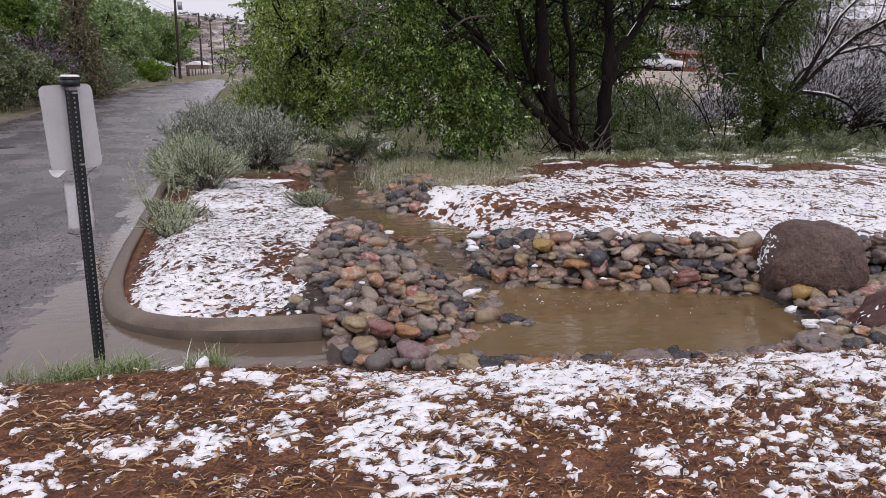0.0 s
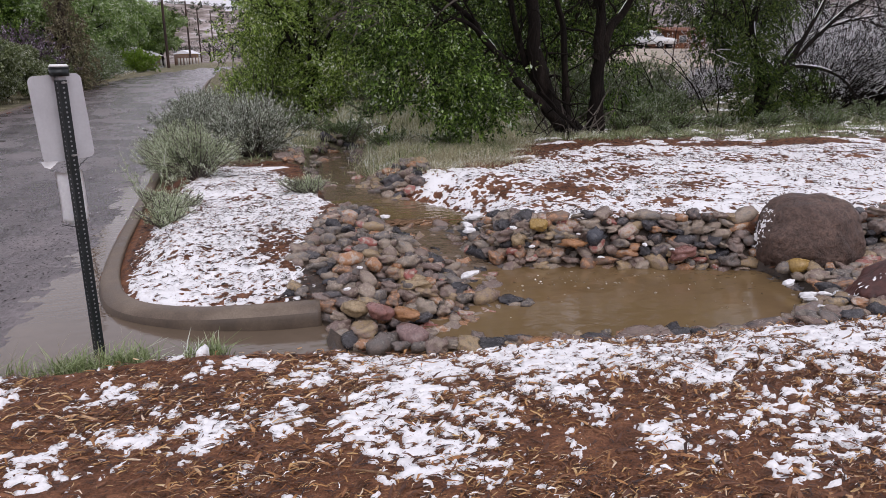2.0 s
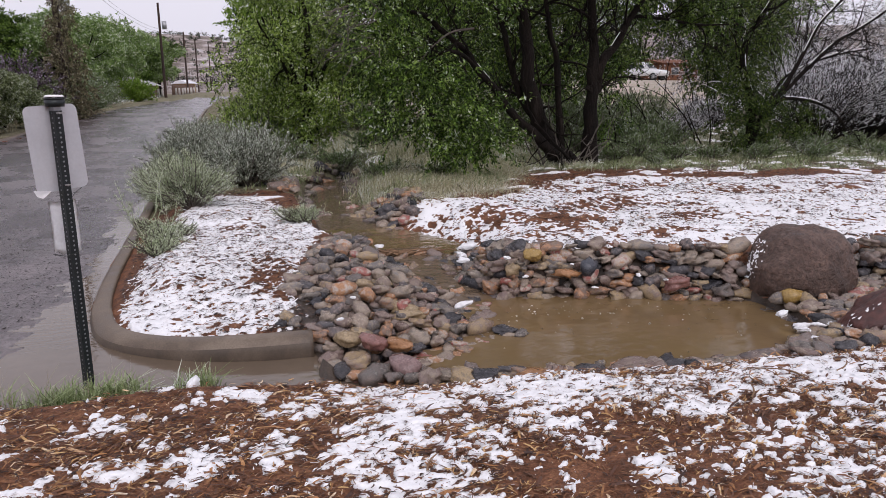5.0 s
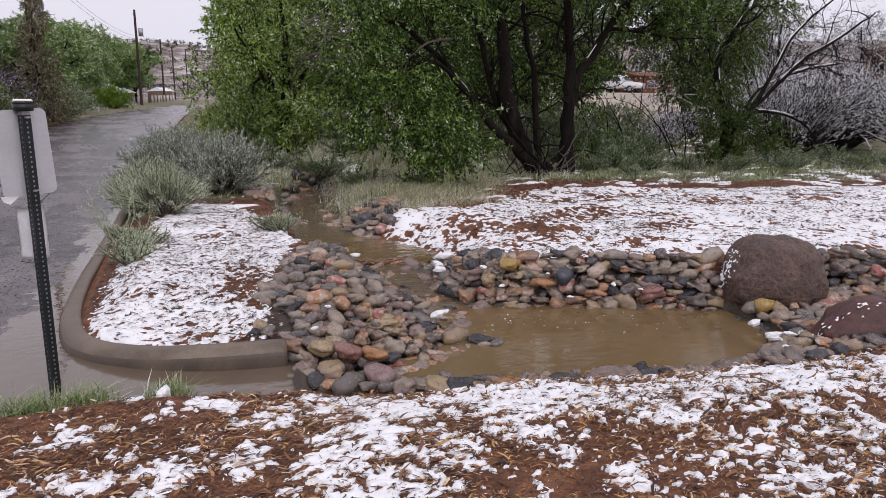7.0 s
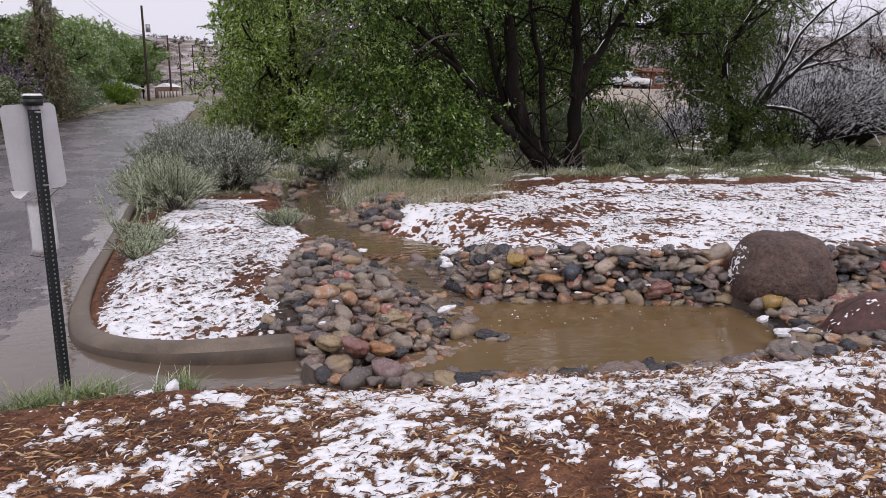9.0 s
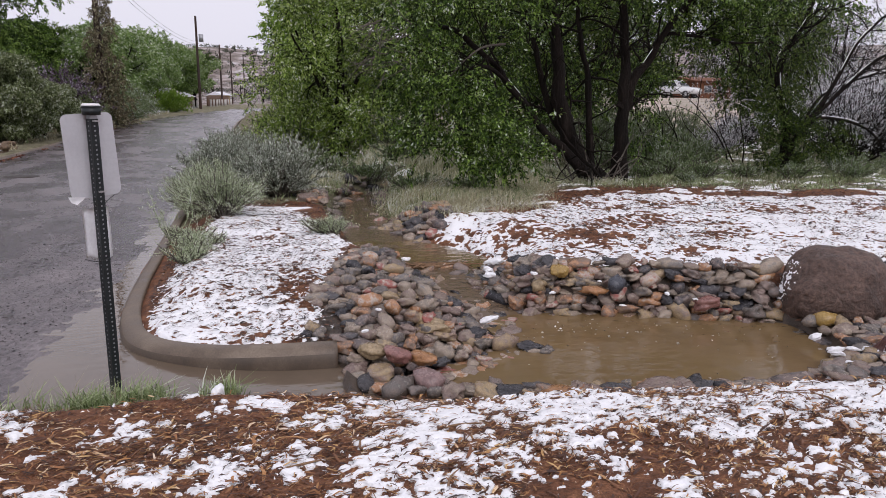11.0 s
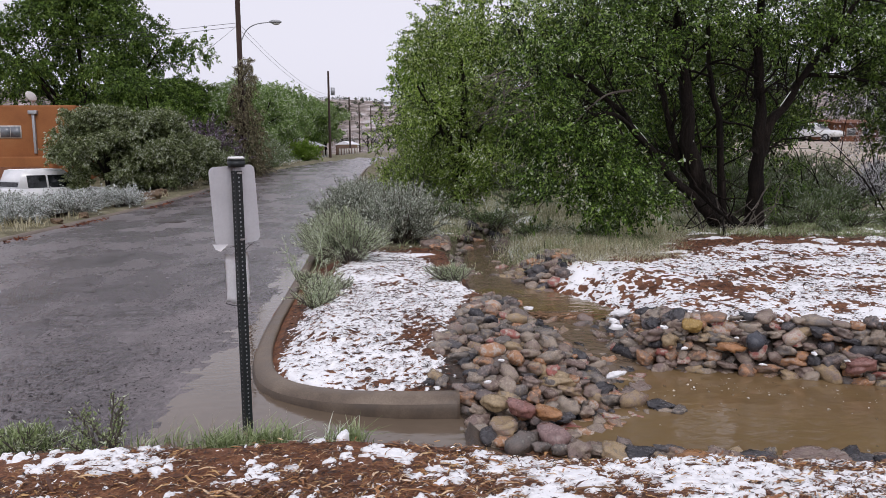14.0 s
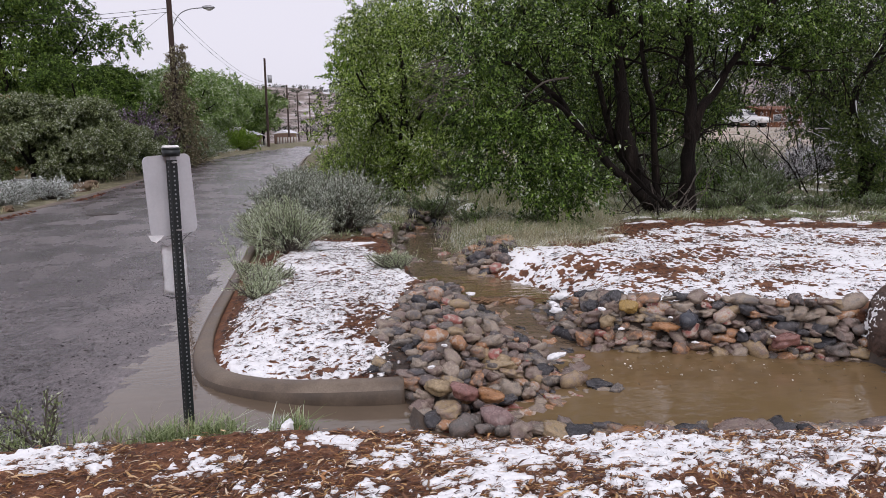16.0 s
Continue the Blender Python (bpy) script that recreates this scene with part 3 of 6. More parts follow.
def snow_cling(rock, name, test, lift=0.012):
    """A thin crust of snow where test(place, normal) lets it lie, as a part of the rock."""
    src = rock.data
    bm = bmesh.new()
    bm.from_mesh(src)
    bm.normal_update()
    gone = [v for v in bm.verts if test(v.co, v.normal) <= 0]
    for v in bm.verts:
        s = test(v.co, v.normal)
        v.co += v.normal * min(lift, max(0.0, s) * lift * 3) if s > 0 else Vector()
    bmesh.ops.delete(bm, geom=gone, context="VERTS")
    return tagged(part(name, bm, SNOW, rock, "thin crust of wet snow"), kind="stuff")


boulder = part("boulder", lump((0.455, 0.43, 0.425), 2.3, 0.1, -0.6, 6, 2.0), BOULDER)
boulder.matrix_basis = pose(4.62, 4.78, 0.11, 0, 3, 22)
tagged(boulder, "large rounded brown boulder dusted with snow among the cobbles", "boulder")
snow_cling(boulder, "snow_crust", lambda p, n: 0.3 + 0.3 * noise.noise(p * 13) + 0.8 * noise.noise(p * 58) - 8.0 * abs(-0.41 * p.x + 0.91 * p.y - 0.36 + 0.3 * p.z) if -0.91 * p.x - 0.41 * p.y > 0.02 and -0.06 < p.z < 0.27 else -1)
red = part("red_boulder", lump((0.52, 0.23, 0.235), 7.7, 0.16, -0.7, 6, 2.4), RED_BOULDER)
red.matrix_basis = pose(4.4, 3.52, 0.075, 4, -10, -8)
tagged(red, "long dark red boulder with snow along its edge", "boulder")
snow_cling(red, "snow_crust", lambda p, n: 0.08 - 1.2 * abs(math.atan2(p.z / 0.235, -p.y / 0.23) - 1.3) + 0.8 * noise.noise(p * 52) + 0.3 * noise.noise(p * 17) - 2.5 * max(0.0, p.x - 0.1) if p.z > 0.02 else -1)


# ---- cobbles ----
def ground_at(x, y):
    return float(ground_level(np.array([x]), np.array([y]))[0])


COBBLES = []
for k in range(18):
    g = random.Random(40 + k)
    bm = lump((1.0, g.uniform(0.62, 0.95), g.uniform(0.42, 0.7)), 3.0 + k * 1.37, g.uniform(0.4, 0.75), -1.0, 3 if k % 3 else 2, g.uniform(2.1, 4.2))
    for _ in range(g.randrange(3)):
        cut = Vector((g.uniform(-1, 1), g.uniform(-1, 1), g.uniform(-0.6, 0.8))).normalized()
        far_ = max(v.co.dot(cut) for v in bm.verts)
        for v in bm.verts:
            over = v.co.dot(cut) - far_ * 0.72
            if over > 0:
                v.co -= cut * over * 0.85
    m_ = mesh_of("cobble", bm)
    m_.materials.append(STONE)
    COBBLES.append(m_)


def cobble(parent, x, y, z, r, tilt=18, shape=None):
    g = random
    ob = new("cobble", shape or COBBLES[g.randrange(len(COBBLES))])
    ob.parent = parent
    ob.matrix_basis = pose(x, y, z, g.uniform(-tilt, tilt), g.uniform(-tilt, tilt), g.uniform(0, 360)) @ Matrix.Diagonal((r * g.uniform(0.95, 1.3), r, r * g.uniform(0.8, 1.1), 1))
    return ob


def scatter(parent, outline, gap, size, lift=0.3, count=400, tilt=18, seed=5, least=-9.0):
    """Lays stones over an outline, none nearer to another than the gap allows."""
    random.seed(seed)
    xs, ys = [p[0] for p in outline], [p[1] for p in outline]
    laid = []
    for _ in range(9000):
        x, y = random.uniform(min(xs), max(xs)), random.uniform(min(ys), max(ys))
        r = random.uniform(*size) * (1.35 if random.random() < 0.1 else 1)
        if not bool(inside(np.array([x]), np.array([y]), outline)[0]):
            continue
        if any((x - a) ** 2 + (y - b) ** 2 < (gap * (r + c)) ** 2 for a, b, c in laid):
            continue
        laid.append((x, y, r))
        if len(laid) >= count:
            break
    zs = ground_level(np.array([p[0] for p in laid]), np.array([p[1] for p in laid]))
    for (x, y, r), z in zip(laid, zs):
        cobble(parent, x, y, max(float(z), float(water_level(np.array(y))) + least) + r * lift, r, tilt)


# stacked wall behind the pond
wall = thing("cobble_wall", (0, 0, 0), "stacked wall of rounded river cobbles edging the pond", "stone wall", kind="structure")
random.seed(21)
WALL_FOOT = [(1.98, 6.15, 0), (2.06, 5.78, 0), (2.3, 5.5, 0), (2.9, 5.34, 0), (3.55, 5.05, 0), (4.15, 4.78, 0)]
WALL_END = [(5.02, 4.86, 0), (5.32, 4.72, 0), (5.7, 4.5, 0), (6.4, 4.25, 0), (7.2, 3.95, 0)]
for foot, rows_n, low in ((WALL_FOOT, 8, -0.13), (WALL_END, 6, -0.03)):
    pts = spline(foot, 24)
    for row in range(rows_n):
        carry, need = 0.0, random.uniform(0, 0.1)
        for a, b in zip(pts, pts[1:]):
            carry += (b - a).length
            if carry < need:
                continue
            r = random.choice((0.046, 0.054, 0.062, 0.068, 0.076, 0.088)) * random.uniform(0.9, 1.1) * (1.25 if row > 3 and random.random() < 0.18 else 1)
            carry, need = 0.0, r * 1.66
            t = (b - a).normalized()
            back = Vector((-t.y, t.x, 0))
            if back.y < 0:
                back = -back
            fade = min(1.0, max(0.45, (b.x - 1.75) / 0.7))
            if row > rows_n * fade:
                continue
            q = b + back * (0.02 + 0.042 * row + random.uniform(-0.024, 0.024))
            cobble(wall, q.x, q.y, low + 0.025 + 0.056 * row + random.uniform(-0.02, 0.02), r, 20)

scatter(wall, [(2.05, 5.75), (2.1, 6.2), (2.45, 6.25), (2.75, 5.85), (2.4, 5.65)], 0.8, (0.045, 0.075), 0.4, 60, 28, 23)

# slope of cobbles between the planted corner and the pond
BANK = [(0.55, 4.13), (0.57, 4.76), (0.3, 4.78), (0.36, 5.0), (0.47, 5.5), (0.74, 6.25), (1.0, 6.85), (1.3, 7.15), (1.66, 7.05), (1.74, 6.4), (1.86, 5.8), (1.92, 5.4), (1.84, 4.9), (1.93, 4.62), (1.42, 4.34), (1.05, 4.15), (0.8, 4.08)]
bank = thing("cobble_bank", (0, 0, 0), "sloping bed of loose mixed river cobbles beside the kerb", "stone bank", kind="structure")
scatter(bank, [p for p in BANK if p[1] < 5.5 and p[0] < 1.0] + [(0.55, 5.3), (2.0, 5.3)] + [p for p in BANK if p[1] < 5.3 and p[0] > 1.0] + [(0.8, 4.08)], 0.7, (0.042, 0.074), 0.2, 280, 16, 7, -0.035)
scatter(bank, [(0.62, 4.3), (0.6, 4.85), (0.95, 5.4), (1.5, 5.4), (1.7, 4.85), (1.3, 4.45)], 0.95, (0.05, 0.08), 0.95, 130, 22, 8, -0.02)
upper = thing("cobble_slope", (0, 0, 0), "upper slope of loose mixed river cobbles beside the run", "stone bank", kind="structure")
scatter(upper, [(0.43, 5.3), (0.47, 5.5), (0.74, 6.25), (1.0, 6.85), (1.3, 7.15), (1.62, 7.05), (1.66, 6.5), (1.78, 6.05), (1.98, 5.6), (2.02, 5.3)], 0.7, (0.042, 0.074), 0.2, 290, 16, 17, -0.035)
scatter(upper, [(0.6, 5.4), (0.95, 6.3), (1.2, 6.8), (1.5, 6.8), (1.55, 6.3), (1.75, 5.7), (1.75, 5.4)], 1.0, (0.048, 0.076), 0.9, 100, 22, 19, -0.02)

# row along the near edge of the pond
edge = thing("cobble_edge", (0, 0, 0), "row of flat river cobbles along the near pond edge", "stone edging", kind="structure")
random.seed(41)
pts = spline([(0.6, 4.12, 0), (0.8, 3.98, 0), (1.1, 3.87, 0), (1.5, 3.76, 0), (1.9, 3.64, 0), (2.3, 3.59, 0), (2.7, 3.55, 0), (3.1, 3.47, 0), (3.5, 3.42, 0), (3.75, 3.5, 0)], 20)
for row in range(3):
    carry, need = 0.0, 0.0
    for a, b in zip(pts, pts[1:]):
        carry += (b - a).length
        if carry < need:
            continue
        r = random.choice((0.05, 0.06, 0.072, 0.085, 0.105)) * random.uniform(0.9, 1.1) if row == 0 else random.uniform(0.04, 0.085)
        carry, need = 0.0, r * (1.55 if row < 2 else 2.6)
        cobble(edge, b.x + random.uniform(-0.02, 0.02), b.y + 0.085 * row + random.uniform(-0.02, 0.02), (-0.03, -0.065, -0.085)[row] + random.uniform(-0.015, 0.015), r, 10)

# flat stones at the end of the pond
patch = thing("cobble_patch", (0, 0, 0), "spread of flat river cobbles round the boulders", "stone bed", kind="structure")
scatter(patch, [(3.3, 3.22), (3.35, 3.5), (3.5, 3.72), (3.75, 4.0), (4.05, 4.3), (4.12, 4.55), (4.35, 4.36), (4.9, 4.34), (5.1, 4.7), (5.35, 4.65), (6.6, 4.15), (6.6, 3.85), (5.0, 3.6), (4.7, 3.3), (4.2, 3.22)], 0.76, (0.045, 0.08), 0.35, 260, 14, 9)
for x, y, z, r in ((4.2, 4.46, 0.02, 0.085), (1.92, 4.68, -0.09, 0.07), (2.02, 4.6, -0.1, 0.06), (1.75, 4.75, -0.07, 0.085), (0.74, 4.22, -0.02, 0.09), (0.98, 4.08, -0.02, 0.085), (0.58, 4.22, -0.05, 0.08), (0.6, 4.36, -0.03, 0.075), (0.68, 4.08, -0.06, 0.08)):
    cobble(patch, x, y, z, r, 8)

def dyed(name, colour):
    return surface(name, [(0.3, tuple(c * 0.7 for c in colour)), (0.7, colour)], 1.6, (0.12, 0.4), 0.2, 7, 0.02, grain=0.35)


# the stones whose colour stands out
TAN, ORANGE, ROSE, YELLOW, SLATE = dyed("tan_stone", (0.36, 0.27, 0.16)), dyed("orange_stone", (0.38, 0.19, 0.085)), dyed("rose_stone", (0.27, 0.13, 0.11)), dyed("yellow_stone", (0.4, 0.26, 0.08)), dyed("slate_stone", (0.06, 0.065, 0.08))
for x, y, z, r, m_, base in ((1.23, 4.89, 0.05, 0.105, TAN, bank), (0.86, 4.32, 0.07, 0.085, ROSE, bank), (1.02, 4.26, 0.05, 0.085, ORANGE, bank), (1.72, 3.62, -0.01, 0.12, ORANGE, edge), (4.26, 4.4, 0.04, 0.1, YELLOW, patch),
                             (3.6, 5.0, 0.05, 0.08, ROSE, wall), (2.36, 5.62, 0.12, 0.085, TAN, wall), (2.55, 5.62, 0.24, 0.08, YELLOW, wall), (2.75, 5.4, 0.1, 0.08, ORANGE, wall), (3.0, 5.42, 0.14, 0.1, SLATE, wall),
                             (1.0, 4.02, 0.0, 0.1, dyed("mauve_stone", (0.26, 0.17, 0.16)), edge), (0.72, 4.45, 0.06, 0.09, TAN, bank)):
    ob = cobble(base, x, y, z, r, 12)
    ob.material_slots[0].link = "OBJECT"
    ob.material_slots[0].material = m_

ob = cobble(patch, 4.85, 4.0, 0.06, 0.14, 6)
ob.material_slots[0].link = "OBJECT"
ob.material_slots[0].material = TAN
DABS = [lump((1.0, 0.75, 0.4), 5.1 + k, 0.45, -0.6, 4, 2.0) for k in range(3)]
DABS = [mesh_of("snow_dab", b) for b in DABS]
for m_ in DABS:
    m_.materials.append(SNOW)
random.seed(14)
for base, x, y, z, r in ((wall, 2.42, 5.46, 0.06, 0.05), (wall, 2.3, 5.6, 0.2, 0.07), (wall, 2.95, 5.22, -0.02, 0.045), (wall, 3.35, 5.2, 0.06, 0.05), (wall, 3.5, 5.02, 0.05, 0.04), (wall, 2.8, 5.36, 0.16, 0.045), (patch, 3.8, 4.02, 0.02, 0.1),
                         (patch, 3.66, 3.66, 0.03, 0.07), (patch, 3.75, 3.78, 0.01, 0.085), (patch, 3.86, 3.74, 0.02, 0.07), (patch, 3.95, 3.72, 0.02, 0.08), (patch, 3.62, 3.5, 0.02, 0.09), (bank, 1.28, 5.45, 0.06, 0.05), (bank, 1.7, 4.98, 0.02, 0.11), (bank, 1.1, 5.75, 0.1, 0.05),
                         (bank, 0.85, 4.95, 0.16, 0.04), (bank, 1.45, 5.7, 0.04, 0.06), (bank, 0.7, 4.6, 0.12, 0.045), (bank, 1.45, 6.9, 0.1, 0.09), (wall, 2.1, 6.25, 0.1, 0.13), (wall, 2.28, 6.6, 0.1, 0.14), (wall, 2.05, 6.05, 0.1, 0.1)):
    ob = new("snow_dab", DABS[random.randrange(3)])
    ob.parent = base
    ob.matrix_basis = pose(x, y, z + 0.03, random.uniform(-15, 15), random.uniform(-15, 15), random.uniform(0, 360)) @ Matrix.Diagonal((r * 0.6, r * 0.5, r * 0.6, 1))

# clusters along the stream
for name, outline, size, n, seed, lab in (
        ("cobble_cluster", [(1.8, 8.3), (1.85, 8.9), (1.6, 9.4), (1.95, 10.0), (2.6, 9.8), (2.5, 9.2), (2.2, 8.6)], (0.065, 0.11), 90, 3, "pile of grey river cobbles on the stream bank"),
        ("rock_cluster", [(0.35, 11.6), (0.6, 12.0), (1.0, 11.2), (1.0, 10.1), (0.8, 10.2), (0.6, 11.0)], (0.06, 0.11), 40, 4, "tumble of tan angular rocks beside the stream"),
        ("stream_stones", [(1.0, 9.2), (1.1, 10.6), (1.3, 12.2), (1.7, 13.4), (2.4, 13.4), (2.1, 12.0), (1.8, 10.6), (1.6, 9.4)], (0.06, 0.14), 150, 6, "wet stones lying in the stream bed"),
        ("run_stones", [(1.75, 5.2), (1.6, 6.3), (1.5, 6.9), (2.0, 7.0), (2.0, 6.3), (2.05, 5.8), (2.0, 5.3)], (0.045, 0.08), 24, 16, "wet stones where the stream drops to the pond"),
        ("spit_stones", [(1.95, 6.2), (2.0, 6.85), (2.45, 6.85), (2.5, 6.2), (2.2, 5.9)], (0.042, 0.078), 60, 18, "low spit of wet stones beside the run"),
        ("bank_stones", [(11.3, 9.3), (11.6, 9.9), (12.2, 9.8), (13.0, 9.3), (12.2, 9.1)], (0.05, 0.09), 18, 12, "heap of snowy stones at the edge of the bank")):
    c = thing(name, (0, 0, 0), lab, "stones", kind="structure")
    scatter(c, outline, 0.66, size, 0.4, n, 20, seed, -0.035 if name in ("run_stones", "spit_stones") else -9.0)

# ---- snow ----
NEAR_SNOW = [(-0.58, 3.44, 0.16, 0.13), (-0.03, 3.62, 0.21, 0.11), (0.15, 2.93, 0.14, 0.17), (0.70, 2.92, 0.26, 0.28), (0.71, 2.45, 0.25, 0.26),
             (1.05, 2.74, 0.15, 0.19), (1.63, 2.28, 0.10, 0.13), (2.40, 2.24, 0.34, 0.35), (2.00, 1.90, 0.13, 0.13), (2.89, 2.37, 0.16, 0.28),
             (-0.49, 2.94, 0.14, 0.11), (-0.18, 2.91, 0.12, 0.15), (-0.79, 2.79, 0.10, 0.14), (0.49, 2.76, 0.17, 0.13), (1.41, 2.86, 0.24, 0.22),
             (2.17, 2.68, 0.19, 0.20), (0.32, 3.37, 0.17, 0.14), (0.83, 3.34, 0.35, 0.18), (1.40, 3.19, 0.35, 0.18), (2.00, 3.07, 0.36, 0.19)]
NEAR_SNOW += [(2.58, 2.91, 0.39, 0.21), (3.25, 2.81, 0.31, 0.23), (1.48, 2.49, 0.10, 0.10), (-1.4, 3.62, 0.3, 0.16), (-1.25, 3.8, 0.25, 0.07)]


def near_cover(x, y):
    c = np.zeros(np.shape(x)) + 0.13
    for ax, ay, a, b in NEAR_SNOW:
        c = np.maximum(c, 0.68 - 0.36 * np.clip(((x - ax) / (a * 1.1)) ** 2 + ((y - ay) / (b * 1.1)) ** 2, 0, 3))
    c = np.maximum(c, (0.75 - 1.0 * np.abs(y - (3.48 - 0.17 * (x - 0.3)))) - 0.6 * smooth(0.75, 0.05, x + 0.5 * (fbm(x * 4, y * 4, 2) - 0.5)))
    c = c - 0.12 * smooth(2.7, 2.2, y)
    rim = np.minimum(np.minimum(x + 2.6, 4.4 - x) / 0.6, (y - 1.3) / 0.45) - 1.2 * fbm(x * 3, y * 3, 3)
    return c - 2 * smooth(3.75, 3.95, y + 0.16 * np.clip(x - 0.6, 0, 3.2)) - 1.5 * smooth(0.35, -0.35, rim)


ISLAND = [(-0.66, 5.0), (-0.7, 5.9), (-0.66, 7.4), (-0.45, 9.0), (-0.15, 10.1), (0.3, 9.9), (0.55, 9.0), (0.8, 7.9), (0.85, 7.2), (0.62, 6.3), (0.42, 5.3), (0.32, 4.76), (-0.3, 4.78)]


def island_cover(x, y):
    d = signed(x, y, ISLAND)
    return 0.76 - 1.1 * smooth(-0.02, 0.2, d) - 0.45 * np.exp(-(((x - 0.3) / 0.16) ** 2 + ((y - 5.7) / 0.55) ** 2)) - 0.35 * np.exp(-(((x + 0.05) / 0.14) ** 2 + ((y - 4.84) / 0.07) ** 2)) - 0.12 * np.exp(-(((x + 0.25) / 0.2) ** 2 + ((y - 4.85) / 0.12) ** 2)) \
        - 0.2 * np.exp(-(((x - 0.1) / 0.3) ** 2 + ((y - 7.6) / 0.4) ** 2))


FAR_BANK = [(1.72, 6.95), (2.3, 7.4), (2.02, 8.3), (2.15, 8.9), (2.75, 9.2), (3.3, 8.9), (3.8, 9.1), (4.6, 10.1), (5.6, 10.2), (6.8, 9.9), (8.3, 9.6), (10.0, 9.3), (13.0, 8.6), (13.0, 4.0), (7.3, 4.25), (6.3, 4.6), (5.4, 5.2), (4.3, 5.4), (3.6, 5.55), (2.9, 5.85), (2.2, 6.2)]


def far_cover(x, y):
    d = signed(x, y, FAR_BANK)
    c = 0.77 - 1.1 * smooth(-0.15, 0.15, d)
    for ax, ay, a, b in ((4.4, 9.7, 0.7, 0.7), (4.4, 8.0, 0.9, 0.5), (3.6, 7.2, 0.6, 0.4), (6.9, 8.4, 0.6, 0.5), (6.1, 5.3, 0.4, 0.2), (8.6, 8.2, 0.6, 0.4), (3.0, 6.6, 0.5, 0.22), (2.9, 7.9, 0.4, 0.4), (5.2, 7.0, 0.5, 0.25), (4.3, 6.2, 0.4, 0.2), (5.9, 9.3, 0.9, 0.3)):
        c = c - 0.42 * np.exp(-(((x - ax) / a) ** 2 + ((y - ay) / b) ** 2))
    return c


def scrub_cover(x, y):
    thick = 0.3 * np.exp(-(((x - 2.9) / 0.9) ** 2 + ((y - 14.2) / 0.5) ** 2)) + 0.3 * np.exp(-(((x - 2.9) / 0.35) ** 2 + ((y - 11.9) / 0.2) ** 2))
    return 0.24 + thick - 3 * smooth(0.35, 0.0, to_water(x, y)) - smooth(22, 28, y)




def snow_depth(x, y, cover, scale, fine, across, along):
    """How far the snow lies above (or, negative, is missing from) the ground, with no unit."""
    wx = x + 0.06 * (fbm(x * 9, y * 9, 2) - 0.5)
    wy = y + 0.06 * (fbm(x * 9 + 40, y * 9, 2) - 0.5)
    n = 0.2 * fbm(wx * scale, wy * scale * 1.25, 3) + 0.32 * fbm(wx * scale * 6.4 * across + 9, wy * scale * 5.6 * along, 3) + 0.48 * fbm(wx * fine * across + 3, wy * fine * along, 3)
    return cover(x, y) - ((n - 0.5) * 3.1 + 0.5)


def snow(name, x0, x1, y0, y1, step, kind_, thick, label):
    ax, ay = np.arange(x0, x1, step), np.arange(y0, y1, step)
    sx, sy = np.meshgrid(ax, ay, indexing="ij")
    t = np.clip(snow_depth(sx, sy, *kind_) * 0.35, -0.05, 1)
    h = np.where(t > 0, thick * (1 - np.exp(-t * 30)), -0.02) + 0.011 * (fbm(sx * 40, sy * 40, 2) - 0.5)
    z = ground_level(sx, sy) + h
    f = grid_faces(len(ax), len(ay))
    keep = (t > 0).ravel()[f].any(1)
    m = mesh_from(name, np.stack([sx, sy, z], -1).reshape(-1, 3), f[keep])
    m.materials.append(SNOW)
    tagged(new(name, m), label, "snow", kind="stuff")


NEAR_KIND = (near_cover, 3.4, 40, 0.72, 1.0)
ISLAND_KIND = (island_cover, 4.2, 36, 0.8, 0.85)
BANK_KIND = (far_cover, 2.6, 32, 0.9, 0.6)
snow("snow_near", -2.6, 4.4, 1.3, 4.05, 0.0095, NEAR_KIND, 0.017, "melting patches of wet snow on brown mulch")
snow("snow_island", -0.95, 1.05, 4.6, 10.4, 0.011, ISLAND_KIND, 0.011, "thin broken snow over mulch on the kerbed corner")
snow("snow_bank", 1.6, 13.0, 4.0, 11.2, 0.018, BANK_KIND, 0.009, "broken wet snow over the mulched bank")
snow("snow_scrub", -0.6, 16.0, 9.2, 24.0, 0.08, (scrub_cover, 0.9, 4, 0.72, 1.0), 0.025, "scattered snow among scrub under the trees")

# ---- mulch chips ----
CHIP = surface("wood_chip", [(0.0, (0.03, 0.012, 0.008)), (0.3, (0.1, 0.038, 0.018)), (0.6, (0.2, 0.085, 0.038)), (0.8, (0.38, 0.18, 0.06)), (0.93, (0.56, 0.36, 0.15)), (1.0, (0.7, 0.58, 0.45))],
               30, (0.4, 0.75), 0.3, 120, 0.003, by="island", grain=0.25)
STRIP = surface("bark_strip", [(0.0, (0.035, 0.014, 0.009)), (0.3, (0.12, 0.045, 0.02)), (0.6, (0.3, 0.13, 0.05)), (0.85, (0.44, 0.21, 0.075)), (1.0, (0.62, 0.44, 0.26))], 30, (0.35, 0.7), 0.3, 120, 0.003, by="island", grain=0.3)
DARK_CHIP = surface("dark_wood_chip", [(0.0, (0.016, 0.008, 0.007)), (0.5, (0.055, 0.024, 0.015)), (0.82, (0.14, 0.058, 0.028)), (1.0, (0.34, 0.17, 0.07))], 30, (0.4, 0.75), 0.3, 120, 0.003, by="island", grain=0.25)


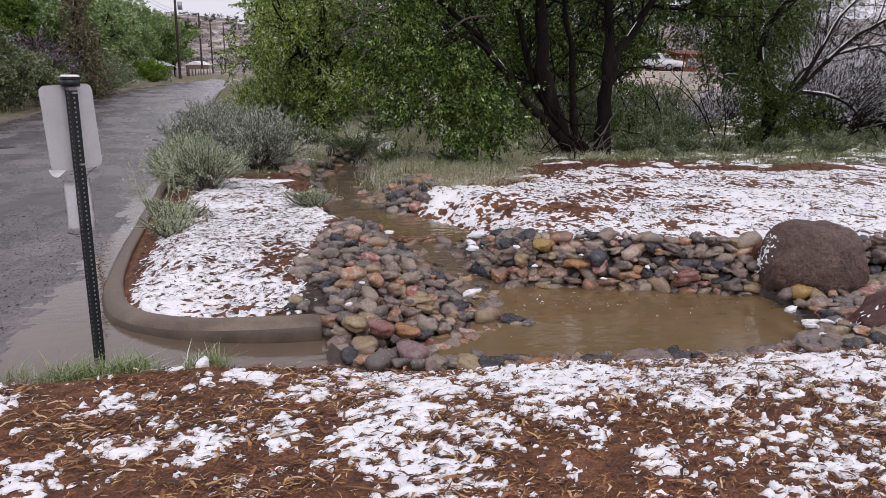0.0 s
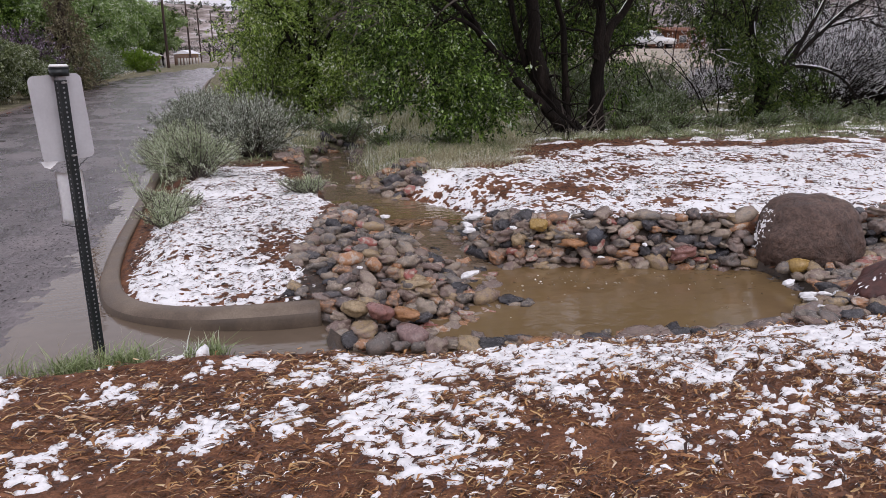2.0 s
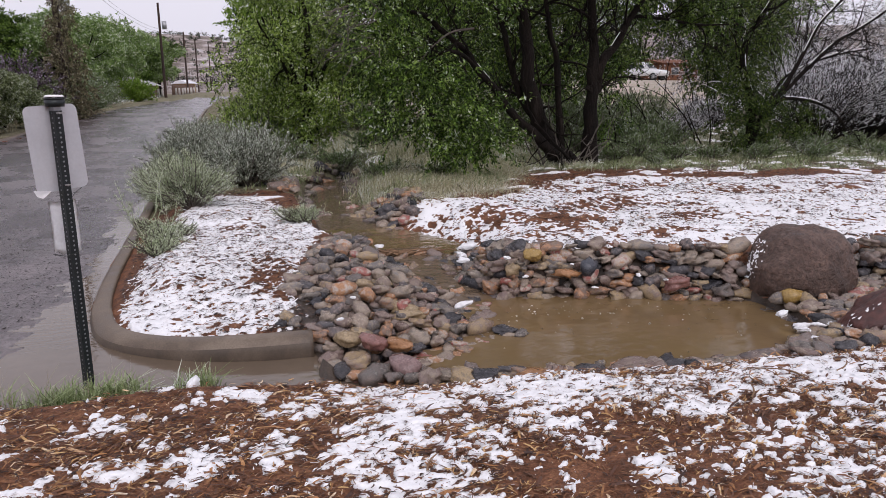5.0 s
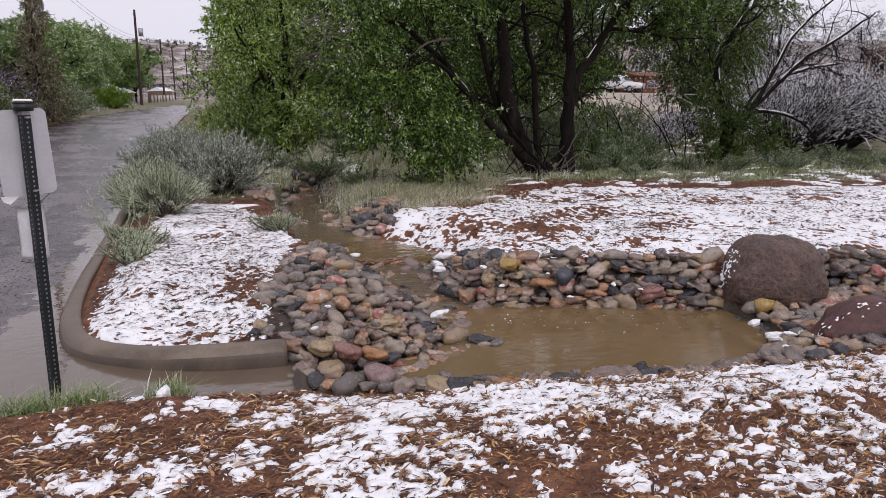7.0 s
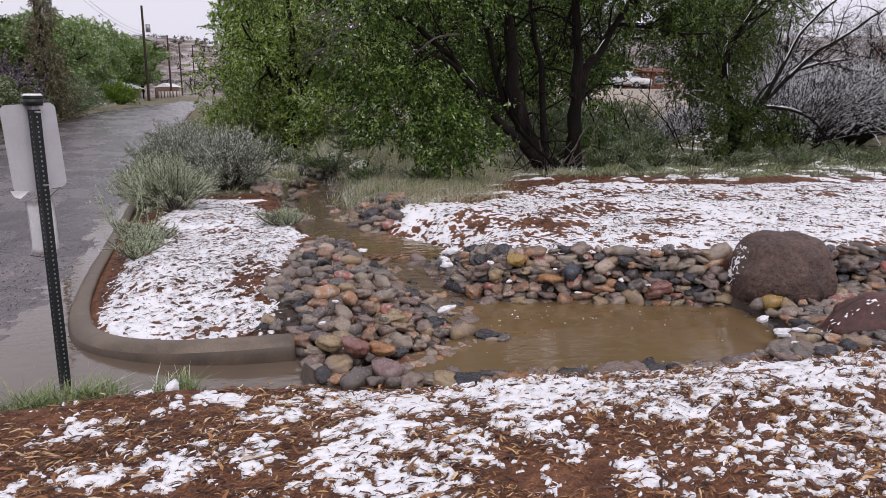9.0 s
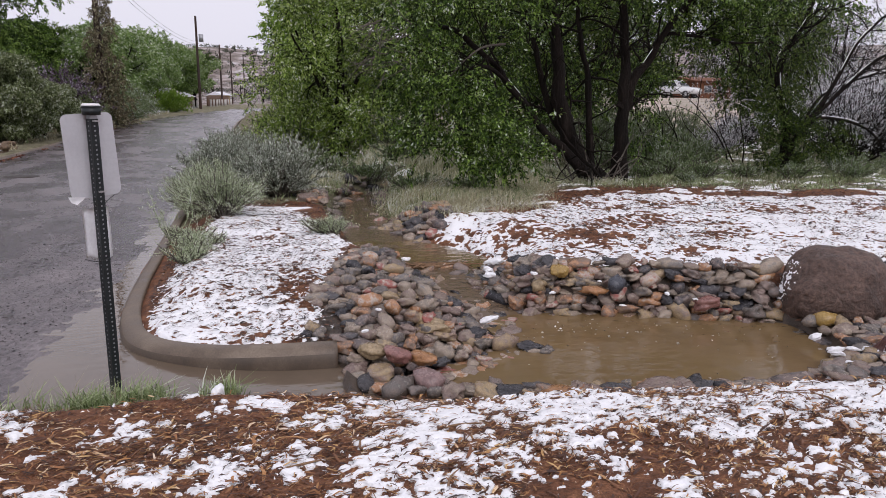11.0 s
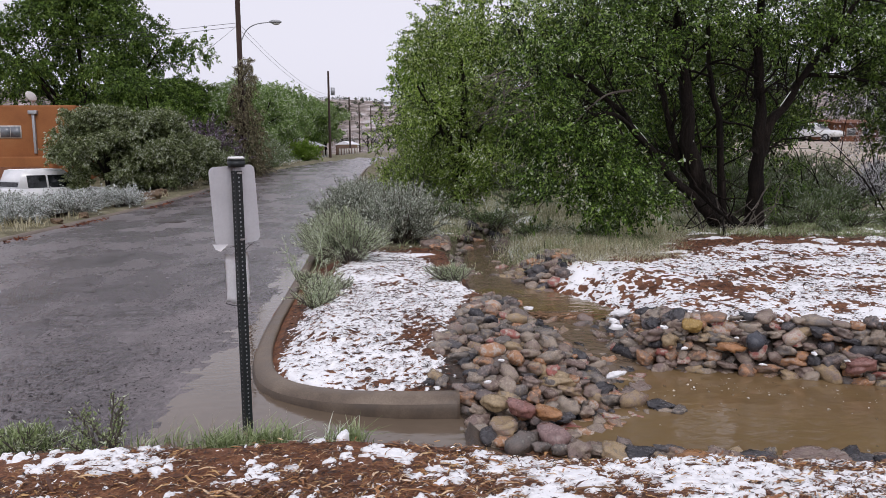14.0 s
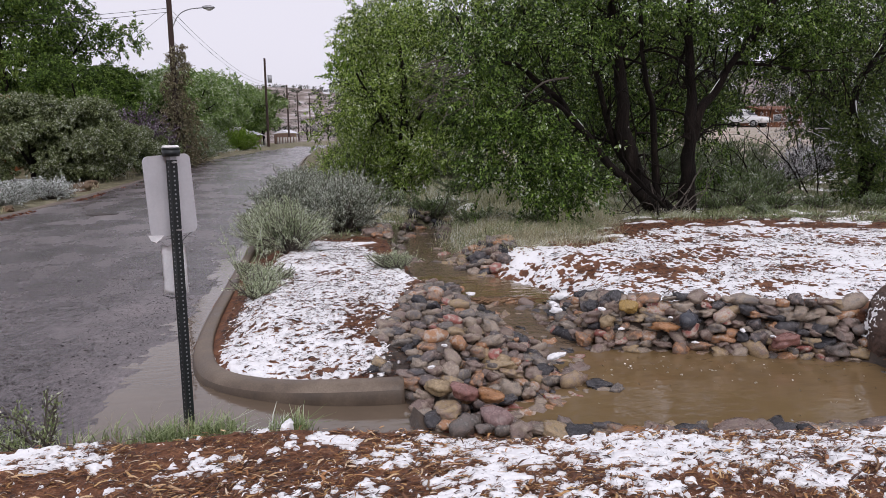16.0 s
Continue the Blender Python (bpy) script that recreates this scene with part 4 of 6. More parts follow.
def chips(name, x0, x1, y0, y1, n, length, kind_, chance, thick, seed, label, material, broad=1.0):
    """Shreds of bark and straw: bent slivers lying about. chance(depth of snow): how likely one lies there."""
    g = np.random.default_rng(seed)
    x, y = g.uniform(x0, x1, n), g.uniform(y0, y1, n)
    lump_ = fbm(x * 2.5, y * 2.5, 3)
    cover = kind_[0](x, y)
    depth = snow_depth(x, y, *kind_)
    ok = (to_water(x, y) > 0.12) & (signed(x, y, ROAD) > 0.2) & (g.random(n) < (0.35 + 1.6 * (lump_ - 0.35)) * chance(depth)) & (cover > -0.9)
    x, y, depth = x[ok], y[ok], depth[ok]
    n = len(x)
    z = ground_level(x, y) + np.where(depth > 0, thick, 0.0)
    ang = g.normal(0.15, 0.75, n)
    ln = np.minimum(length * g.gamma(2.2, 0.45, n) * 0.5, length * 1.1)
    wd = np.clip(ln * g.uniform(0.08, 0.3, n), 0.001, 0.009) * broad
    d = np.stack([np.cos(ang), np.sin(ang), g.normal(0, 0.16, n)], -1)
    s = np.stack([-np.sin(ang), np.cos(ang), g.normal(0, 0.3, n)], -1)
    p = np.stack([x, y, z + 0.005 + g.exponential(0.006, n)], -1)
    a, b = p - d * ln[:, None], p + d * ln[:, None]
    mid = p + np.array([0, 0, 1]) * (ln * g.uniform(0.0, 0.3, n))[:, None] + s * (ln * g.normal(0, 0.18, n))[:, None]
    w = s * wd[:, None]
    v = np.stack([a - w * 0.6, a + w * 0.6, mid - w, mid + w, b - w * 0.5, b + w * 0.5], 1).reshape(-1, 3)
    k = np.arange(n)[:, None] * 6
    f = np.concatenate([k + np.array([[0, 1, 3, 2]]), k + np.array([[2, 3, 5, 4]])], 0)
    m = mesh_from(name, v, f, True)
    m.materials.append(material)
    tagged(new(name, m), label, "mulch" if material is not SNOW else "snow", kind="stuff")


on_soil = lambda soil, laid: lambda depth: np.where(depth > 0.02, laid, soil)
rim_only = lambda depth: np.exp(-((depth + 0.06) / 0.12) ** 2)
chips("mulch_near", -2.6, 4.4, 1.3, 4.0, 170000, 0.028, NEAR_KIND, on_soil(0.9, 0.06), 0.012, 1, "shredded bark and straw mulch, wet and reddish brown", CHIP, 0.75)
chips("bark_strips_near", -2.6, 4.4, 1.3, 3.9, 11000, 0.046, NEAR_KIND, on_soil(0.8, 0.015), 0.014, 25, "long strips of orange bark and straw lying on the mulch", STRIP, 0.95)
chips("dark_mulch_near", -2.6, 4.4, 1.3, 4.0, 90000, 0.014, NEAR_KIND, on_soil(0.4, 0.3), 0.013, 21, "dark shreds of bark on snow and soil", DARK_CHIP, 1.5)
chips("snowed_chips_near", -2.6, 4.4, 1.3, 4.0, 60000, 0.018, NEAR_KIND, rim_only, 0.0, 22, "bark chips coated with wet snow", SNOW, 1.25)
chips("mulch_island", -0.9, 1.0, 4.6, 10.6, 70000, 0.021, ISLAND_KIND, on_soil(0.8, 0.5), 0.009, 2, "shredded bark mulch poking through thin snow", DARK_CHIP, 1.15)
chips("snowed_chips_island", -0.9, 1.0, 4.6, 10.6, 16000, 0.03, ISLAND_KIND, rim_only, 0.0, 23, "bark chips on the kerbed corner coated with snow", SNOW, 1.4)
chips("mulch_bank", 1.7, 12.5, 4.2, 11.5, 170000, 0.026, BANK_KIND, on_soil(0.7, 0.42), 0.008, 3, "shredded bark mulch poking through snow on the bank", DARK_CHIP, 1.5)


# fallen sticks and a small debris dam
STICK = surface("pale_stick", [(0.3, (0.13, 0.07, 0.04)), (0.7, (0.3, 0.19, 0.11))], 12, (0.6, 0.8), 0.4, 60, 0.003, spec=0.2)
gs = np.random.default_rng(77)
for _ in range(13):
    x, y = gs.uniform(-0.6, 3.4), gs.uniform(2.2, 3.3)
    a, ln = gs.uniform(0, 3.1), gs.uniform(0.12, 0.4)
    bend = gs.normal(0, 0.5)
    line_ = []
    for k in range(7):
        d = (k / 6 - 0.5) * ln
        px_, py_ = x + d * math.cos(a + bend * k / 6), y + d * math.sin(a + bend * k / 6)
        line_.append((px_, py_, ground_at(px_, py_) + 0.016))
    t = Tubes(6)
    t.add(line_, 0.006, 0.003)
    tagged(part("stick", t.mesh("stick"), STICK), "thin bent twig lying on the mulch", "stick", "sticks on the mulch")
t = Tubes(4)
for _ in range(60):
    s_ = gs.random()
    x, y = 1.35 + 0.75 * s_ + gs.normal(0, 0.04), 7.02 - 0.08 * s_ + gs.normal(0, 0.05)
    a = gs.normal(0.1, 0.5)
    ln = gs.uniform(0.05, 0.22)
    t.add([(x - ln * math.cos(a), y - ln * math.sin(a), 0.015 + gs.uniform(0, 0.03)), (x, y, 0.02 + gs.uniform(0, 0.04)), (x + ln * math.cos(a), y + ln * math.sin(a), 0.01 + gs.uniform(0, 0.03))], 0.007, 0.003)
tagged(part("debris_dam", t.mesh("debris_dam"), STICK), "small dam of twigs and bark across the stream", "debris", kind="stuff")

# flecks of foam and leaf afloat
FLECK = surface("floating_fleck", [(0.0, (0.25, 0.2, 0.13)), (0.6, (0.5, 0.45, 0.36)), (1.0, (0.75, 0.72, 0.66))], 30, (0.5, 0.8), 0.0, by="island")
fx_, fy_ = gs.uniform(1.7, 3.9, 300), gs.uniform(3.7, 5.3, 300)
ok = (signed(fx_, fy_, POND) < -0.08) & (gs.random(300) < 0.15 + 0.85 * np.exp(-((fy_ - 5.2 + 0.33 * (fx_ - 2.2)) / 0.35) ** 2))
fp = np.stack([fx_[ok], fy_[ok], np.full(ok.sum(), -0.097)], -1)
m = leaf_mesh("floating_flecks", fp, np.stack([gs.normal(0, 1, len(fp)), gs.normal(0, 1, len(fp)), np.zeros(len(fp))], -1), 0.022, 0.6, 0.0, 0.03, 4)
m.materials.append(FLECK)
tagged(new("floating_flecks", m), "small pale flecks floating on the muddy pond", "debris", kind="stuff")


# ---- plants ----
ELM = leafy("roadside_leaf", [(0.0, (0.02, 0.042, 0.006)), (0.3, (0.115, 0.2, 0.026)), (0.6, (0.28, 0.41, 0.064)), (0.85, (0.46, 0.59, 0.17)), (1.0, (0.74, 0.78, 0.64))], 0.3, 0.25, scale=2.2, drift=1.3)
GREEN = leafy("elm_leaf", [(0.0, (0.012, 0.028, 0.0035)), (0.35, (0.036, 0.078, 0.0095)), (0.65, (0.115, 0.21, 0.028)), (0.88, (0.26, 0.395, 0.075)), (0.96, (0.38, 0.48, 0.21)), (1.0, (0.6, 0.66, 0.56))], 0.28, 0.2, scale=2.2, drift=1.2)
CANOPY = leafy("cottonwood_leaf", [(0.0, (0.016, 0.036, 0.005)), (0.4, (0.055, 0.11, 0.014)), (0.75, (0.13, 0.22, 0.03)), (1.0, (0.25, 0.36, 0.09))], 0.35, 0.25, scale=0.35, drift=1.6)
# Box elder and creek elm leaves, darkened to stand in for canopy shade.
UNDER = leafy("shade_dark_leaf", [(0.0, (0.012, 0.026, 0.004)), (0.4, (0.038, 0.075, 0.01)), (0.75, (0.09, 0.14, 0.02)), (0.96, (0.18, 0.24, 0.05)), (1.0, (0.36, 0.4, 0.3))], 0.4, 0.25)
BRIGHT = leafy("young_leaf", [(0.0, (0.07, 0.14, 0.015)), (0.4, (0.17, 0.3, 0.03)), (0.85, (0.29, 0.44, 0.06)), (1.0, (0.5, 0.57, 0.28))], 0.35, 0.35)
DUSTY = leafy("frosted_leaf", [(0.0, (0.07, 0.11, 0.035)), (0.4, (0.15, 0.21, 0.08)), (0.75, (0.29, 0.36, 0.2)), (1.0, (0.62, 0.66, 0.6))], 0.5, 0.25)
SAGE = leafy("sage_leaf", [(0.0, (0.06, 0.07, 0.045)), (0.35, (0.26, 0.295, 0.215)), (0.7, (0.47, 0.51, 0.42)), (1.0, (0.76, 0.79, 0.74))], 0.7, 0.2, scale=3.0, drift=1.0)
SILVER = leafy("silver_leaf", [(0.0, (0.1, 0.1, 0.08)), (0.35, (0.34, 0.38, 0.33)), (0.6, (0.62, 0.66, 0.63)), (1.0, (0.9, 0.92, 0.92))], 0.7, 0.12)
LOCUST = leafy("locust_leaf", [(0.0, (0.1, 0.17, 0.045)), (0.4, (0.21, 0.33, 0.09)), (0.75, (0.37, 0.49, 0.2)), (1.0, (0.68, 0.73, 0.62))], 0.45, 0.35)
OLIVE = leafy("olive_leaf", [(0.0, (0.045, 0.06, 0.02)), (0.35, (0.13, 0.165, 0.06)), (0.65, (0.25, 0.3, 0.14)), (0.88, (0.42, 0.47, 0.31)), (1.0, (0.62, 0.66, 0.56))], 0.5, 0.25, scale=1.1, drift=1.7)
RABBIT = leafy("rabbitbrush_leaf", [(0.0, (0.2, 0.25, 0.13)), (0.5, (0.47, 0.54, 0.35)), (0.85, (0.68, 0.73, 0.56)), (1.0, (0.86, 0.89, 0.82))], 0.7, 0.3)
FROST = leafy("snowy_twig_bits", [(0.0, (0.012, 0.01, 0.009)), (0.45, (0.045, 0.038, 0.035)), (0.56, (0.26, 0.25, 0.26)), (0.68, (0.75, 0.75, 0.78)), (1.0, (0.9, 0.9, 0.93))], 0.7, 0.1, scale=4.5, drift=2.2)
BLADE = leafy("scrub_grass", [(0.0, (0.07, 0.09, 0.04)), (0.45, (0.17, 0.2, 0.09)), (0.8, (0.31, 0.32, 0.19)), (1.0, (0.6, 0.6, 0.5))], 0.7, 0.2)
STRAW = leafy("dry_grass", [(0.0, (0.24, 0.22, 0.12)), (0.5, (0.42, 0.38, 0.24)), (1.0, (0.64, 0.6, 0.47))], 0.7, 0.2)
# Snow-dusted grass, made paler to make up for light lost under the canopy.
HOAR = leafy("brightened_snowy_grass", [(0.0, (0.3, 0.3, 0.17)), (0.4, (0.52, 0.5, 0.32)), (0.8, (0.68, 0.66, 0.5)), (1.0, (0.88, 0.88, 0.84))], 0.7, 0.3)
FROSTED = leafy("frosted_grass", [(0.0, (0.14, 0.19, 0.07)), (0.5, (0.3, 0.37, 0.17)), (0.85, (0.48, 0.54, 0.33)), (1.0, (0.74, 0.78, 0.68))], 0.6, 0.25)
PURPLE = leafy("plum_leaf", [(0.0, (0.04, 0.024, 0.034)), (0.5, (0.13, 0.09, 0.12)), (0.8, (0.26, 0.21, 0.27)), (1.0, (0.55, 0.52, 0.6))], 0.5, 0.2)
VINE = leafy("dead_vine", [(0.0, (0.06, 0.05, 0.03)), (0.55, (0.19, 0.16, 0.095)), (0.85, (0.3, 0.29, 0.16)), (1.0, (0.5, 0.46, 0.36))], 0.7, 0.2)


def wander(g, start, way, length, steps=5, wild=0.25, sag=0.0):
    p, d, out = np.array(start, float), unit(np.array(way, float)), []
    out.append(p.copy())
    for k in range(steps):
        d = unit(d + g.normal(0, wild, 3) + np.array([0, 0, -sag]))
        p = p + d * length / steps
        out.append(p.copy())
    return np.array(out)


def foliage(g, tubes, blobs, leaves_each, leaf_gap=0.0, twig=0.45, sag=0.18):
    """Sprays of twigs in clumps; gives the leaves' places and ways."""
    at, way = [], []
    for bx, by, bz, rx_, ry_, rz_, n in blobs:
        for _ in range(n):
            d = unit(g.normal(0, 1, 3))
            p = np.array([bx, by, bz]) + d * np.array([rx_, ry_, rz_]) * g.uniform(0.25, 1.0) ** 0.6
            out = unit(d * np.array([1, 1, 0.5]) + g.normal(0, 0.6, 3))
            pts = wander(g, p, out, twig * g.uniform(0.5, 1.4), 4, 0.3, sag)
            tubes.add(pts, 0.006, 0.002, 3)
            k = g.integers(leaves_each // 2, leaves_each + leaves_each // 2)
            s = g.uniform(0.1, 4.0, k)
            i = np.minimum(s.astype(int), 3)
            q = pts[i] + (pts[i + 1] - pts[i]) * (s - i)[:, None] + g.normal(0, 0.03, (k, 3)) * twig * 2
            at.append(q)
            way.append(pts[i + 1] - pts[i])
    return np.concatenate(at), unit(np.concatenate(way))


def branches(g, tubes, pts, r, count, length, up=0.2, depth=1):
    """Side branches off a limb."""
    p = np.array([tuple(q) for q in pts])
    for _ in range(count):
        i = g.integers(len(p) // 3, len(p) - 1)
        t = unit(p[i + 1] - p[i])
        d = unit(t * 0.6 + g.normal(0, 0.7, 3) + np.array([0, 0, up]))
        w = wander(g, p[i], d, length * g.uniform(0.5, 1.2), 6, 0.22, 0.02)
        tubes.add(w, r * g.uniform(0.6, 1.0), r * 0.2, 5)
        if depth:
            branches(g, tubes, w, r * 0.45, 3, length * 0.55, up, depth - 1)


def plant(name, at, label, category, limbs, blobs, leaf, leaves_each, size, seed, side=4, reach=1.2, wide=0.5, twig=0.45, sag=0.18, group="", bark=None, droop=0.5, flare=0.0, spread=0.8):
    """A tree or tall shrub: trunk with limbs, twigs, and a crown of leaves. Places are from its foot."""
    g = np.random.default_rng(seed)
    t = thing(name, at, label, category, group)
    wood = Tubes(8)
    for pts, r0, r1 in limbs:
        line_ = [Vector(q) + Vector(noise.noise_vector(Vector(q) * 2.3)) * r0 * (0.55 if 0 < k < 5 * (len(pts) - 1) else 0.0) for k, q in enumerate(spline(pts, 5))]
        wood.add(line_, r0, r1, 11, flare if r0 > 0.08 else 0.0, 0.16)
        branches(g, wood, line_, r1 * 0.6 + 0.008, side, reach)
    part("trunk", wood.mesh("trunk"), bark or BARK, t)
    tubes = Tubes(3)
    p, w = foliage(g, tubes, blobs, leaves_each, twig=twig, sag=sag)
    crown = tagged(part("crown", leaf_mesh("crown", p, w, size, wide, droop, spread, seed), leaf, t), kind="stuff")
    tagged(part("twig_mass", tubes.mesh("twig_mass"), bark or BARK, crown), kind="stuff")
    return t


# main tree, several trunks from one foot at (6.4, 12.2)
FX, FY = 6.4, 12.2


def rel(*pts):
    return [(x - FX, y - FY, z - 0.2) for x, y, z in pts]


main_limbs = [
    (rel((6.61, 12.3, 0.1), (6.64, 12.3, 1.01), (6.64, 12.3, 1.76), (6.64, 12.3, 2.7), (6.6, 12.4, 3.6), (6.7, 12.5, 5.0)), 0.14, 0.05),
    (rel((6.64, 12.3, 1.6), (6.85, 12.3, 2.16), (7.1, 12.3, 2.46), (7.41, 12.2, 2.99), (7.8, 12.2, 3.5), (8.3, 12.1, 4.4)), 0.09, 0.035),
    (rel((6.3, 12.3, 0.1), (5.73, 12.3, 0.77), (5.49, 12.3, 1.41), (5.32, 12.3, 2.43), (5.22, 12.3, 3.2), (5.1, 12.4, 4.6)), 0.19, 0.06),
    (rel((6.2, 12.15, 0.15), (5.42, 12.0, 0.82), (5.02, 12.0, 1.17), (4.42, 11.9, 1.86), (3.89, 11.8, 2.38), (3.3, 11.6, 2.8), (2.7, 11.4, 2.9)), 0.085, 0.03),
    (rel((4.3, 11.85, 1.98), (3.81, 11.6, 2.26), (3.5, 11.5, 2.25), (3.2, 11.4, 2.1), (2.9, 11.3, 1.8)), 0.04, 0.015),
    (rel((6.2, 12.4, 0.2), (6.07, 12.4, 0.87), (5.97, 12.4, 2.18), (5.78, 12.4, 2.95), (5.7, 12.5, 4.2)), 0.08, 0.03),
    (rel((5.8, 12.45, 0.8), (5.33, 12.5, 1.51), (5.1, 12.5, 2.17), (4.9, 12.6, 3.0), (4.6, 12.6, 4.2)), 0.08, 0.03),
    (rel((7.1, 12.35, 2.45), (7.44, 12.4, 2.93), (8.03, 12.4, 2.96), (8.91, 12.4, 2.85), (9.64, 12.4, 2.87)), 0.045, 0.015),
    (rel((6.35, 12.1, 0.15), (6.1, 11.9, 0.35), (5.6, 11.7, 0.75), (5.2, 11.6, 1.1)), 0.04, 0.015),
]
# The clump at z 6.2 is out of view, added to shade the trunks.
main_blobs = [(x - FX, y - FY, z - 0.2, a, b, c, n) for x, y, z, a, b, c, n in (
    (3.0, 11.0, 1.45, 0.8, 0.6, 0.75, 170), (2.5, 11.3, 2.3, 0.6, 0.6, 0.8, 120), (3.8, 10.9, 1.1, 0.6, 0.5, 0.5, 110), (4.2, 13.2, 2.3, 0.9, 0.5, 0.6, 70),
    (2.7, 11.5, 3.2, 0.9, 0.9, 0.5, 75), (3.9, 11.6, 3.4, 1.1, 0.9, 0.55, 105), (5.1, 11.9, 3.8, 1.1, 1.0, 0.45, 90), (6.3, 12.0, 4.0, 1.2, 1.1, 0.6, 120),
    (7.6, 12.2, 3.6, 1.0, 0.9, 0.38, 150), (8.6, 12.6, 3.65, 0.9, 0.8, 0.25, 50), (8.9, 12.8, 4.0, 1.0, 0.8, 0.4, 140), (9.5, 12.8, 3.6, 0.7, 0.7, 0.25, 30), (8.6, 12.9, 3.15, 0.7, 0.6, 0.3, 80), (9.5, 12.9, 3.2, 0.6, 0.6, 0.35, 80), (7.9, 12.6, 4.5, 1.2, 0.9, 0.4, 100), (9.3, 12.8, 4.6, 1.1, 0.9, 0.5, 130), (10.4, 13.0, 4.2, 0.8, 0.7, 0.5, 70), (7.1, 12.9, 2.2, 0.5, 0.4, 0.5, 35),
    (5.3, 13.2, 2.4, 1.0, 0.5, 0.7, 70), (6.0, 13.5, 1.7, 1.0, 0.5, 0.6, 50), (7.3, 13.0, 1.2, 0.4, 0.4, 0.5, 25), (5.8, 12.8, 4.9, 1.4, 1.3, 0.6, 90), (4.3, 12.2, 4.5, 1.1, 0.9, 0.5, 110), (6.9, 12.3, 4.9, 1.2, 1.0, 0.5, 120), (4.8, 12.3, 6.2, 2.0, 2.0, 0.8, 160), (4.6, 14.2, 1.0, 0.9, 0.5, 0.6, 60))]
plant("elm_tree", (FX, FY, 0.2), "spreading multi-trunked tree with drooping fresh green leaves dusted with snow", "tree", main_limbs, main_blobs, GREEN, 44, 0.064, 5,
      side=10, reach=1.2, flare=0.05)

# pale dead branch, and dead stems at the foot
dead = Tubes(6)
for pts, r0 in (([(4.02, 11.4, 2.63), (3.56, 11.3, 2.54), (3.13, 11.2, 2.19), (2.72, 11.1, 1.77)], 0.022), ([(3.3, 11.25, 2.35), (3.0, 11.2, 2.3), (2.75, 11.1, 2.15)], 0.012)):
    dead.add(spline(pts, 4), r0, 0.006)
g0 = np.random.default_rng(8)
for _ in range(16):
    dead.add(wander(g0, (g0.uniform(5.4, 6.5), 11.95 + g0.uniform(-0.2, 0.2), 0.22), (g0.normal(0, 0.5), 0, 1), g0.uniform(0.5, 1.7), 6, 0.25), 0.016, 0.004)
for _ in range(34):
    dead.add(wander(g0, (g0.uniform(1.7, 2.3), 10.7 + g0.uniform(-0.2, 0.2), g0.choice((2.3, 2.75)) + g0.normal(0, 0.07)), (g0.normal(-0.7, 0.35), -0.15, g0.normal(-0.5, 0.4)), g0.uniform(0.3, 0.85), 6, 0.22), 0.008, 0.002)
tagged(part("dead_branches", dead.mesh("dead_branches"), TWIG), "pale dead branches hanging in and under the tree", "branches", kind="stuff")

# smaller tree with bare limbs to one side
TX, TY = 11.0, 13.2


def rel2(*pts):
    return [(x - TX, y - TY, z - 0.2) for x, y, z in pts]


plant("box_elder", (TX, TY, 0.2), "half-bare small tree with snow-lined limbs", "tree", [
    (rel2((10.99, 13.1, 0.05), (10.87, 13.1, 1.46), (10.6, 13.1, 2.2), (10.75, 13.1, 2.8), (11.2, 13.2, 3.4), (11.5, 13.2, 4.2)), 0.1, 0.035),
    (rel2((11.0, 13.1, 0.6), (11.3, 13.0, 1.3), (11.93, 13.0, 1.81), (12.69, 13.0, 2.47), (13.78, 13.0, 3.05), (14.7, 13.0, 3.6)), 0.07, 0.015),
    (rel2((11.2, 13.0, 1.2), (11.5, 12.8, 1.42), (12.25, 12.8, 1.34), (12.81, 12.7, 1.06), (13.1, 12.7, 0.7)), 0.045, 0.012),
    (rel2((11.5, 13.0, 1.5), (12.1, 13.1, 2.3), (12.5, 13.1, 3.0), (13.2, 13.1, 3.6), (14.0, 13.0, 4.2)), 0.05, 0.012),
    (rel2((11.2, 13.1, 1.0), (11.9, 13.3, 1.9), (13.0, 13.3, 2.3), (14.2, 13.3, 2.5)), 0.04, 0.01)],
    [(x - TX, y - TY, z - 0.2, a, b, c, n) for x, y, z, a, b, c, n in (
        (10.6, 13.0, 2.4, 0.5, 0.5, 0.7, 130), (10.5, 13.0, 1.5, 0.55, 0.5, 0.5, 110), (11.5, 12.9, 0.95, 0.7, 0.5, 0.45, 130), (10.7, 13.0, 0.7, 0.6, 0.4, 0.4, 90), (11.3, 13.2, 3.7, 0.9, 0.7, 0.4, 30), (10.2, 13.2, 3.3, 0.6, 0.6, 0.4, 18))],
    UNDER, 30, 0.058, 15, side=14, reach=1.4)


def limb_snow(tree, lines, r):
    """Wet snow lying along the upper side of limbs."""
    for pts in lines:
        w = Tubes(5)
        w.add([Vector(p) + Vector((0, 0, r * 0.9)) for p in spline(pts, 5)], r * 0.55, r * 0.3)
        part("limb_snow", w.mesh("limb_snow"), SNOW, tree, "line of wet snow on a limb")


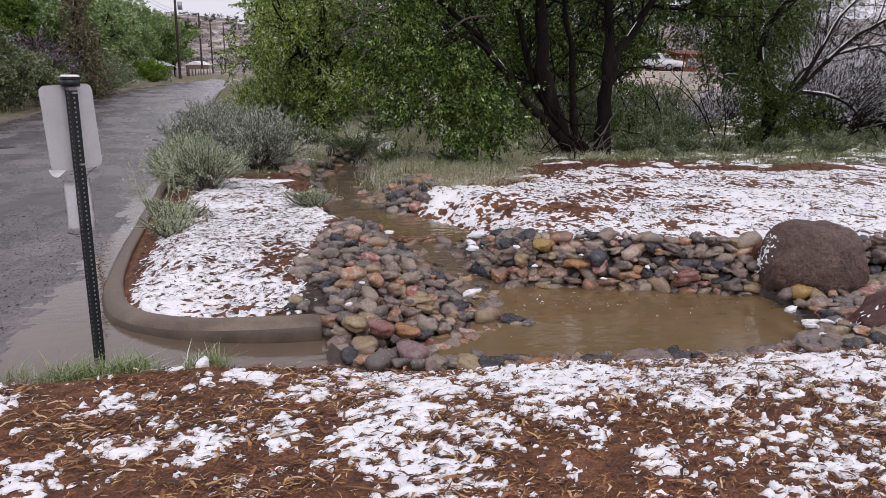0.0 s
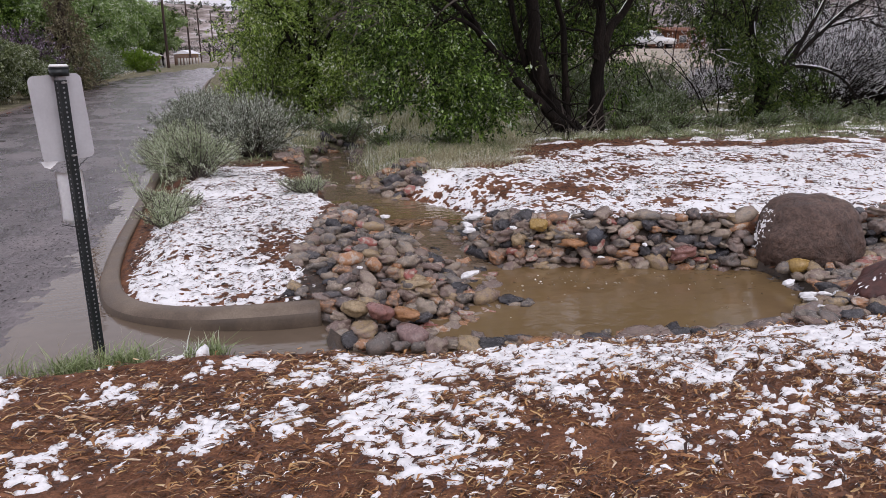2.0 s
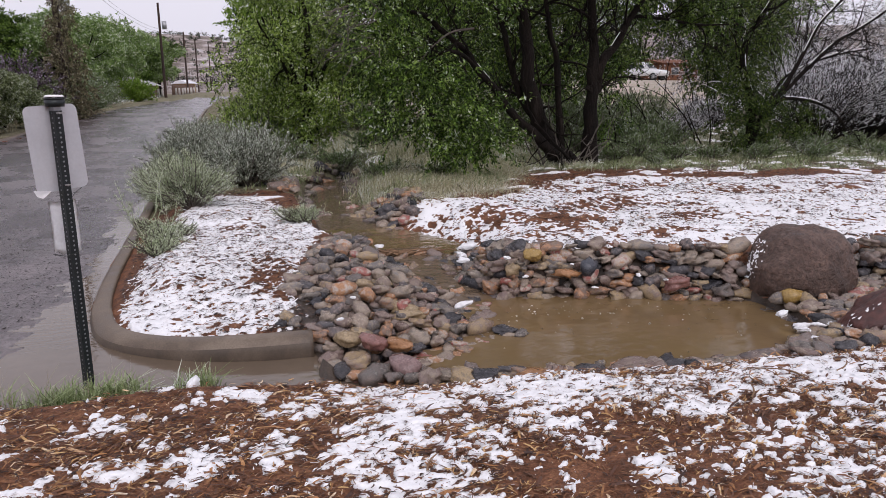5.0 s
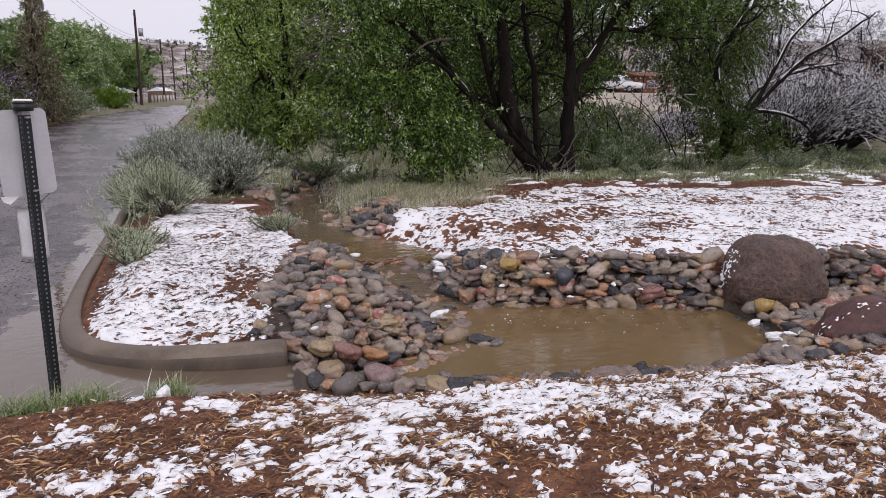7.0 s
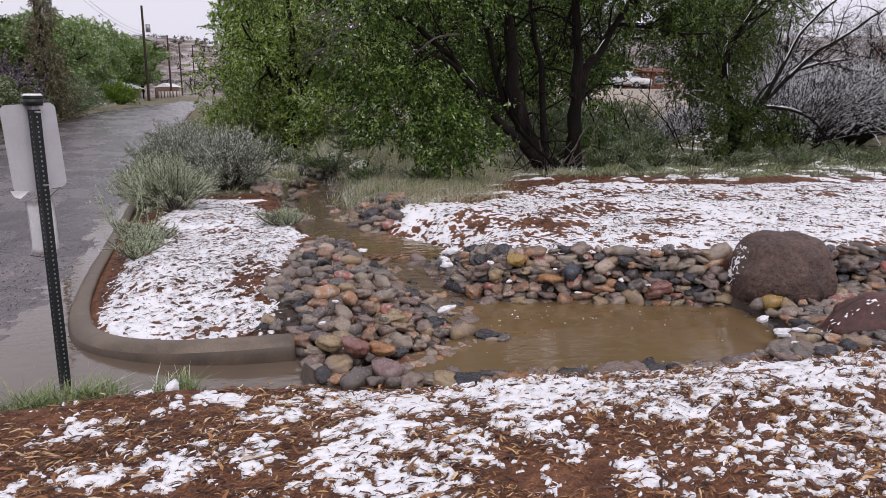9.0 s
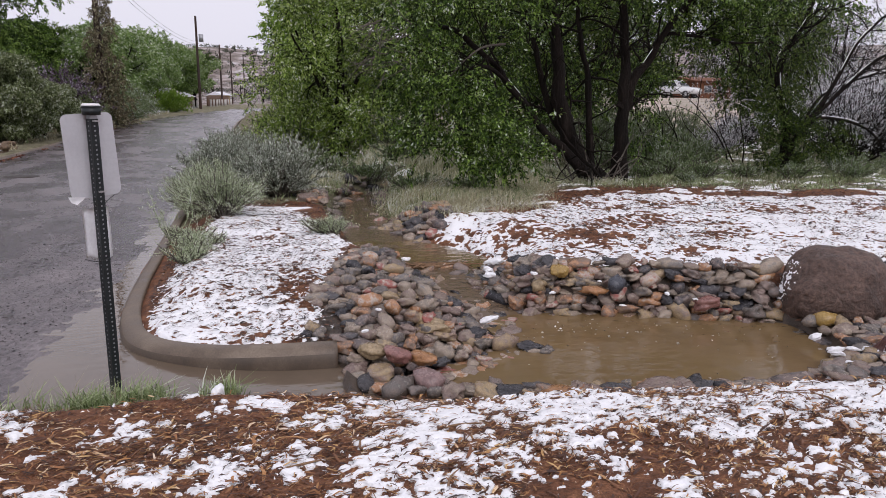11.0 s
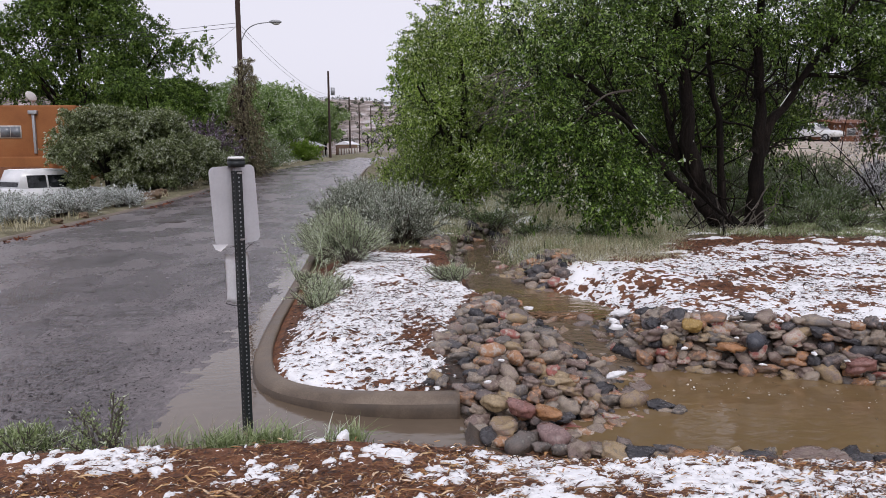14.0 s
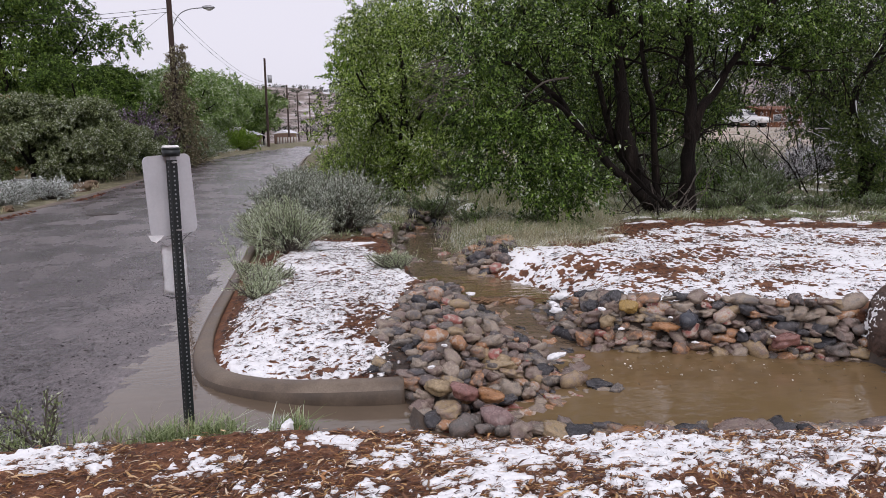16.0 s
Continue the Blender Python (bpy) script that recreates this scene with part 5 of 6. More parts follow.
limb_snow(bpy.data.objects["box_elder"], [
    rel2((11.6, 13.0, 1.58), (11.93, 13.0, 1.83), (12.69, 13.0, 2.49), (13.78, 13.0, 3.06)), rel2((11.5, 12.8, 1.44), (12.25, 12.8, 1.36), (12.7, 12.72, 1.12)),
    rel2((11.7, 13.03, 1.75), (12.1, 13.1, 2.32), (12.5, 13.1, 3.02), (13.2, 13.1, 3.6)), rel2((11.9, 13.3, 1.92), (13.0, 13.3, 2.32), (14.0, 13.3, 2.48)), rel2((10.87, 13.05, 1.5), (10.6, 13.05, 2.24), (10.75, 13.05, 2.84), (11.2, 13.15, 3.44))], 0.03)


limb_snow(bpy.data.objects["elm_tree"], [rel((7.0, 12.27, 2.42), (7.41, 12.2, 3.05), (7.8, 12.2, 3.55), (8.2, 12.12, 4.2)), rel((5.35, 12.0, 0.93), (5.02, 12.0, 1.23), (4.42, 11.9, 1.91), (3.95, 11.8, 2.36)), rel((5.6, 12.25, 1.2), (5.47, 12.2, 1.6), (5.35, 12.2, 2.2))], 0.014)


def shrub_kind(name, at, label, category, radius, height, stems, leaf, leaves_each, size, seed, wide=0.3, stem_mat=None, spread=0.5, lean=0.75, low=0.25, group="", leaf_up=-0.4, snowy=0.0, thick=1.0):
    """A bush: stems fanning from the foot, leafed along their upper part."""
    g = np.random.default_rng(seed)
    t = thing(name, at, label, category, group)
    tubes, white, at_, way = Tubes(4), Tubes(3), [], []
    for _ in range(stems):
        a, s = g.uniform(0, 2 * math.pi), g.uniform(0, 1) ** 0.6
        foot_ = np.array([math.cos(a), math.sin(a), 0]) * radius * 0.2 * s
        d = np.array([math.cos(a) * s * lean, math.sin(a) * s * lean, 1.0 - 0.45 * s])
        ln = math.hypot(height * (1 - 0.35 * s), radius * s) * g.uniform(0.75, 1.1)
        w = wander(g, foot_, d, ln, 7, 0.13)
        tubes.add(w, (0.009 + 0.006 * radius) * thick, 0.003 * thick, 4)
        lines = [w]
        for _k in range(4):
            i = g.integers(2, 6)
            sub = wander(g, w[i], unit(w[i + 1] - w[i]) + g.normal(0, 0.45, 3) + np.array([0, 0, 0.3]), ln * g.uniform(0.2, 0.42), 7, 0.15)
            tubes.add(sub, 0.005 * thick, 0.002 * thick, 3)
            lines.append(sub)
        for q in lines:
            if g.random() < snowy:
                white.add(q[2:] + np.array([0, 0, 0.012]), 0.012, 0.006, 3)
            s_ = g.uniform(low * 7 if q is w else 0.5, 6.99, leaves_each)
            i = s_.astype(int)
            at_.append(q[i] + (q[i + 1] - q[i]) * (s_ - i)[:, None] + g.normal(0, 0.012, (leaves_each, 3)))
            way.append(q[i + 1] - q[i])
    tagged(part("stem_mass", tubes.mesh("stem_mass"), stem_mat or TWIG, t), kind="stuff")
    if snowy:
        tagged(part("snow_rime", white.mesh("snow_rime"), SNOW, t, "wet snow lying along the twigs"), kind="stuff")
    foliage_ = part("foliage", leaf_mesh("foliage", np.concatenate(at_), unit(np.concatenate(way)), size, wide, leaf_up, spread, seed), leaf, t)
    tagged(foliage_, kind="stuff")
    return t


def on_ground(x, y, sink=0.02):
    return (x, y, ground_at(x, y) - sink)


sage = shrub_kind("sagebrush", on_ground(0.36, 11.1), "large grey-green sagebrush dusted with snow beside the stream", "shrub", 0.52, 1.06, 110, SAGE, 66, 0.036, 3, 0.42, low=0.35, spread=0.6, leaf_up=-0.8)
copy_thing(sage, pose(*on_ground(-0.5, 12.6), 0, 0, 140))
copy_thing(sage, pose(*on_ground(-0.35, 14.3), 0, 0, 250))
rabbit = shrub_kind("rabbitbrush", on_ground(-0.4, 9.35), "pale green rabbitbrush with feathery stems by the kerb", "shrub", 0.44, 0.78, 80, RABBIT, 44, 0.042, 4, 0.16, spread=0.5, low=0.15)
copy_thing(rabbit, pose(*on_ground(-0.75, 10.6), 0, 0, 120))
copy_thing(rabbit, pose(*on_ground(-0.8, 11.8), 0, 0, 200))
copy_thing(rabbit, pose(*on_ground(-0.7, 14.6), 0, 0, 20))
weed = shrub_kind("wormwood", on_ground(-0.58, 7.45), "low feathery green wormwood growing over the kerb", "weed", 0.3, 0.17, 44, RABBIT, 22, 0.022, 5, 0.35, spread=0.9, low=0.05, lean=1.1)
copy_thing(weed, pose(*on_ground(-0.6, 6.95), 0, 0, 80))
copy_thing(weed, pose(*on_ground(-0.7, 8.1), 0, 0, 160))
copy_thing(weed, pose(*on_ground(0.78, 7.7), 0, 0, 210))
lanky = shrub_kind("lanky_weed", on_ground(-0.8, 8.2), "thin lanky weed leaning over the street", "weed", 0.7, 0.95, 7, RABBIT, 12, 0.034, 6, 0.25, lean=0.9, stem_mat=RABBIT, thick=0.45)


# ---- grass ----
def grass(name, places, height, material, label, seed, lean=0.35, wide=0.006, per=14, spread=0.08, category="grass"):
    """Tufts of bent blades at the places."""
    g = np.random.default_rng(seed)
    p = np.repeat(np.asarray(places, float), per, 0)
    n = len(p)
    p = p + np.stack([g.normal(0, spread, n), g.normal(0, spread, n), np.zeros(n)], -1)
    a = g.uniform(0, 2 * np.pi, n)
    h = height * g.uniform(0.25, 1.3, n)
    out = np.stack([np.cos(a), np.sin(a), np.zeros(n)], -1) * (h * np.abs(g.normal(0, lean, n)))[:, None]
    up = np.array([0, 0, 1.0])[None] * h[:, None]
    side = np.stack([-np.sin(a + 0.6), np.cos(a + 0.6), np.zeros(n)], -1) * wide
    q1, q2 = p + up * 0.55 + out * 0.35, p + up * 0.95 + out * 1.1
    v = np.stack([p - side, p + side, q1 - side * 0.8, q1 + side * 0.8, q2 - side * 0.15, q2 + side * 0.15], 1).reshape(-1, 3)
    k = np.arange(n)[:, None] * 6
    f = np.concatenate([k + np.array([[0, 1, 3, 2]]), k + np.array([[2, 3, 5, 4]])], 0)
    m = mesh_from(name, v, f, True)
    m.materials.append(material)
    return tagged(new(name, m), label, category, kind="stuff")


def spots(g, n, x0, x1, y0, y1, test=None):
    x, y = g.uniform(x0, x1, n), g.uniform(y0, y1, n)
    ok = to_water(x, y) > 0.1
    if test is not None:
        ok &= test(x, y)
    x, y = x[ok], y[ok]
    return np.stack([x, y, ground_level(x, y) - 0.01], -1)


g1 = np.random.default_rng(61)
edge_of = lambda x: np.interp(x, [-3, 0.5, 1.0, 2.2, 3.7, 4.6, 6.0, 10, 14], [9.6, 10.8, 9.9, 9.5, 9.5, 11.5, 11.2, 10.0, 9.0])
clump = lambda x, y: (y > edge_of(x)) & (fbm(x * 0.8, y * 0.8, 3) + g1.random(len(x)) * 0.5 > 0.62)
grass("scrub_grass", spots(g1, 3600, -0.9, 17, 9.3, 22, clump), 0.13, BLADE, "grey-green scrub grass under the trees", 1, 1.3, 0.006, 14, 0.14)
grass("straw_grass", spots(g1, 240, 1.9, 5.0, 9.3, 12.0, lambda x, y: (y > edge_of(x) - 0.3) & (to_water(x, y) > 0.5) & (fbm(x * 2, y * 2, 2) > 0.5)), 0.2, STRAW, "pale dry grass tufts on the stream bank", 2, 1.0, 0.0025, 30, 0.1)
grass("bank_grass", spots(g1, 420, 1.9, 4.8, 9.0, 12.5, lambda x, y: (y > edge_of(x) - 0.6) & (to_water(x, y) > 0.45)), 0.09, HOAR, "frosted green grass on the stream bank", 12, 1.6, 0.003, 26, 0.14)
grass("low_grass", spots(g1, 2200, 5.5, 16, 9.6, 14.5, lambda x, y: (y > edge_of(x)) & (fbm(x * 1.4, y * 1.4, 3) > 0.45)), 0.06, FROSTED, "low frosted green herbs behind the bank", 3, 1.6, 0.007, 14, 0.13)
grass("pale_grass", spots(g1, 2800, -0.4, 6.2, 10.4, 18.0, lambda x, y: (fbm(x * 1.5, y * 1.5, 3) > 0.47) & (y > edge_of(x) + 0.3) & (to_water(x, y) > 0.4)), 0.13, HOAR, "pale frosted dry grass under the drooping tree", 13, 1.3, 0.0045, 22, 0.14)
grass("shade_grass", spots(g1, 900, 0.7, 5.2, 12.8, 18.5, lambda x, y: fbm(x * 1.1, y * 1.1 + 3, 3) > 0.38), 0.18, HOAR, "tall pale grass in the shade of the street trees", 19, 0.7, 0.006, 18, 0.16)
grass("frosted_turf", spots(g1, 1500, -0.4, 6.6, 10.0, 18.0, lambda x, y: (fbm(x * 0.9 + 7, y * 0.9, 3) > 0.36) & (y > edge_of(x)) & (to_water(x, y) > 0.3)), 0.1, FROSTED, "soft frosted green grass under the trees", 18, 1.6, 0.005, 20, 0.16)
grass("far_straw_grass", spots(g1, 46, 14.2, 17, 10.2, 12.5), 0.42, STRAW, "pale tall grass at the edge of the scrub", 9, 0.4, 0.006, 26, 0.1)
bank_edge = lambda n, x0, x1, w: np.stack([(q := g1.uniform(x0, x1, n)), 4.02 + g1.normal(0, w, n) + 0 * q, np.full(n, -0.01)], -1)
grass("verge_grass", np.concatenate([bank_edge(30, -0.98, -0.52, 0.045), bank_edge(20, -2.25, -1.85, 0.06), bank_edge(14, -1.8, -0.9, 0.035), bank_edge(9, -0.3, -0.1, 0.03), bank_edge(20, -4.5, -2.2, 0.06)]),
      0.11, FROSTED, "fresh green grass tufts along the muddy verge", 4, 0.9, 0.004, 26, 0.04)
grass("verge_stalks", bank_edge(26, -1.3, -0.4, 0.04), 0.22, STRAW, "thin dry grass stalks on the verge", 5, 0.25, 0.0012, 2, 0.03)
tall = shrub_kind("verge_weed", (-1.56, 4.1, -0.02), "spindly pale green weed on the muddy verge", "weed", 0.15, 0.37, 11, FROSTED, 9, 0.024, 12, 0.5, spread=0.7, low=0.15)
dense = shrub_kind("bushy_verge_weed", (-1.98, 4.06, -0.02), "bushy green weed with snow on its top", "weed", 0.19, 0.21, 30, FROSTED, 14, 0.03, 14, 0.28, spread=0.6, low=0.1, lean=0.9)
grass("frosted_verge_grass", spots(g1, 260, -9.6, -7.5, 44, 104), 0.34, SILVER, "snow-dusted pale grass along the far pavement", 16, 0.8, 0.02, 20, 0.3)
grass("across_grass", np.concatenate([spots(g1, 60, -9.0, -7.5, 11, 18), spots(g1, 60, -9.0, -7.5, 18, 60), spots(g1, 260, -8.4, -7.15, 47, 70)]), 0.22, STRAW, "dry grass along the kerb across the street", 6, 0.5, 0.01, 18, 0.15)

# snow clods on the verge
for x, y, s, r in ((-0.36, 3.9, 0.055, 20), (-0.22, 3.86, 0.05, 70)):
    c = part("snow_clod", lump((s * 1.25, s * 0.4, s), x * 9, 0.6, -0.7, 3, 3.6), SNOW)
    c.matrix_basis = pose(x, y, ground_at(x, y) + s * 0.75, 10, 20, r)
    tagged(c, "small clod of wet snow on mulch", "snow", "clods on the verge")


# ---- trees along the street ----
def dome_blobs(g, n, rx_, ry_, z0, z1, each, clump=0.27):
    out = []
    for _ in range(n):
        a, s = g.uniform(0, 2 * math.pi), g.uniform(0, 1) ** 0.5
        z = g.uniform(0, 1)
        k = math.sqrt(max(0.05, 1 - (2 * z - 0.9) ** 2 * 0.8))
        out.append((rx_ * s * k * math.cos(a), ry_ * s * k * math.sin(a), z0 + (z1 - z0) * z, rx_ * clump, ry_ * clump, (z1 - z0) * clump * 0.48, each))
    return out


def street_tree(name, at, label, rx_, ry_, z0, z1, leaf, size, seed, n=26, each=60, leaves=16, group="", clump=0.27):
    g = np.random.default_rng(seed)
    limbs = [([(0, 0, -0.1), (0.05, 0.03, z1 * 0.3), (0.1, -0.05, z1 * 0.6), (0.0, 0.1, z1 * 0.9)], 0.03 * z1, 0.03)]
    for _ in range(6):
        a = g.uniform(0, 2 * math.pi)
        s = g.uniform(0.4, 0.75)
        limbs.append(([(0.02, 0, z1 * 0.2), (rx_ * s * 0.45 * math.cos(a), ry_ * s * 0.45 * math.sin(a), z1 * 0.45), (rx_ * s * math.cos(a), ry_ * s * math.sin(a), z1 * g.uniform(0.55, 0.85))], 0.015 * z1, 0.02))
    return plant(name, at, label, "tree", limbs, dome_blobs(g, n, rx_, ry_, z0, z1, each, clump), leaf, leaves, size, seed, side=4, reach=z1 * 0.18, twig=0.1 + 0.07 * z1, group=group)


row = street_tree("roadside_elm", on_ground(3.9, 22.0), "leafy green elm overhanging the street edge", 3.0, 3.0, 0.5, 5.9, ELM, 0.1, 31, 36, 56, 17, "elms beside the street")
street_tree("roadside_sapling", on_ground(1.95, 17.7), "bushy young elm with drooping leafy branches", 1.8, 1.7, 0.6, 4.4, ELM, 0.07, 32, 26, 58, 24)
street_tree("bright_elm", on_ground(3.3, 29.0), "bright green young elm beside the street", 2.5, 3.0, 0.3, 6.0, BRIGHT, 0.13, 33, 26, 55, 16, "elms beside the street")
copy_thing(row, pose(*on_ground(3.2, 38), 0, 0, 100))
copy_thing(row, pose(*on_ground(4.2, 50), 0, 0, 200))
copy_thing(row, pose(*on_ground(7.4, 64), 0, 0, 40))
copy_thing(row, pose(*on_ground(8.5, 27), 0, 0, 70))
copy_thing(row, pose(*on_ground(14, 48), 0, 0, 70))
# Darkened leaf colour again, for the shade behind the spreading tree.
street_tree("creek_elm", on_ground(5.0, 17.5), "dark leafy elm behind the spreading tree", 2.4, 2.0, 0.8, 5.3, UNDER, 0.11, 35, 24, 42, 14)

for x, y, a in ((7.6, 19.5, 90), (8.8, 18.6, 180), (6.2, 26.0, 270), (10.2, 21.0, 20), (38.0, 74.0, 60), (47.0, 76.0, 140), (42.5, 75.0, 250), (17.6, 22.0, 200), (52.0, 74.0, 15), (34.0, 70.0, 330)):
    copy_thing(bpy.data.objects["creek_elm"], pose(*on_ground(x, y), 0, 0, a) @ Matrix.Scale(1.7 if y > 60 else 1.0, 4))
edge_shrub = shrub_kind("roadside_shrub", on_ground(1.3, 18.8), "leafy green shrub at the street edge", "shrub", 1.3, 1.9, 90, ELM, 24, 0.075, 44, 0.5, spread=0.8, low=0.1, lean=0.95)
for x, y, a in ((1.4, 23.0, 60), (1.3, 27.0, 140), (1.7, 33.0, 220)):
    copy_thing(edge_shrub, pose(*on_ground(x, y), 0, 0, a))

# frosted brush behind, bare and grey
brush = shrub_kind("bare_brush", on_ground(14.6, 15.2), "tangled bare brush covered in wet snow", "shrub", 1.9, 2.9, 90, FROST, 20, 0.075, 41, 0.45, spread=0.75, low=0.15, stem_mat=BARK, snowy=0.65)
for x, y, a in ((16.6, 15.6, 70), (18.4, 17.0, 130), (17.4, 18.6, 200), (18.6, 20.5, 280), (20.5, 18.5, 30), (19.0, 22.0, 100), (17.5, 13.6, 160)):
    copy_thing(brush, pose(*on_ground(x, y), 0, 0, a))
low = shrub_kind("snowy_thicket", on_ground(14.4, 19.2), "low thicket of snow-lined bare twigs", "shrub", 1.2, 0.95, 60, FROST, 12, 0.08, 42, 0.4, spread=0.7, stem_mat=BARK, snowy=0.5)
for x, y, a in ((15.4, 20.5, 60), (16.8, 22.5, 120), (12.2, 17.2, 200), (9.2, 21.0, 300), (13.1, 18.4, 250)):
    copy_thing(low, pose(*on_ground(x, y), 0, 0, a) @ Matrix.Scale(0.7, 4))
grey_sage = shrub_kind("grey_saltbush", on_ground(8.6, 17.4), "grey-green saltbush among the scrub", "shrub", 1.1, 1.4, 90, DUSTY, 24, 0.06, 43, 0.35)
for x, y, a in ((8.9, 16.6, 50), (8.0, 15.6, 110), (11.5, 18.8, 200), (6.9, 18.2, 20), (1.2, 18.6, 40), (3.3, 17.4, 260)):
    copy_thing(grey_sage, pose(*on_ground(x, y), 0, 0, a) @ Matrix.Scale(0.75 if x < 5 else 1.0, 4))
herb = shrub_kind("scrub_weed", on_ground(8.2, 13.2), "low leafy green weed under the trees", "weed", 0.6, 0.5, 36, DUSTY, 16, 0.05, 45, 0.45, spread=0.8, low=0.1, lean=0.95, group="weeds in the scrub")
for x, y, a, s_ in ((9.2, 14.4, 40, 1.3), (7.6, 14.6, 90, 1.2), (10.1, 15.2, 140, 1.4), (11.9, 14.4, 200, 1.1), (12.8, 13.4, 250, 0.9), (8.9, 15.6, 300, 1.5), (14.0, 13.2, 10, 0.9), (10.6, 16.6, 20, 1.7), (5.6, 15.2, 70, 1.3)):
    copy_thing(herb, pose(*on_ground(x, y), 0, 0, a) @ Matrix.Scale(s_, 4))
pale = shrub_kind("frosted_weed", on_ground(9.6, 12.6), "low pale green weed dusted with snow", "weed", 0.5, 0.22, 34, DUSTY, 16, 0.04, 46, 0.4, spread=0.8, low=0.05, lean=1.0, group="weeds in the scrub")
for x, y, a, s_ in ((8.6, 12.5, 40, 1.2), (7.5, 12.9, 80, 1.0), (10.4, 12.2, 120, 1.2), (11.6, 11.9, 170, 1.1), (13.0, 11.6, 220, 1.2), (12.2, 12.8, 260, 1.3), (7.9, 11.9, 310, 0.8), (4.3, 12.9, 15, 1.2), (2.6, 11.9, 55, 1.0), (3.4, 11.2, 95, 1.0), (14.4, 12.0, 140, 1.2), (2.1, 13.6, 60, 1.4), (1.4, 14.6, 20, 1.5), (2.9, 14.4, 100, 1.5), (0.9, 16.2, 170, 1.6), (3.9, 13.0, 200, 1.2)):
    copy_thing(pale, pose(*on_ground(x, y), 0, 0, a) @ Matrix.Scale(s_, 4))
stems = Tubes(5)
g2 = np.random.default_rng(91)
for _ in range(30):
    x, y = g2.uniform(8.2, 13.5), g2.uniform(15, 19)
    stems.add(wander(g2, on_ground(x, y), (g2.normal(0, 0.3), 0, 1), g2.uniform(1.0, 3.4), 7, 0.16), 0.02, 0.004)
tagged(part("bare_saplings", stems.mesh("bare_saplings"), BARK), "thin dark bare saplings in the scrub", "saplings", kind="stuff")
bare = street_tree("bare_cottonwood", on_ground(20.6, 26.0), "grey leafless cottonwood with fine snowy twigs", 4.4, 3.6, 0.8, 5.6, FROST, 0.075, 51, 30, 28, 10, "bare trees behind the field")
for x, y, a in ((20.8, 27.5, 80), (30, 33, 160), (36, 44, 200), (21, 48, 300), (37.5, 49, 20), (42, 48, 130), (25, 27, 250), (40, 36, 40), (32, 29, 10), (29, 24, 110), (37, 31, 220)):
    copy_thing(bare, pose(*on_ground(x, y), 0, 0, a) @ Matrix.Diagonal((0.8, 0.8, 0.85 if x > 23 else 1.05, 1)))
for x, y, a in ((2, 172, 40), (9, 178, 130), (-3, 184, 200), (15, 168, 290), (-9, 176, 330)):
    copy_thing(bare, pose(*on_ground(x, y), 0, 0, a))
street_tree("field_tree", on_ground(34, 40), "dark green tree behind the field", 4, 4, 0.8, 8.0, GREEN, 0.2, 52, 26, 50, 14)

# ---- across the street ----
juniper = street_tree("russian_olive", on_ground(-10.7, 29.4), "big clumpy grey-green shrub dusted with snow across the street", 1.95, 1.95, 0.4, 3.3, OLIVE, 0.1, 71, 70, 34, 34, "shrubs across the street", 0.17)
for x, y, a, s in ((-8.9, 30.4, 60, 0.97), (-8.5, 33.6, 150, 0.68), (-10.8, 33.0, 240, 0.86), (-8.5, 36.8, 320, 0.62), (-8.4, 40.0, 20, 0.6)):
    copy_thing(juniper, pose(*on_ground(x, y), 0, 0, a) @ Matrix.Scale(s, 4))
silver = shrub_kind("silver_sage", on_ground(-8.5, 17.4), "silvery snow-dusted sagebrush beside the far kerb", "shrub", 0.9, 0.5, 150, SILVER, 34, 0.05, 72, 0.5, low=0.3, spread=1.2, lean=1.0, snowy=0.35)
for x, y, a in ((-9.6, 18.8, 70), (-8.2, 19.4, 150), (-9.9, 16.6, 210), (-8.6, 21.2, 300), (-10.6, 20.5, 20), (-11.0, 18.0, 100), (-8.0, 22.6, 60)):
    copy_thing(silver, pose(*on_ground(x, y), 0, 0, a))
round_bush = shrub_kind("round_bush", on_ground(-7.9, 47.4), "rounded yellow-green clipped bush by the kerb", "shrub", 1.5, 2.6, 120, DUSTY, 30, 0.11, 73, 0.4, spread=0.8, low=0.05, lean=1.0)
copy_thing(round_bush, pose(*on_ground(-7.45, 44.2), 0, 0, 90) @ Matrix.Scale(0.8, 4))
copy_thing(round_bush, pose(*on_ground(-8.3, 54.5), 0, 0, 200))
copy_thing(round_bush, pose(*on_ground(-8.8, 62.0), 0, 0, 20) @ Matrix.Scale(0.8, 4))
green_bush = shrub_kind("green_bush", on_ground(-7.1, 69), "dense green bush by the far pavement", "shrub", 1.4, 2.3, 110, BRIGHT, 30, 0.15, 74, 0.5, spread=0.8, low=0.05, lean=1.0)
plum = shrub_kind("plum_bush", on_ground(-9.1, 39.6), "dark purple-leaved plum bush", "shrub", 1.0, 3.3, 130, PURPLE, 26, 0.11, 75, 0.5, spread=0.8, lean=0.9)
big = street_tree("cottonwood", (-21.4, 55.0, -1.0), "tall spreading green cottonwood behind the house", 8.6, 6.0, 3.4, 14.6, CANOPY, 0.22, 81, 80, 52, 34, "", 0.17)
street_tree("walnut_tree", (-15.0, 60.0, -0.5), "green tree behind the roadside shrubs", 4.6, 4.0, 1.6, 7.6, CANOPY, 0.19, 86, 46, 42, 24, "", 0.19)
mid = street_tree("street_locust", on_ground(-10.2, 58), "light green locust tree dusted with snow", 3.6, 3.6, 2.1, 6.4, LOCUST, 0.19, 82, 40, 36, 18, "trees across the street", 0.2)
for x, y, a in ((-10.6, 70, 70), (-11.2, 84, 140), (-14, 70, 10), (-14, 90, 300), (-10.4, 101, 80)):
    copy_thing(mid, pose(*on_ground(x, y), 0, 0, a))
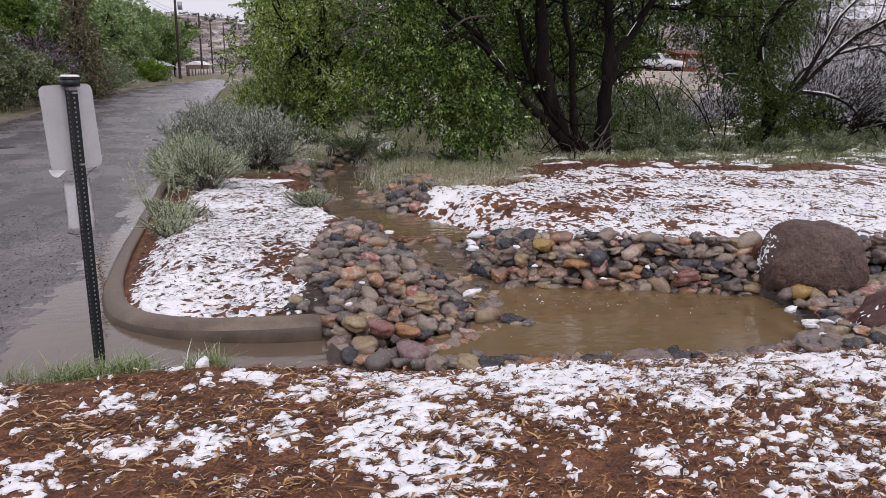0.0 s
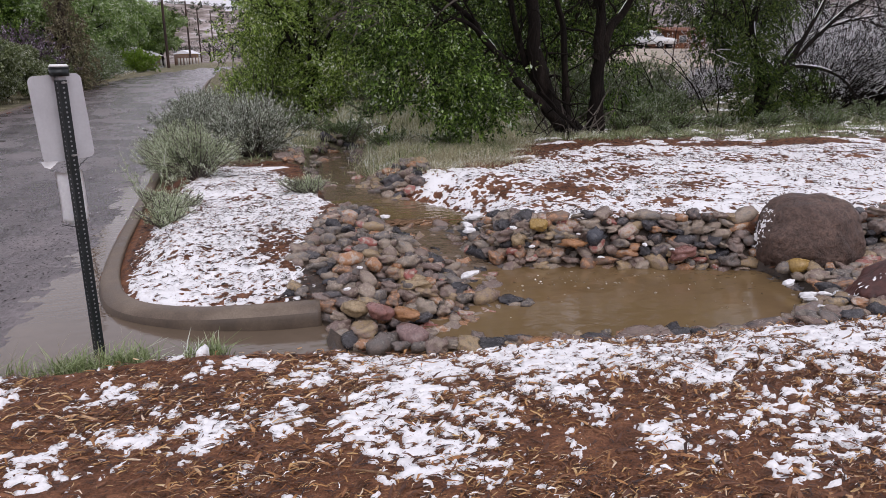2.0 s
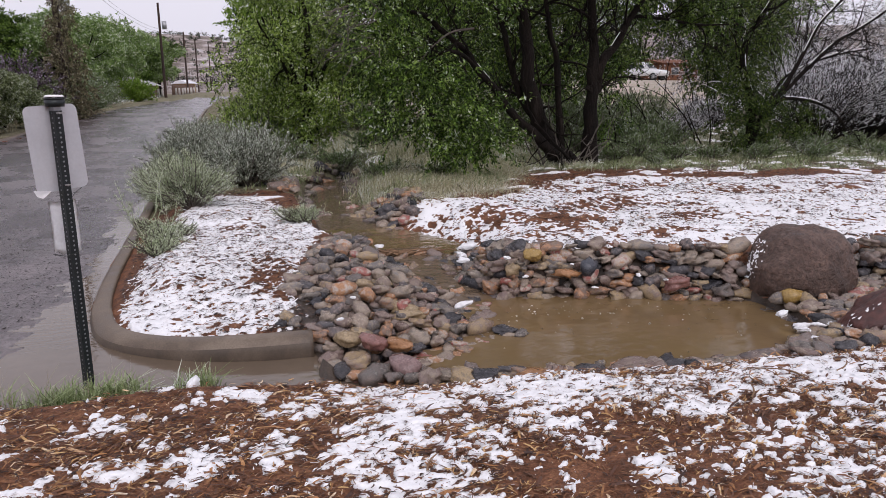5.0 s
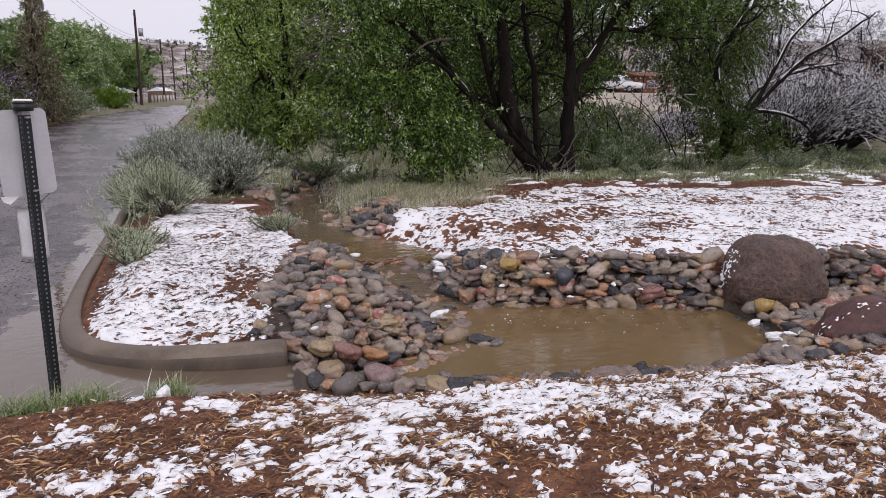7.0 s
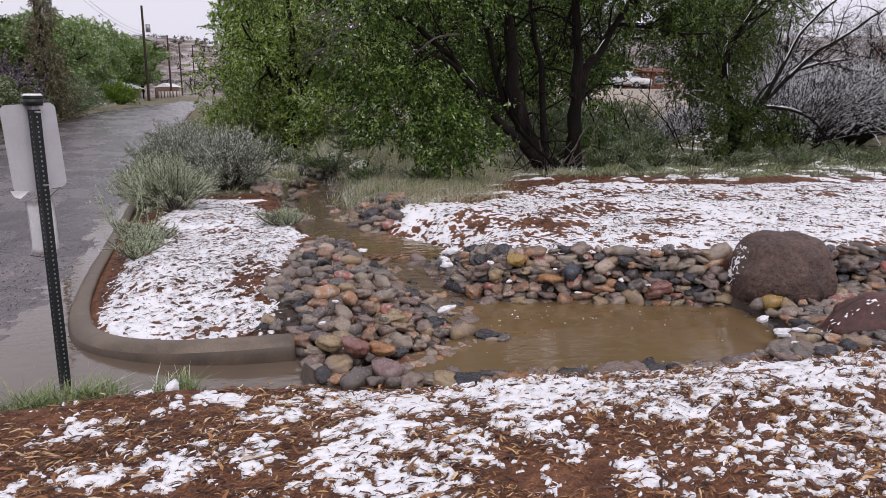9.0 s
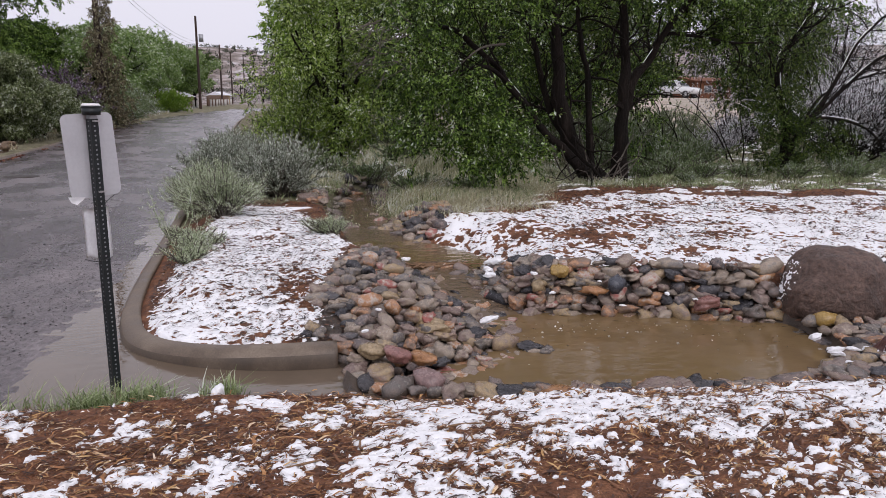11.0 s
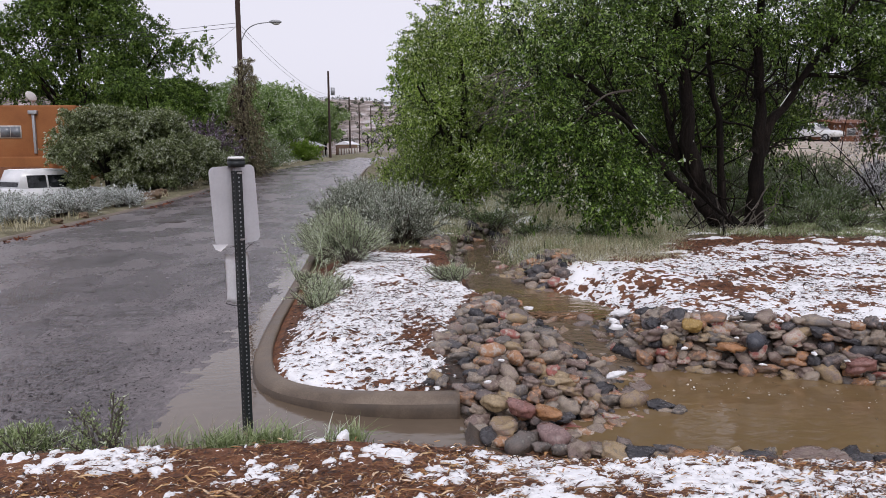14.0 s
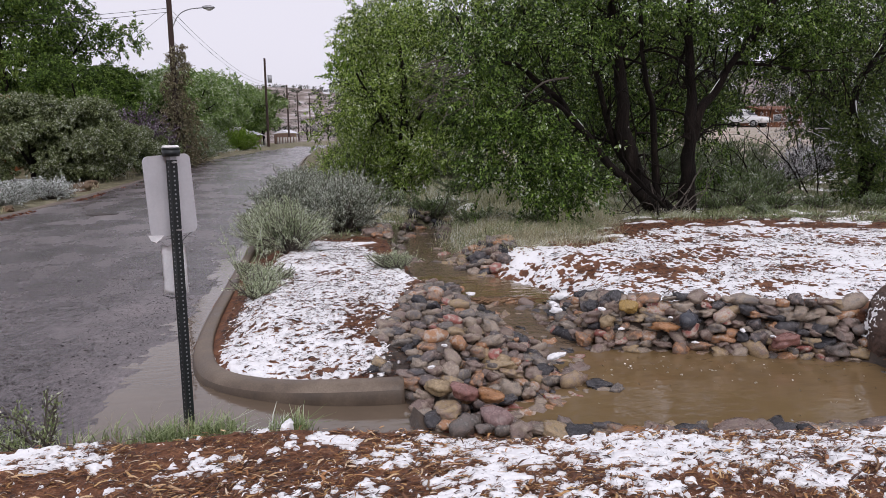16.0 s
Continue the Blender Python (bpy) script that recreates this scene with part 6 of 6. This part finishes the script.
for x, y, a, s in ((-12.0, 86, 200, 1.3), (-9.0, 99, 30, 1.2), (-13.5, 79, 110, 1.2)):
    copy_thing(mid, pose(*on_ground(x, y), 0, 0, a) @ Matrix.Scale(s, 4))
dark = street_tree("dark_tree", on_ground(-10.5, 92), "dark green tree across the street", 3.6, 3.6, 2.2, 8.0, CANOPY, 0.2, 83, 34, 40, 18, "trees across the street", 0.2)
copy_thing(dark, pose(*on_ground(-13.5, 44), 0, 0, 50) @ Matrix.Scale(0.72, 4))
copy_thing(dark, pose(*on_ground(-8.4, 114), 0, 0, 160))

# ---- poles and wires ----
POLE = surface("creosote_pole", [(0.3, (0.022, 0.012, 0.01)), (0.6, (0.055, 0.03, 0.022)), (0.75, (0.1, 0.058, 0.04))], 3, (0.7, 0.9), 0.5, 30, 0.01, stretch=(1, 1, 0.1))
LENS = surface("lamp_lens", [(0.3, (0.5, 0.5, 0.48)), (0.7, (0.62, 0.62, 0.6))], 6, (0.2, 0.4), 0.0)
pole_spots = [(-7.6, 41.5, 12.5), (-6.1, 90.0, 10.4), (-5.2, 128.0, 9.8), (-4.55, 165.0, 10.8), (-2.3, 195.0, 11.7)]
tops = []
for k, (x, y, h) in enumerate(pole_spots):
    z = ground_at(x, y)
    p = thing("utility_pole", (x, y, z), "tall brown wooden utility pole with a street lamp" if k == 0 else "tall brown wooden utility pole", "utility pole", "poles along the street")
    t = Tubes(10)
    t.add([(0, 0, -0.3), (0, 0, h * 0.5), (0, 0, h)], 0.17, 0.12)
    part("mast", t.mesh("mast"), POLE, p)
    if k == 0:
        t = Tubes(8)
        t.add(spline([(0.1, 0, 7.3), (0.45, -0.1, 7.9), (1.0, -0.3, 8.18), (1.85, -0.5, 8.27)], 6), 0.03, 0.028)
        arm = part("lamp_arm", t.mesh("lamp_arm"), METAL, p)
        bm = bmesh.new()
        bmesh.ops.create_uvsphere(bm, u_segments=16, v_segments=8, radius=1.0, matrix=Matrix.Diagonal((0.34, 0.16, 0.11, 1)))
        head = part("lamp_head", bm, METAL, arm, "grey cobra-head street lamp")
        head.location = (2.08, -0.55, 8.27)
        bm = bmesh.new()
        bmesh.ops.create_uvsphere(bm, u_segments=14, v_segments=8, radius=1.0, matrix=Matrix.Diagonal((0.2, 0.12, 0.1, 1)))
        lens_ = part("lens", bm, LENS, arm, "pale lamp lens")
        lens_.location = (2.11, -0.55, 8.2)
    if k == 1:
        bm = bmesh.new()
        bmesh.ops.create_cone(bm, cap_ends=True, segments=16, radius1=0.25, radius2=0.25, depth=0.85)
        tr = part("transformer", bm, METAL, p, "grey can transformer")
        tr.location = (0.5, 0, h - 2.4)
    tops.append(Vector((x, y, z + h)))
vine = thing("vine_growth", (-7.5, 41.3, ground_at(-7.5, 41.3)), "dead brown vine climbing the wooden pole", "vine")
tubes, gv_ = Tubes(4), np.random.default_rng(77)
for k in range(7):
    tubes.add([(0.2 * math.cos(k + s_ * 0.5), 0.2 + 0.2 * math.sin(k + s_ * 0.5), s_ * 0.42) for s_ in range(16)], 0.03, 0.012)
vp, vw = foliage(gv_, tubes, [(gv_.normal(0.08, 0.14), 0.1, z, 1.45 - 0.19 * z, 0.8, 0.45, int(120 - 13 * z)) for z in np.arange(0.3, 6.3, 0.45)], 16, twig=0.35, sag=0.3)
tagged(part("stem_mass", tubes.mesh("stem_mass"), TWIG, vine), kind="stuff")
tagged(part("foliage", leaf_mesh("foliage", vp, vw, 0.11, 0.5, 0.5, 0.9, 5), VINE, vine), kind="stuff")
cable = Tubes(4)


def hang(a, b, sag, r=0.012):
    a, b = Vector(a), Vector(b)
    cable.add([a.lerp(b, s / 14) - Vector((0, 0, sag * 4 * (s / 14) * (1 - s / 14))) for s in range(15)], r, r, 4)


for drop in (4.2, 4.5):
    for a, b in zip(tops, tops[1:]):
        hang(a - Vector((0, 0, drop)), b - Vector((0, 0, drop - 1.4)), 0.8)
hang(tops[0] - Vector((0, 0, 4.2)), (-40, 34, 5.6), 0.5)
hang(tops[0] - Vector((0, 0, 4.4)), (-40, 30, 4.4), 0.5)
hang(tops[0] - Vector((0, 0, 4.3)), (-24, 60, 3.0), 0.4)
tagged(part("overhead_wires", cable.mesh("overhead_wires"), WIRE), "thin black overhead wires between the poles", "wires", kind="structure")

# ---- on the road ----
IRON = surface("rusty_iron", [(0.3, (0.03, 0.024, 0.02)), (0.7, (0.07, 0.055, 0.045))], 8, (0.4, 0.6), 0.3, 50, 0.004, metal=0.4)
bm = bmesh.new()
bmesh.ops.create_cone(bm, cap_ends=True, segments=32, radius1=0.36, radius2=0.35, depth=0.03)
mh = part("manhole_cover", bm, IRON)
mh.location = (-5.02, 17.7, float(road_level(np.array(-5.02), np.array(17.7))) + 0.004)
tagged(mh, "dark round iron manhole cover set in the street", "manhole cover")
GRIT = surface("road_grit", [(0.0, (0.01, 0.009, 0.009)), (0.7, (0.032, 0.027, 0.026)), (1.0, (0.09, 0.08, 0.075))], 30, (0.4, 0.8), 0.0, by="island", spec=0.3)
gn = 62000
gxr, gyr = g1.uniform(-6.9, -1.0, gn), 4.0 + g1.exponential(4.5, gn)
ok = (fbm(gxr * 1.3, gyr * 0.6, 4) + g1.random(gn) * 0.25 > 0.52) & (gxr < -1.45 + 0.25 * smooth(5.2, 6.5, gyr) - 0.25 * g1.random(gn)) & (gyr < 26)
gxr, gyr = gxr[ok], gyr[ok]
gp = np.stack([gxr, gyr, road_level(gxr, gyr) + 0.002], -1)
size_ = g1.gamma(1.0, 0.0022, len(gp))[:, None] + 0.0018
corner = np.array([(1, 0.2, 0), (-0.3, 0.9, 0), (-0.9, -0.4, 0), (0.2, -0.9, 0), (0.1, 0.1, 0.55)])
gv = (gp[:, None] + corner[None] * size_[:, None] * g1.uniform(0.6, 1.3, (len(gp), 5, 1))).reshape(-1, 3)
gf = np.concatenate([np.arange(len(gp))[:, None] * 5 + np.array([q]) for q in ((0, 1, 4), (1, 2, 4), (2, 3, 4), (3, 0, 4))], 0)
gm = mesh_from("road_grit", gv, gf, True)
gm.materials.append(GRIT)
tagged(new("road_grit", gm), "dark washed-up grit and bark bits on the street", "grit", kind="stuff")

# tan rocks and reddish litter along the far kerb
ROCK = surface("tan_rock", [(0.3, (0.1, 0.065, 0.04)), (0.6, (0.19, 0.13, 0.08)), (0.75, (0.28, 0.21, 0.14))], 3, (0.7, 0.9), 0.6, 12, 0.03, grain=0.4)
for k, (x, y, r) in enumerate(((-7.95, 24.2, 0.24), (-7.85, 25.6, 0.3), (-8.0, 27.2, 0.28), (-7.55, 19.0, 0.14), (-7.5, 17.4, 0.12))):
    c = part("kerb_rock", lump((r * 1.4, r * 0.8, r * 0.6), 4.4 + k * 1.9, 0.5, -0.6, 4, 3.4), ROCK)
    c.matrix_basis = pose(x, y, ground_at(x, y) + r * 0.22, 0, 0, 80 + 13 * k)
    tagged(c, "rough tan rock set behind the far kerb", "rock", "rocks along the far kerb")
LITTER = surface("red_leaf_litter", [(0.0, (0.06, 0.02, 0.012)), (0.6, (0.16, 0.055, 0.03)), (1.0, (0.28, 0.13, 0.06))], 30, (0.6, 0.9), 0.0, by="island", spec=0.2)
lx, ly = -7.02 + np.abs(g1.normal(0, 0.1, 2600)), g1.uniform(13, 40, 2600)
ok = fbm(lx * 2, ly * 0.7, 3) > 0.47
lp = np.stack([lx[ok], ly[ok], road_level(lx[ok], ly[ok]) + 0.012], -1)
m = leaf_mesh("kerb_litter", lp[::2], np.stack([g1.normal(0, 1, len(lp[::2])), g1.normal(0, 1, len(lp[::2])), np.zeros(len(lp[::2]))], -1), 0.07, 0.6, 0.0, 0.12, 8)
m.materials.append(LITTER)
tagged(new("kerb_litter", m), "reddish leaf litter washed along the far kerb", "litter", kind="stuff")

# ---- houses ----
ADOBE = surface("orange_stucco", [(0.3, (0.21, 0.08, 0.032)), (0.55, (0.285, 0.115, 0.045)), (0.75, (0.34, 0.15, 0.065))], 0.5, (0.8, 0.95), 0.3, 20, 0.01, grain=0.15, spec=0.2)
DARKWOOD = surface("stained_fence", [(0.3, (0.12, 0.045, 0.022)), (0.7, (0.2, 0.08, 0.035))], 3, (0.7, 0.9), 0.3, 20, 0.01, stretch=(1, 1, 0.2))
GLASS = surface("window_glass", [(0.3, (0.1, 0.11, 0.13)), (0.7, (0.2, 0.22, 0.24))], 1.5, (0.05, 0.12), 0.0, spec=0.8)
FRAME = surface("pale_frame", [(0.3, (0.45, 0.42, 0.4)), (0.7, (0.6, 0.57, 0.54))], 6, (0.4, 0.6), 0.1)
WHITE = surface("snowy_metal_roof", [(0.3, (0.66, 0.67, 0.7)), (0.7, (0.8, 0.81, 0.84))], 2, (0.4, 0.6), 0.1, 20)
YELLOW = surface("ochre_wall", [(0.3, (0.24, 0.16, 0.06)), (0.7, (0.33, 0.23, 0.1))], 1, (0.8, 0.95), 0.2, 20)
BROWN = surface("brown_wall", [(0.3, (0.1, 0.055, 0.035)), (0.7, (0.17, 0.1, 0.065))], 1, (0.8, 0.95), 0.2, 20)


def adobe_house():
    t = thing("adobe_house", (-24.0, 45.5, -1.1), "flat-roofed orange adobe house with a parapet", "house", turn=0)
    wall_ = part("wall", boxes((-9.0, 7.3, -3.5, 5.0, 0.0, 5.55), bevel=0.12), ADOBE, t)
    part("annex", boxes((-9.0, 6.2, -4.3, -3.5, 0.0, 2.75), bevel=0.1), ADOBE, t, "low orange yard wall")
    part("yard_gate", boxes((-1.5, 5.6, -4.38, -4.3, 0.0, 2.2)), DARKWOOD, t, "dark brown wooden gate")
    w = part("window", boxes((3.2, 4.35, -3.53, -3.4, 3.75, 4.45)), FRAME, t, "small pale sliding window")
    part("pane", boxes((3.26, 3.76, -3.545, -3.531, 3.81, 4.39)), GLASS, w)
    part("pane", boxes((3.79, 4.29, -3.545, -3.531, 3.81, 4.39)), GLASS, w)
    part("downspout", boxes((5.0, 5.14, -3.66, -3.5, 2.9, 5.1), (4.85, 5.3, -3.75, -3.5, 5.05, 5.25), bevel=0.02), METAL, t, "grey metal downspout with a collector box")
    bm = bmesh.new()
    bmesh.ops.create_cone(bm, cap_ends=True, segments=18, radius1=0.33, radius2=0.28, depth=0.06, matrix=Matrix.Rotation(radians(60), 4, "Z") @ Matrix.Rotation(radians(65), 4, "X"))
    box(bm, -0.04, 0.04, 0.0, 0.08, -0.7, 0.0)
    d = part("satellite_dish", bm, FRAME, t, "pale round satellite dish")
    d.location = (4.6, -2.6, 6.1)


adobe_house()


def far_house(name, at, label, w, d, h, roof_h, wall_mat, turn, roof_mat=None):
    t = thing(name, at, label, "house", turn=turn)
    part("wall", boxes((-w / 2, w / 2, -d / 2, d / 2, -0.5, h)), wall_mat, t, flat=True)
    bm = bmesh.new()
    o = 0.5
    v = [bm.verts.new(q) for q in ((-w / 2 - o, -d / 2 - o, h), (w / 2 + o, -d / 2 - o, h), (w / 2 + o, d / 2 + o, h), (-w / 2 - o, d / 2 + o, h), (-w / 2 - o, 0, h + roof_h), (w / 2 + o, 0, h + roof_h))]
    for f in ((0, 1, 5, 4), (2, 3, 4, 5), (0, 4, 3), (1, 2, 5), (3, 2, 1, 0)):
        bm.faces.new([v[i] for i in f])
    part("roof", bm, roof_mat or WHITE, t, "" if roof_mat else "pale snow-covered roof", flat=True)
    win = part("window", boxes((-w * 0.25, -w * 0.05, -d / 2 - 0.06, -d / 2 + 0.02, h * 0.35, h * 0.75)), FRAME, t)
    part("pane", boxes((-w * 0.24, -w * 0.06, -d / 2 - 0.08, -d / 2 - 0.061, h * 0.38, h * 0.72)), GLASS, win)
    win = part("window", boxes((w * 0.1, w * 0.3, -d / 2 - 0.06, -d / 2 + 0.02, h * 0.35, h * 0.75)), FRAME, t)
    part("pane", boxes((w * 0.11, w * 0.29, -d / 2 - 0.08, -d / 2 - 0.061, h * 0.38, h * 0.72)), GLASS, win)


far_house("white_roofed_house", on_ground(-9.5, 91.5), "low brown house with a snowy white roof", 4.5, 3.6, 1.5, 1.0, BROWN, 80)
far_house("ochre_house", on_ground(-6.6, 150), "small ochre-walled house with a pale roof", 2.4, 3.0, 1.7, 0.7, YELLOW, 60)
far_house("shed", on_ground(44.6, 66.5), "dark red-brown wooden shed behind the field", 5, 3, 1.8, 0.4, DARKWOOD, 10, DARKWOOD)
far_house("brick_house", on_ground(61, 48), "low orange-red house behind bare brush", 9, 7, 3.9, 0.4, ADOBE, 15, BROWN)
fence = thing("board_fence", on_ground(-8.6, 104), "dark weathered board fence by the far pavement", "fence")
for k in range(16):
    b = part("board", boxes((-0.07, 0.07, k * 0.62, k * 0.62 + 0.56, -0.2, 1.5 + 0.05 * (k % 3))), BROWN, fence)
for k in range(3):
    b = part("post", boxes((0.7 + 0.45 * k, 0.95 + 0.45 * k, -2.2, -1.95, -0.2, 1.0)), FRAME, fence)
for x, y, a in ((-6.9, 116, -5), (-6.2, 127, -4), (-5.6, 138, -4)):
    copy_thing(fence, pose(*on_ground(x, y), 0, 0, a))

# ---- parked vehicles ----
CARPAINT = surface("white_car_paint", [(0.3, (0.7, 0.71, 0.73)), (0.7, (0.78, 0.79, 0.8))], 2, (0.15, 0.25), 0.0, 30, grain=0.03, coat=0.6)
TYRE = surface("tyre_rubber", [(0.3, (0.012, 0.012, 0.012)), (0.7, (0.025, 0.025, 0.025))], 20, (0.7, 0.9), 0.2)
CARGLASS = surface("dark_car_glass", [(0.3, (0.012, 0.015, 0.018)), (0.7, (0.03, 0.035, 0.04))], 3, (0.03, 0.08), 0.0, spec=0.8)
RED_LENS = surface("red_tail_lamp", [(0.3, (0.3, 0.02, 0.015)), (0.7, (0.4, 0.03, 0.02))], 6, (0.1, 0.2), 0.0)


def outline_solid(profile, half, tuck=0.0, z_tuck=1.0):
    """A body from its side outline, drawn in towards the roof."""
    bm = bmesh.new()
    rings = []
    for s in (-1, -0.86, 0.86, 1):
        k = 1.0 if abs(s) < 1 else 0.94
        ring = []
        for x, z in profile:
            pull = tuck * max(0.0, z - z_tuck)
            ring.append(bm.verts.new((x * (0.985 if abs(s) == 1 else 1), s * (half - pull), z if abs(s) < 1 else z * k + (1 - k) * 0.75)))
        rings.append(ring)
    n = len(profile)
    for a, b in zip(rings, rings[1:]):
        for i in range(n):
            bm.faces.new((a[i], a[(i + 1) % n], b[(i + 1) % n], b[i]))
    bm.faces.new(rings[0][::-1])
    bm.faces.new(rings[-1])
    bmesh.ops.recalc_face_normals(bm, faces=bm.faces)
    return bm


def vehicle(name, at, label, turn, pickup):
    t = thing(name, at, label, "car", turn=turn)
    if pickup:
        low_, cab = [(-2.8, 0.5), (2.75, 0.5), (2.85, 0.8), (2.7, 1.05), (1.2, 1.15), (-2.8, 1.15)], [(1.3, 1.12), (0.65, 1.8), (-0.9, 1.82), (-1.15, 1.12)]
        panes = ((0.58, -0.05), (-0.12, -0.8))
    else:
        low_, cab = [(-2.3, 0.45), (2.3, 0.45), (2.35, 0.8), (2.1, 1.0), (1.1, 1.08), (-2.25, 1.08), (-2.35, 0.8)], [(1.15, 1.05), (0.45, 1.66), (-1.75, 1.7), (-2.2, 1.05)]
        panes = ((0.35, -0.5), (-0.58, -1.5))
    body = part("body", outline_solid(low_, 0.92), CARPAINT, t)
    top = part("cab", outline_solid(cab, 0.88, 0.2, 1.1), CARPAINT, t)
    z0, z1 = 1.16, 1.62 if pickup else 1.54
    for s in (-1, 1):
        for a, b in panes:
            bm = bmesh.new()
            y0, y1 = s * (0.88 - 0.2 * (z0 - 1.1) + 0.006), s * (0.88 - 0.2 * (z1 - 1.1) + 0.006)
            slope = 0.3 if a > 0.3 else 0.0
            bm.faces.new([bm.verts.new(q) for q in ((a + slope, y0, z0), (b, y0, z0), (b, y1, z1), (a, y1, z1))])
            bmesh.ops.solidify(bm, geom=bm.faces[:], thickness=0.012)
            part("side_window", bm, CARGLASS, top, flat=True)
    for x0, x1, nm in ((cab[0][0] + 0.01, cab[1][0] + 0.01, "windscreen"), (cab[3][0] - 0.01, cab[2][0] - 0.01, "rear_window")):
        bm = bmesh.new()
        q = [(x0 * 0.88 + x1 * 0.12, -0.76, 1.2), (x0 * 0.88 + x1 * 0.12, 0.76, 1.2), (x0 * 0.15 + x1 * 0.85, 0.66, z1 + 0.03), (x0 * 0.15 + x1 * 0.85, -0.66, z1 + 0.03)]
        bm.faces.new([bm.verts.new(v) for v in q])
        bmesh.ops.solidify(bm, geom=bm.faces[:], thickness=0.02)
        part(nm, bm, CARGLASS, top, flat=True)
    for x in (-1.6, 1.6):
        for s in (-1, 1):
            bm = bmesh.new()
            bmesh.ops.create_cone(bm, cap_ends=True, segments=20, radius1=0.36, radius2=0.36, depth=0.24, matrix=Matrix.Translation((x, s * 0.82, 0.36)) @ Matrix.Rotation(math.pi / 2, 4, "X"))
            wheel = part("wheel", bm, TYRE, t)
            bm = bmesh.new()
            bmesh.ops.create_cone(bm, cap_ends=True, segments=16, radius1=0.22, radius2=0.2, depth=0.26, matrix=Matrix.Translation((x, s * 0.83, 0.36)) @ Matrix.Rotation(math.pi / 2, 4, "X"))
            part("rim", bm, METAL, wheel)
    back = -2.82 if pickup else -2.34
    for s in (-1, 1):
        part("tail_lamp", boxes((back - 0.02, back + 0.05, s * 0.78 - 0.08, s * 0.78 + 0.08, 0.78, 1.02), bevel=0.01), RED_LENS, t)
        part("headlight", boxes((2.28 if not pickup else 2.74, 2.36 if not pickup else 2.86, s * 0.7 - 0.14, s * 0.7 + 0.14, 0.72, 0.88), bevel=0.01), LENS, t)
    bm = boxes((cab[2][0] + 0.1, cab[1][0] - 0.05, -0.62, 0.62, cab[2][1] - 0.03, cab[2][1] + 0.02), bevel=0.015)
    part("roof_snow", bm, SNOW, top, "thin wet snow on the roof")


vehicle("pickup_truck", on_ground(-12.9, 28.6, -0.08), "white crew-cab pickup parked in the lot across the street", 50, True)
vehicle("sport_utility_car", on_ground(-16.4, 30.0), "white sport utility car parked beside the pickup", 60, False)
vehicle("white_car", on_ground(39.6, 63.5), "white car parked at the top of the field", -62, False)
vehicle("grey_van", on_ground(-11.0, 76.0), "pale car parked behind the roadside bushes", 80, False)

# ---- hill scrub ----
g3 = np.random.default_rng(101)
HILL = leafy("juniper", [(0.0, (0.02, 0.03, 0.016)), (0.6, (0.05, 0.065, 0.035)), (1.0, (0.2, 0.2, 0.18))], 0.8, 0.0)
n = 2400
hx, hy = g3.uniform(-260, 300, n), g3.uniform(300, 640, n)
hz = ground_level(hx, hy)
pts = np.repeat(np.stack([hx, hy, hz + 0.6], -1), 30, 0)
pts = pts + g3.normal(0, 1, pts.shape) * np.repeat(np.stack([s := g3.uniform(0.4, 1.2, n), s, s * 0.6], -1), 30, 0)
m = leaf_mesh("hill_junipers", pts, g3.normal(0, 1, pts.shape), 0.75, 0.8, 0.0, 1.0, 3)
m.materials.append(HILL)
tagged(new("hill_junipers", m), "dark junipers dotted over the snowy hill", "trees", kind="stuff")
random.seed(0)
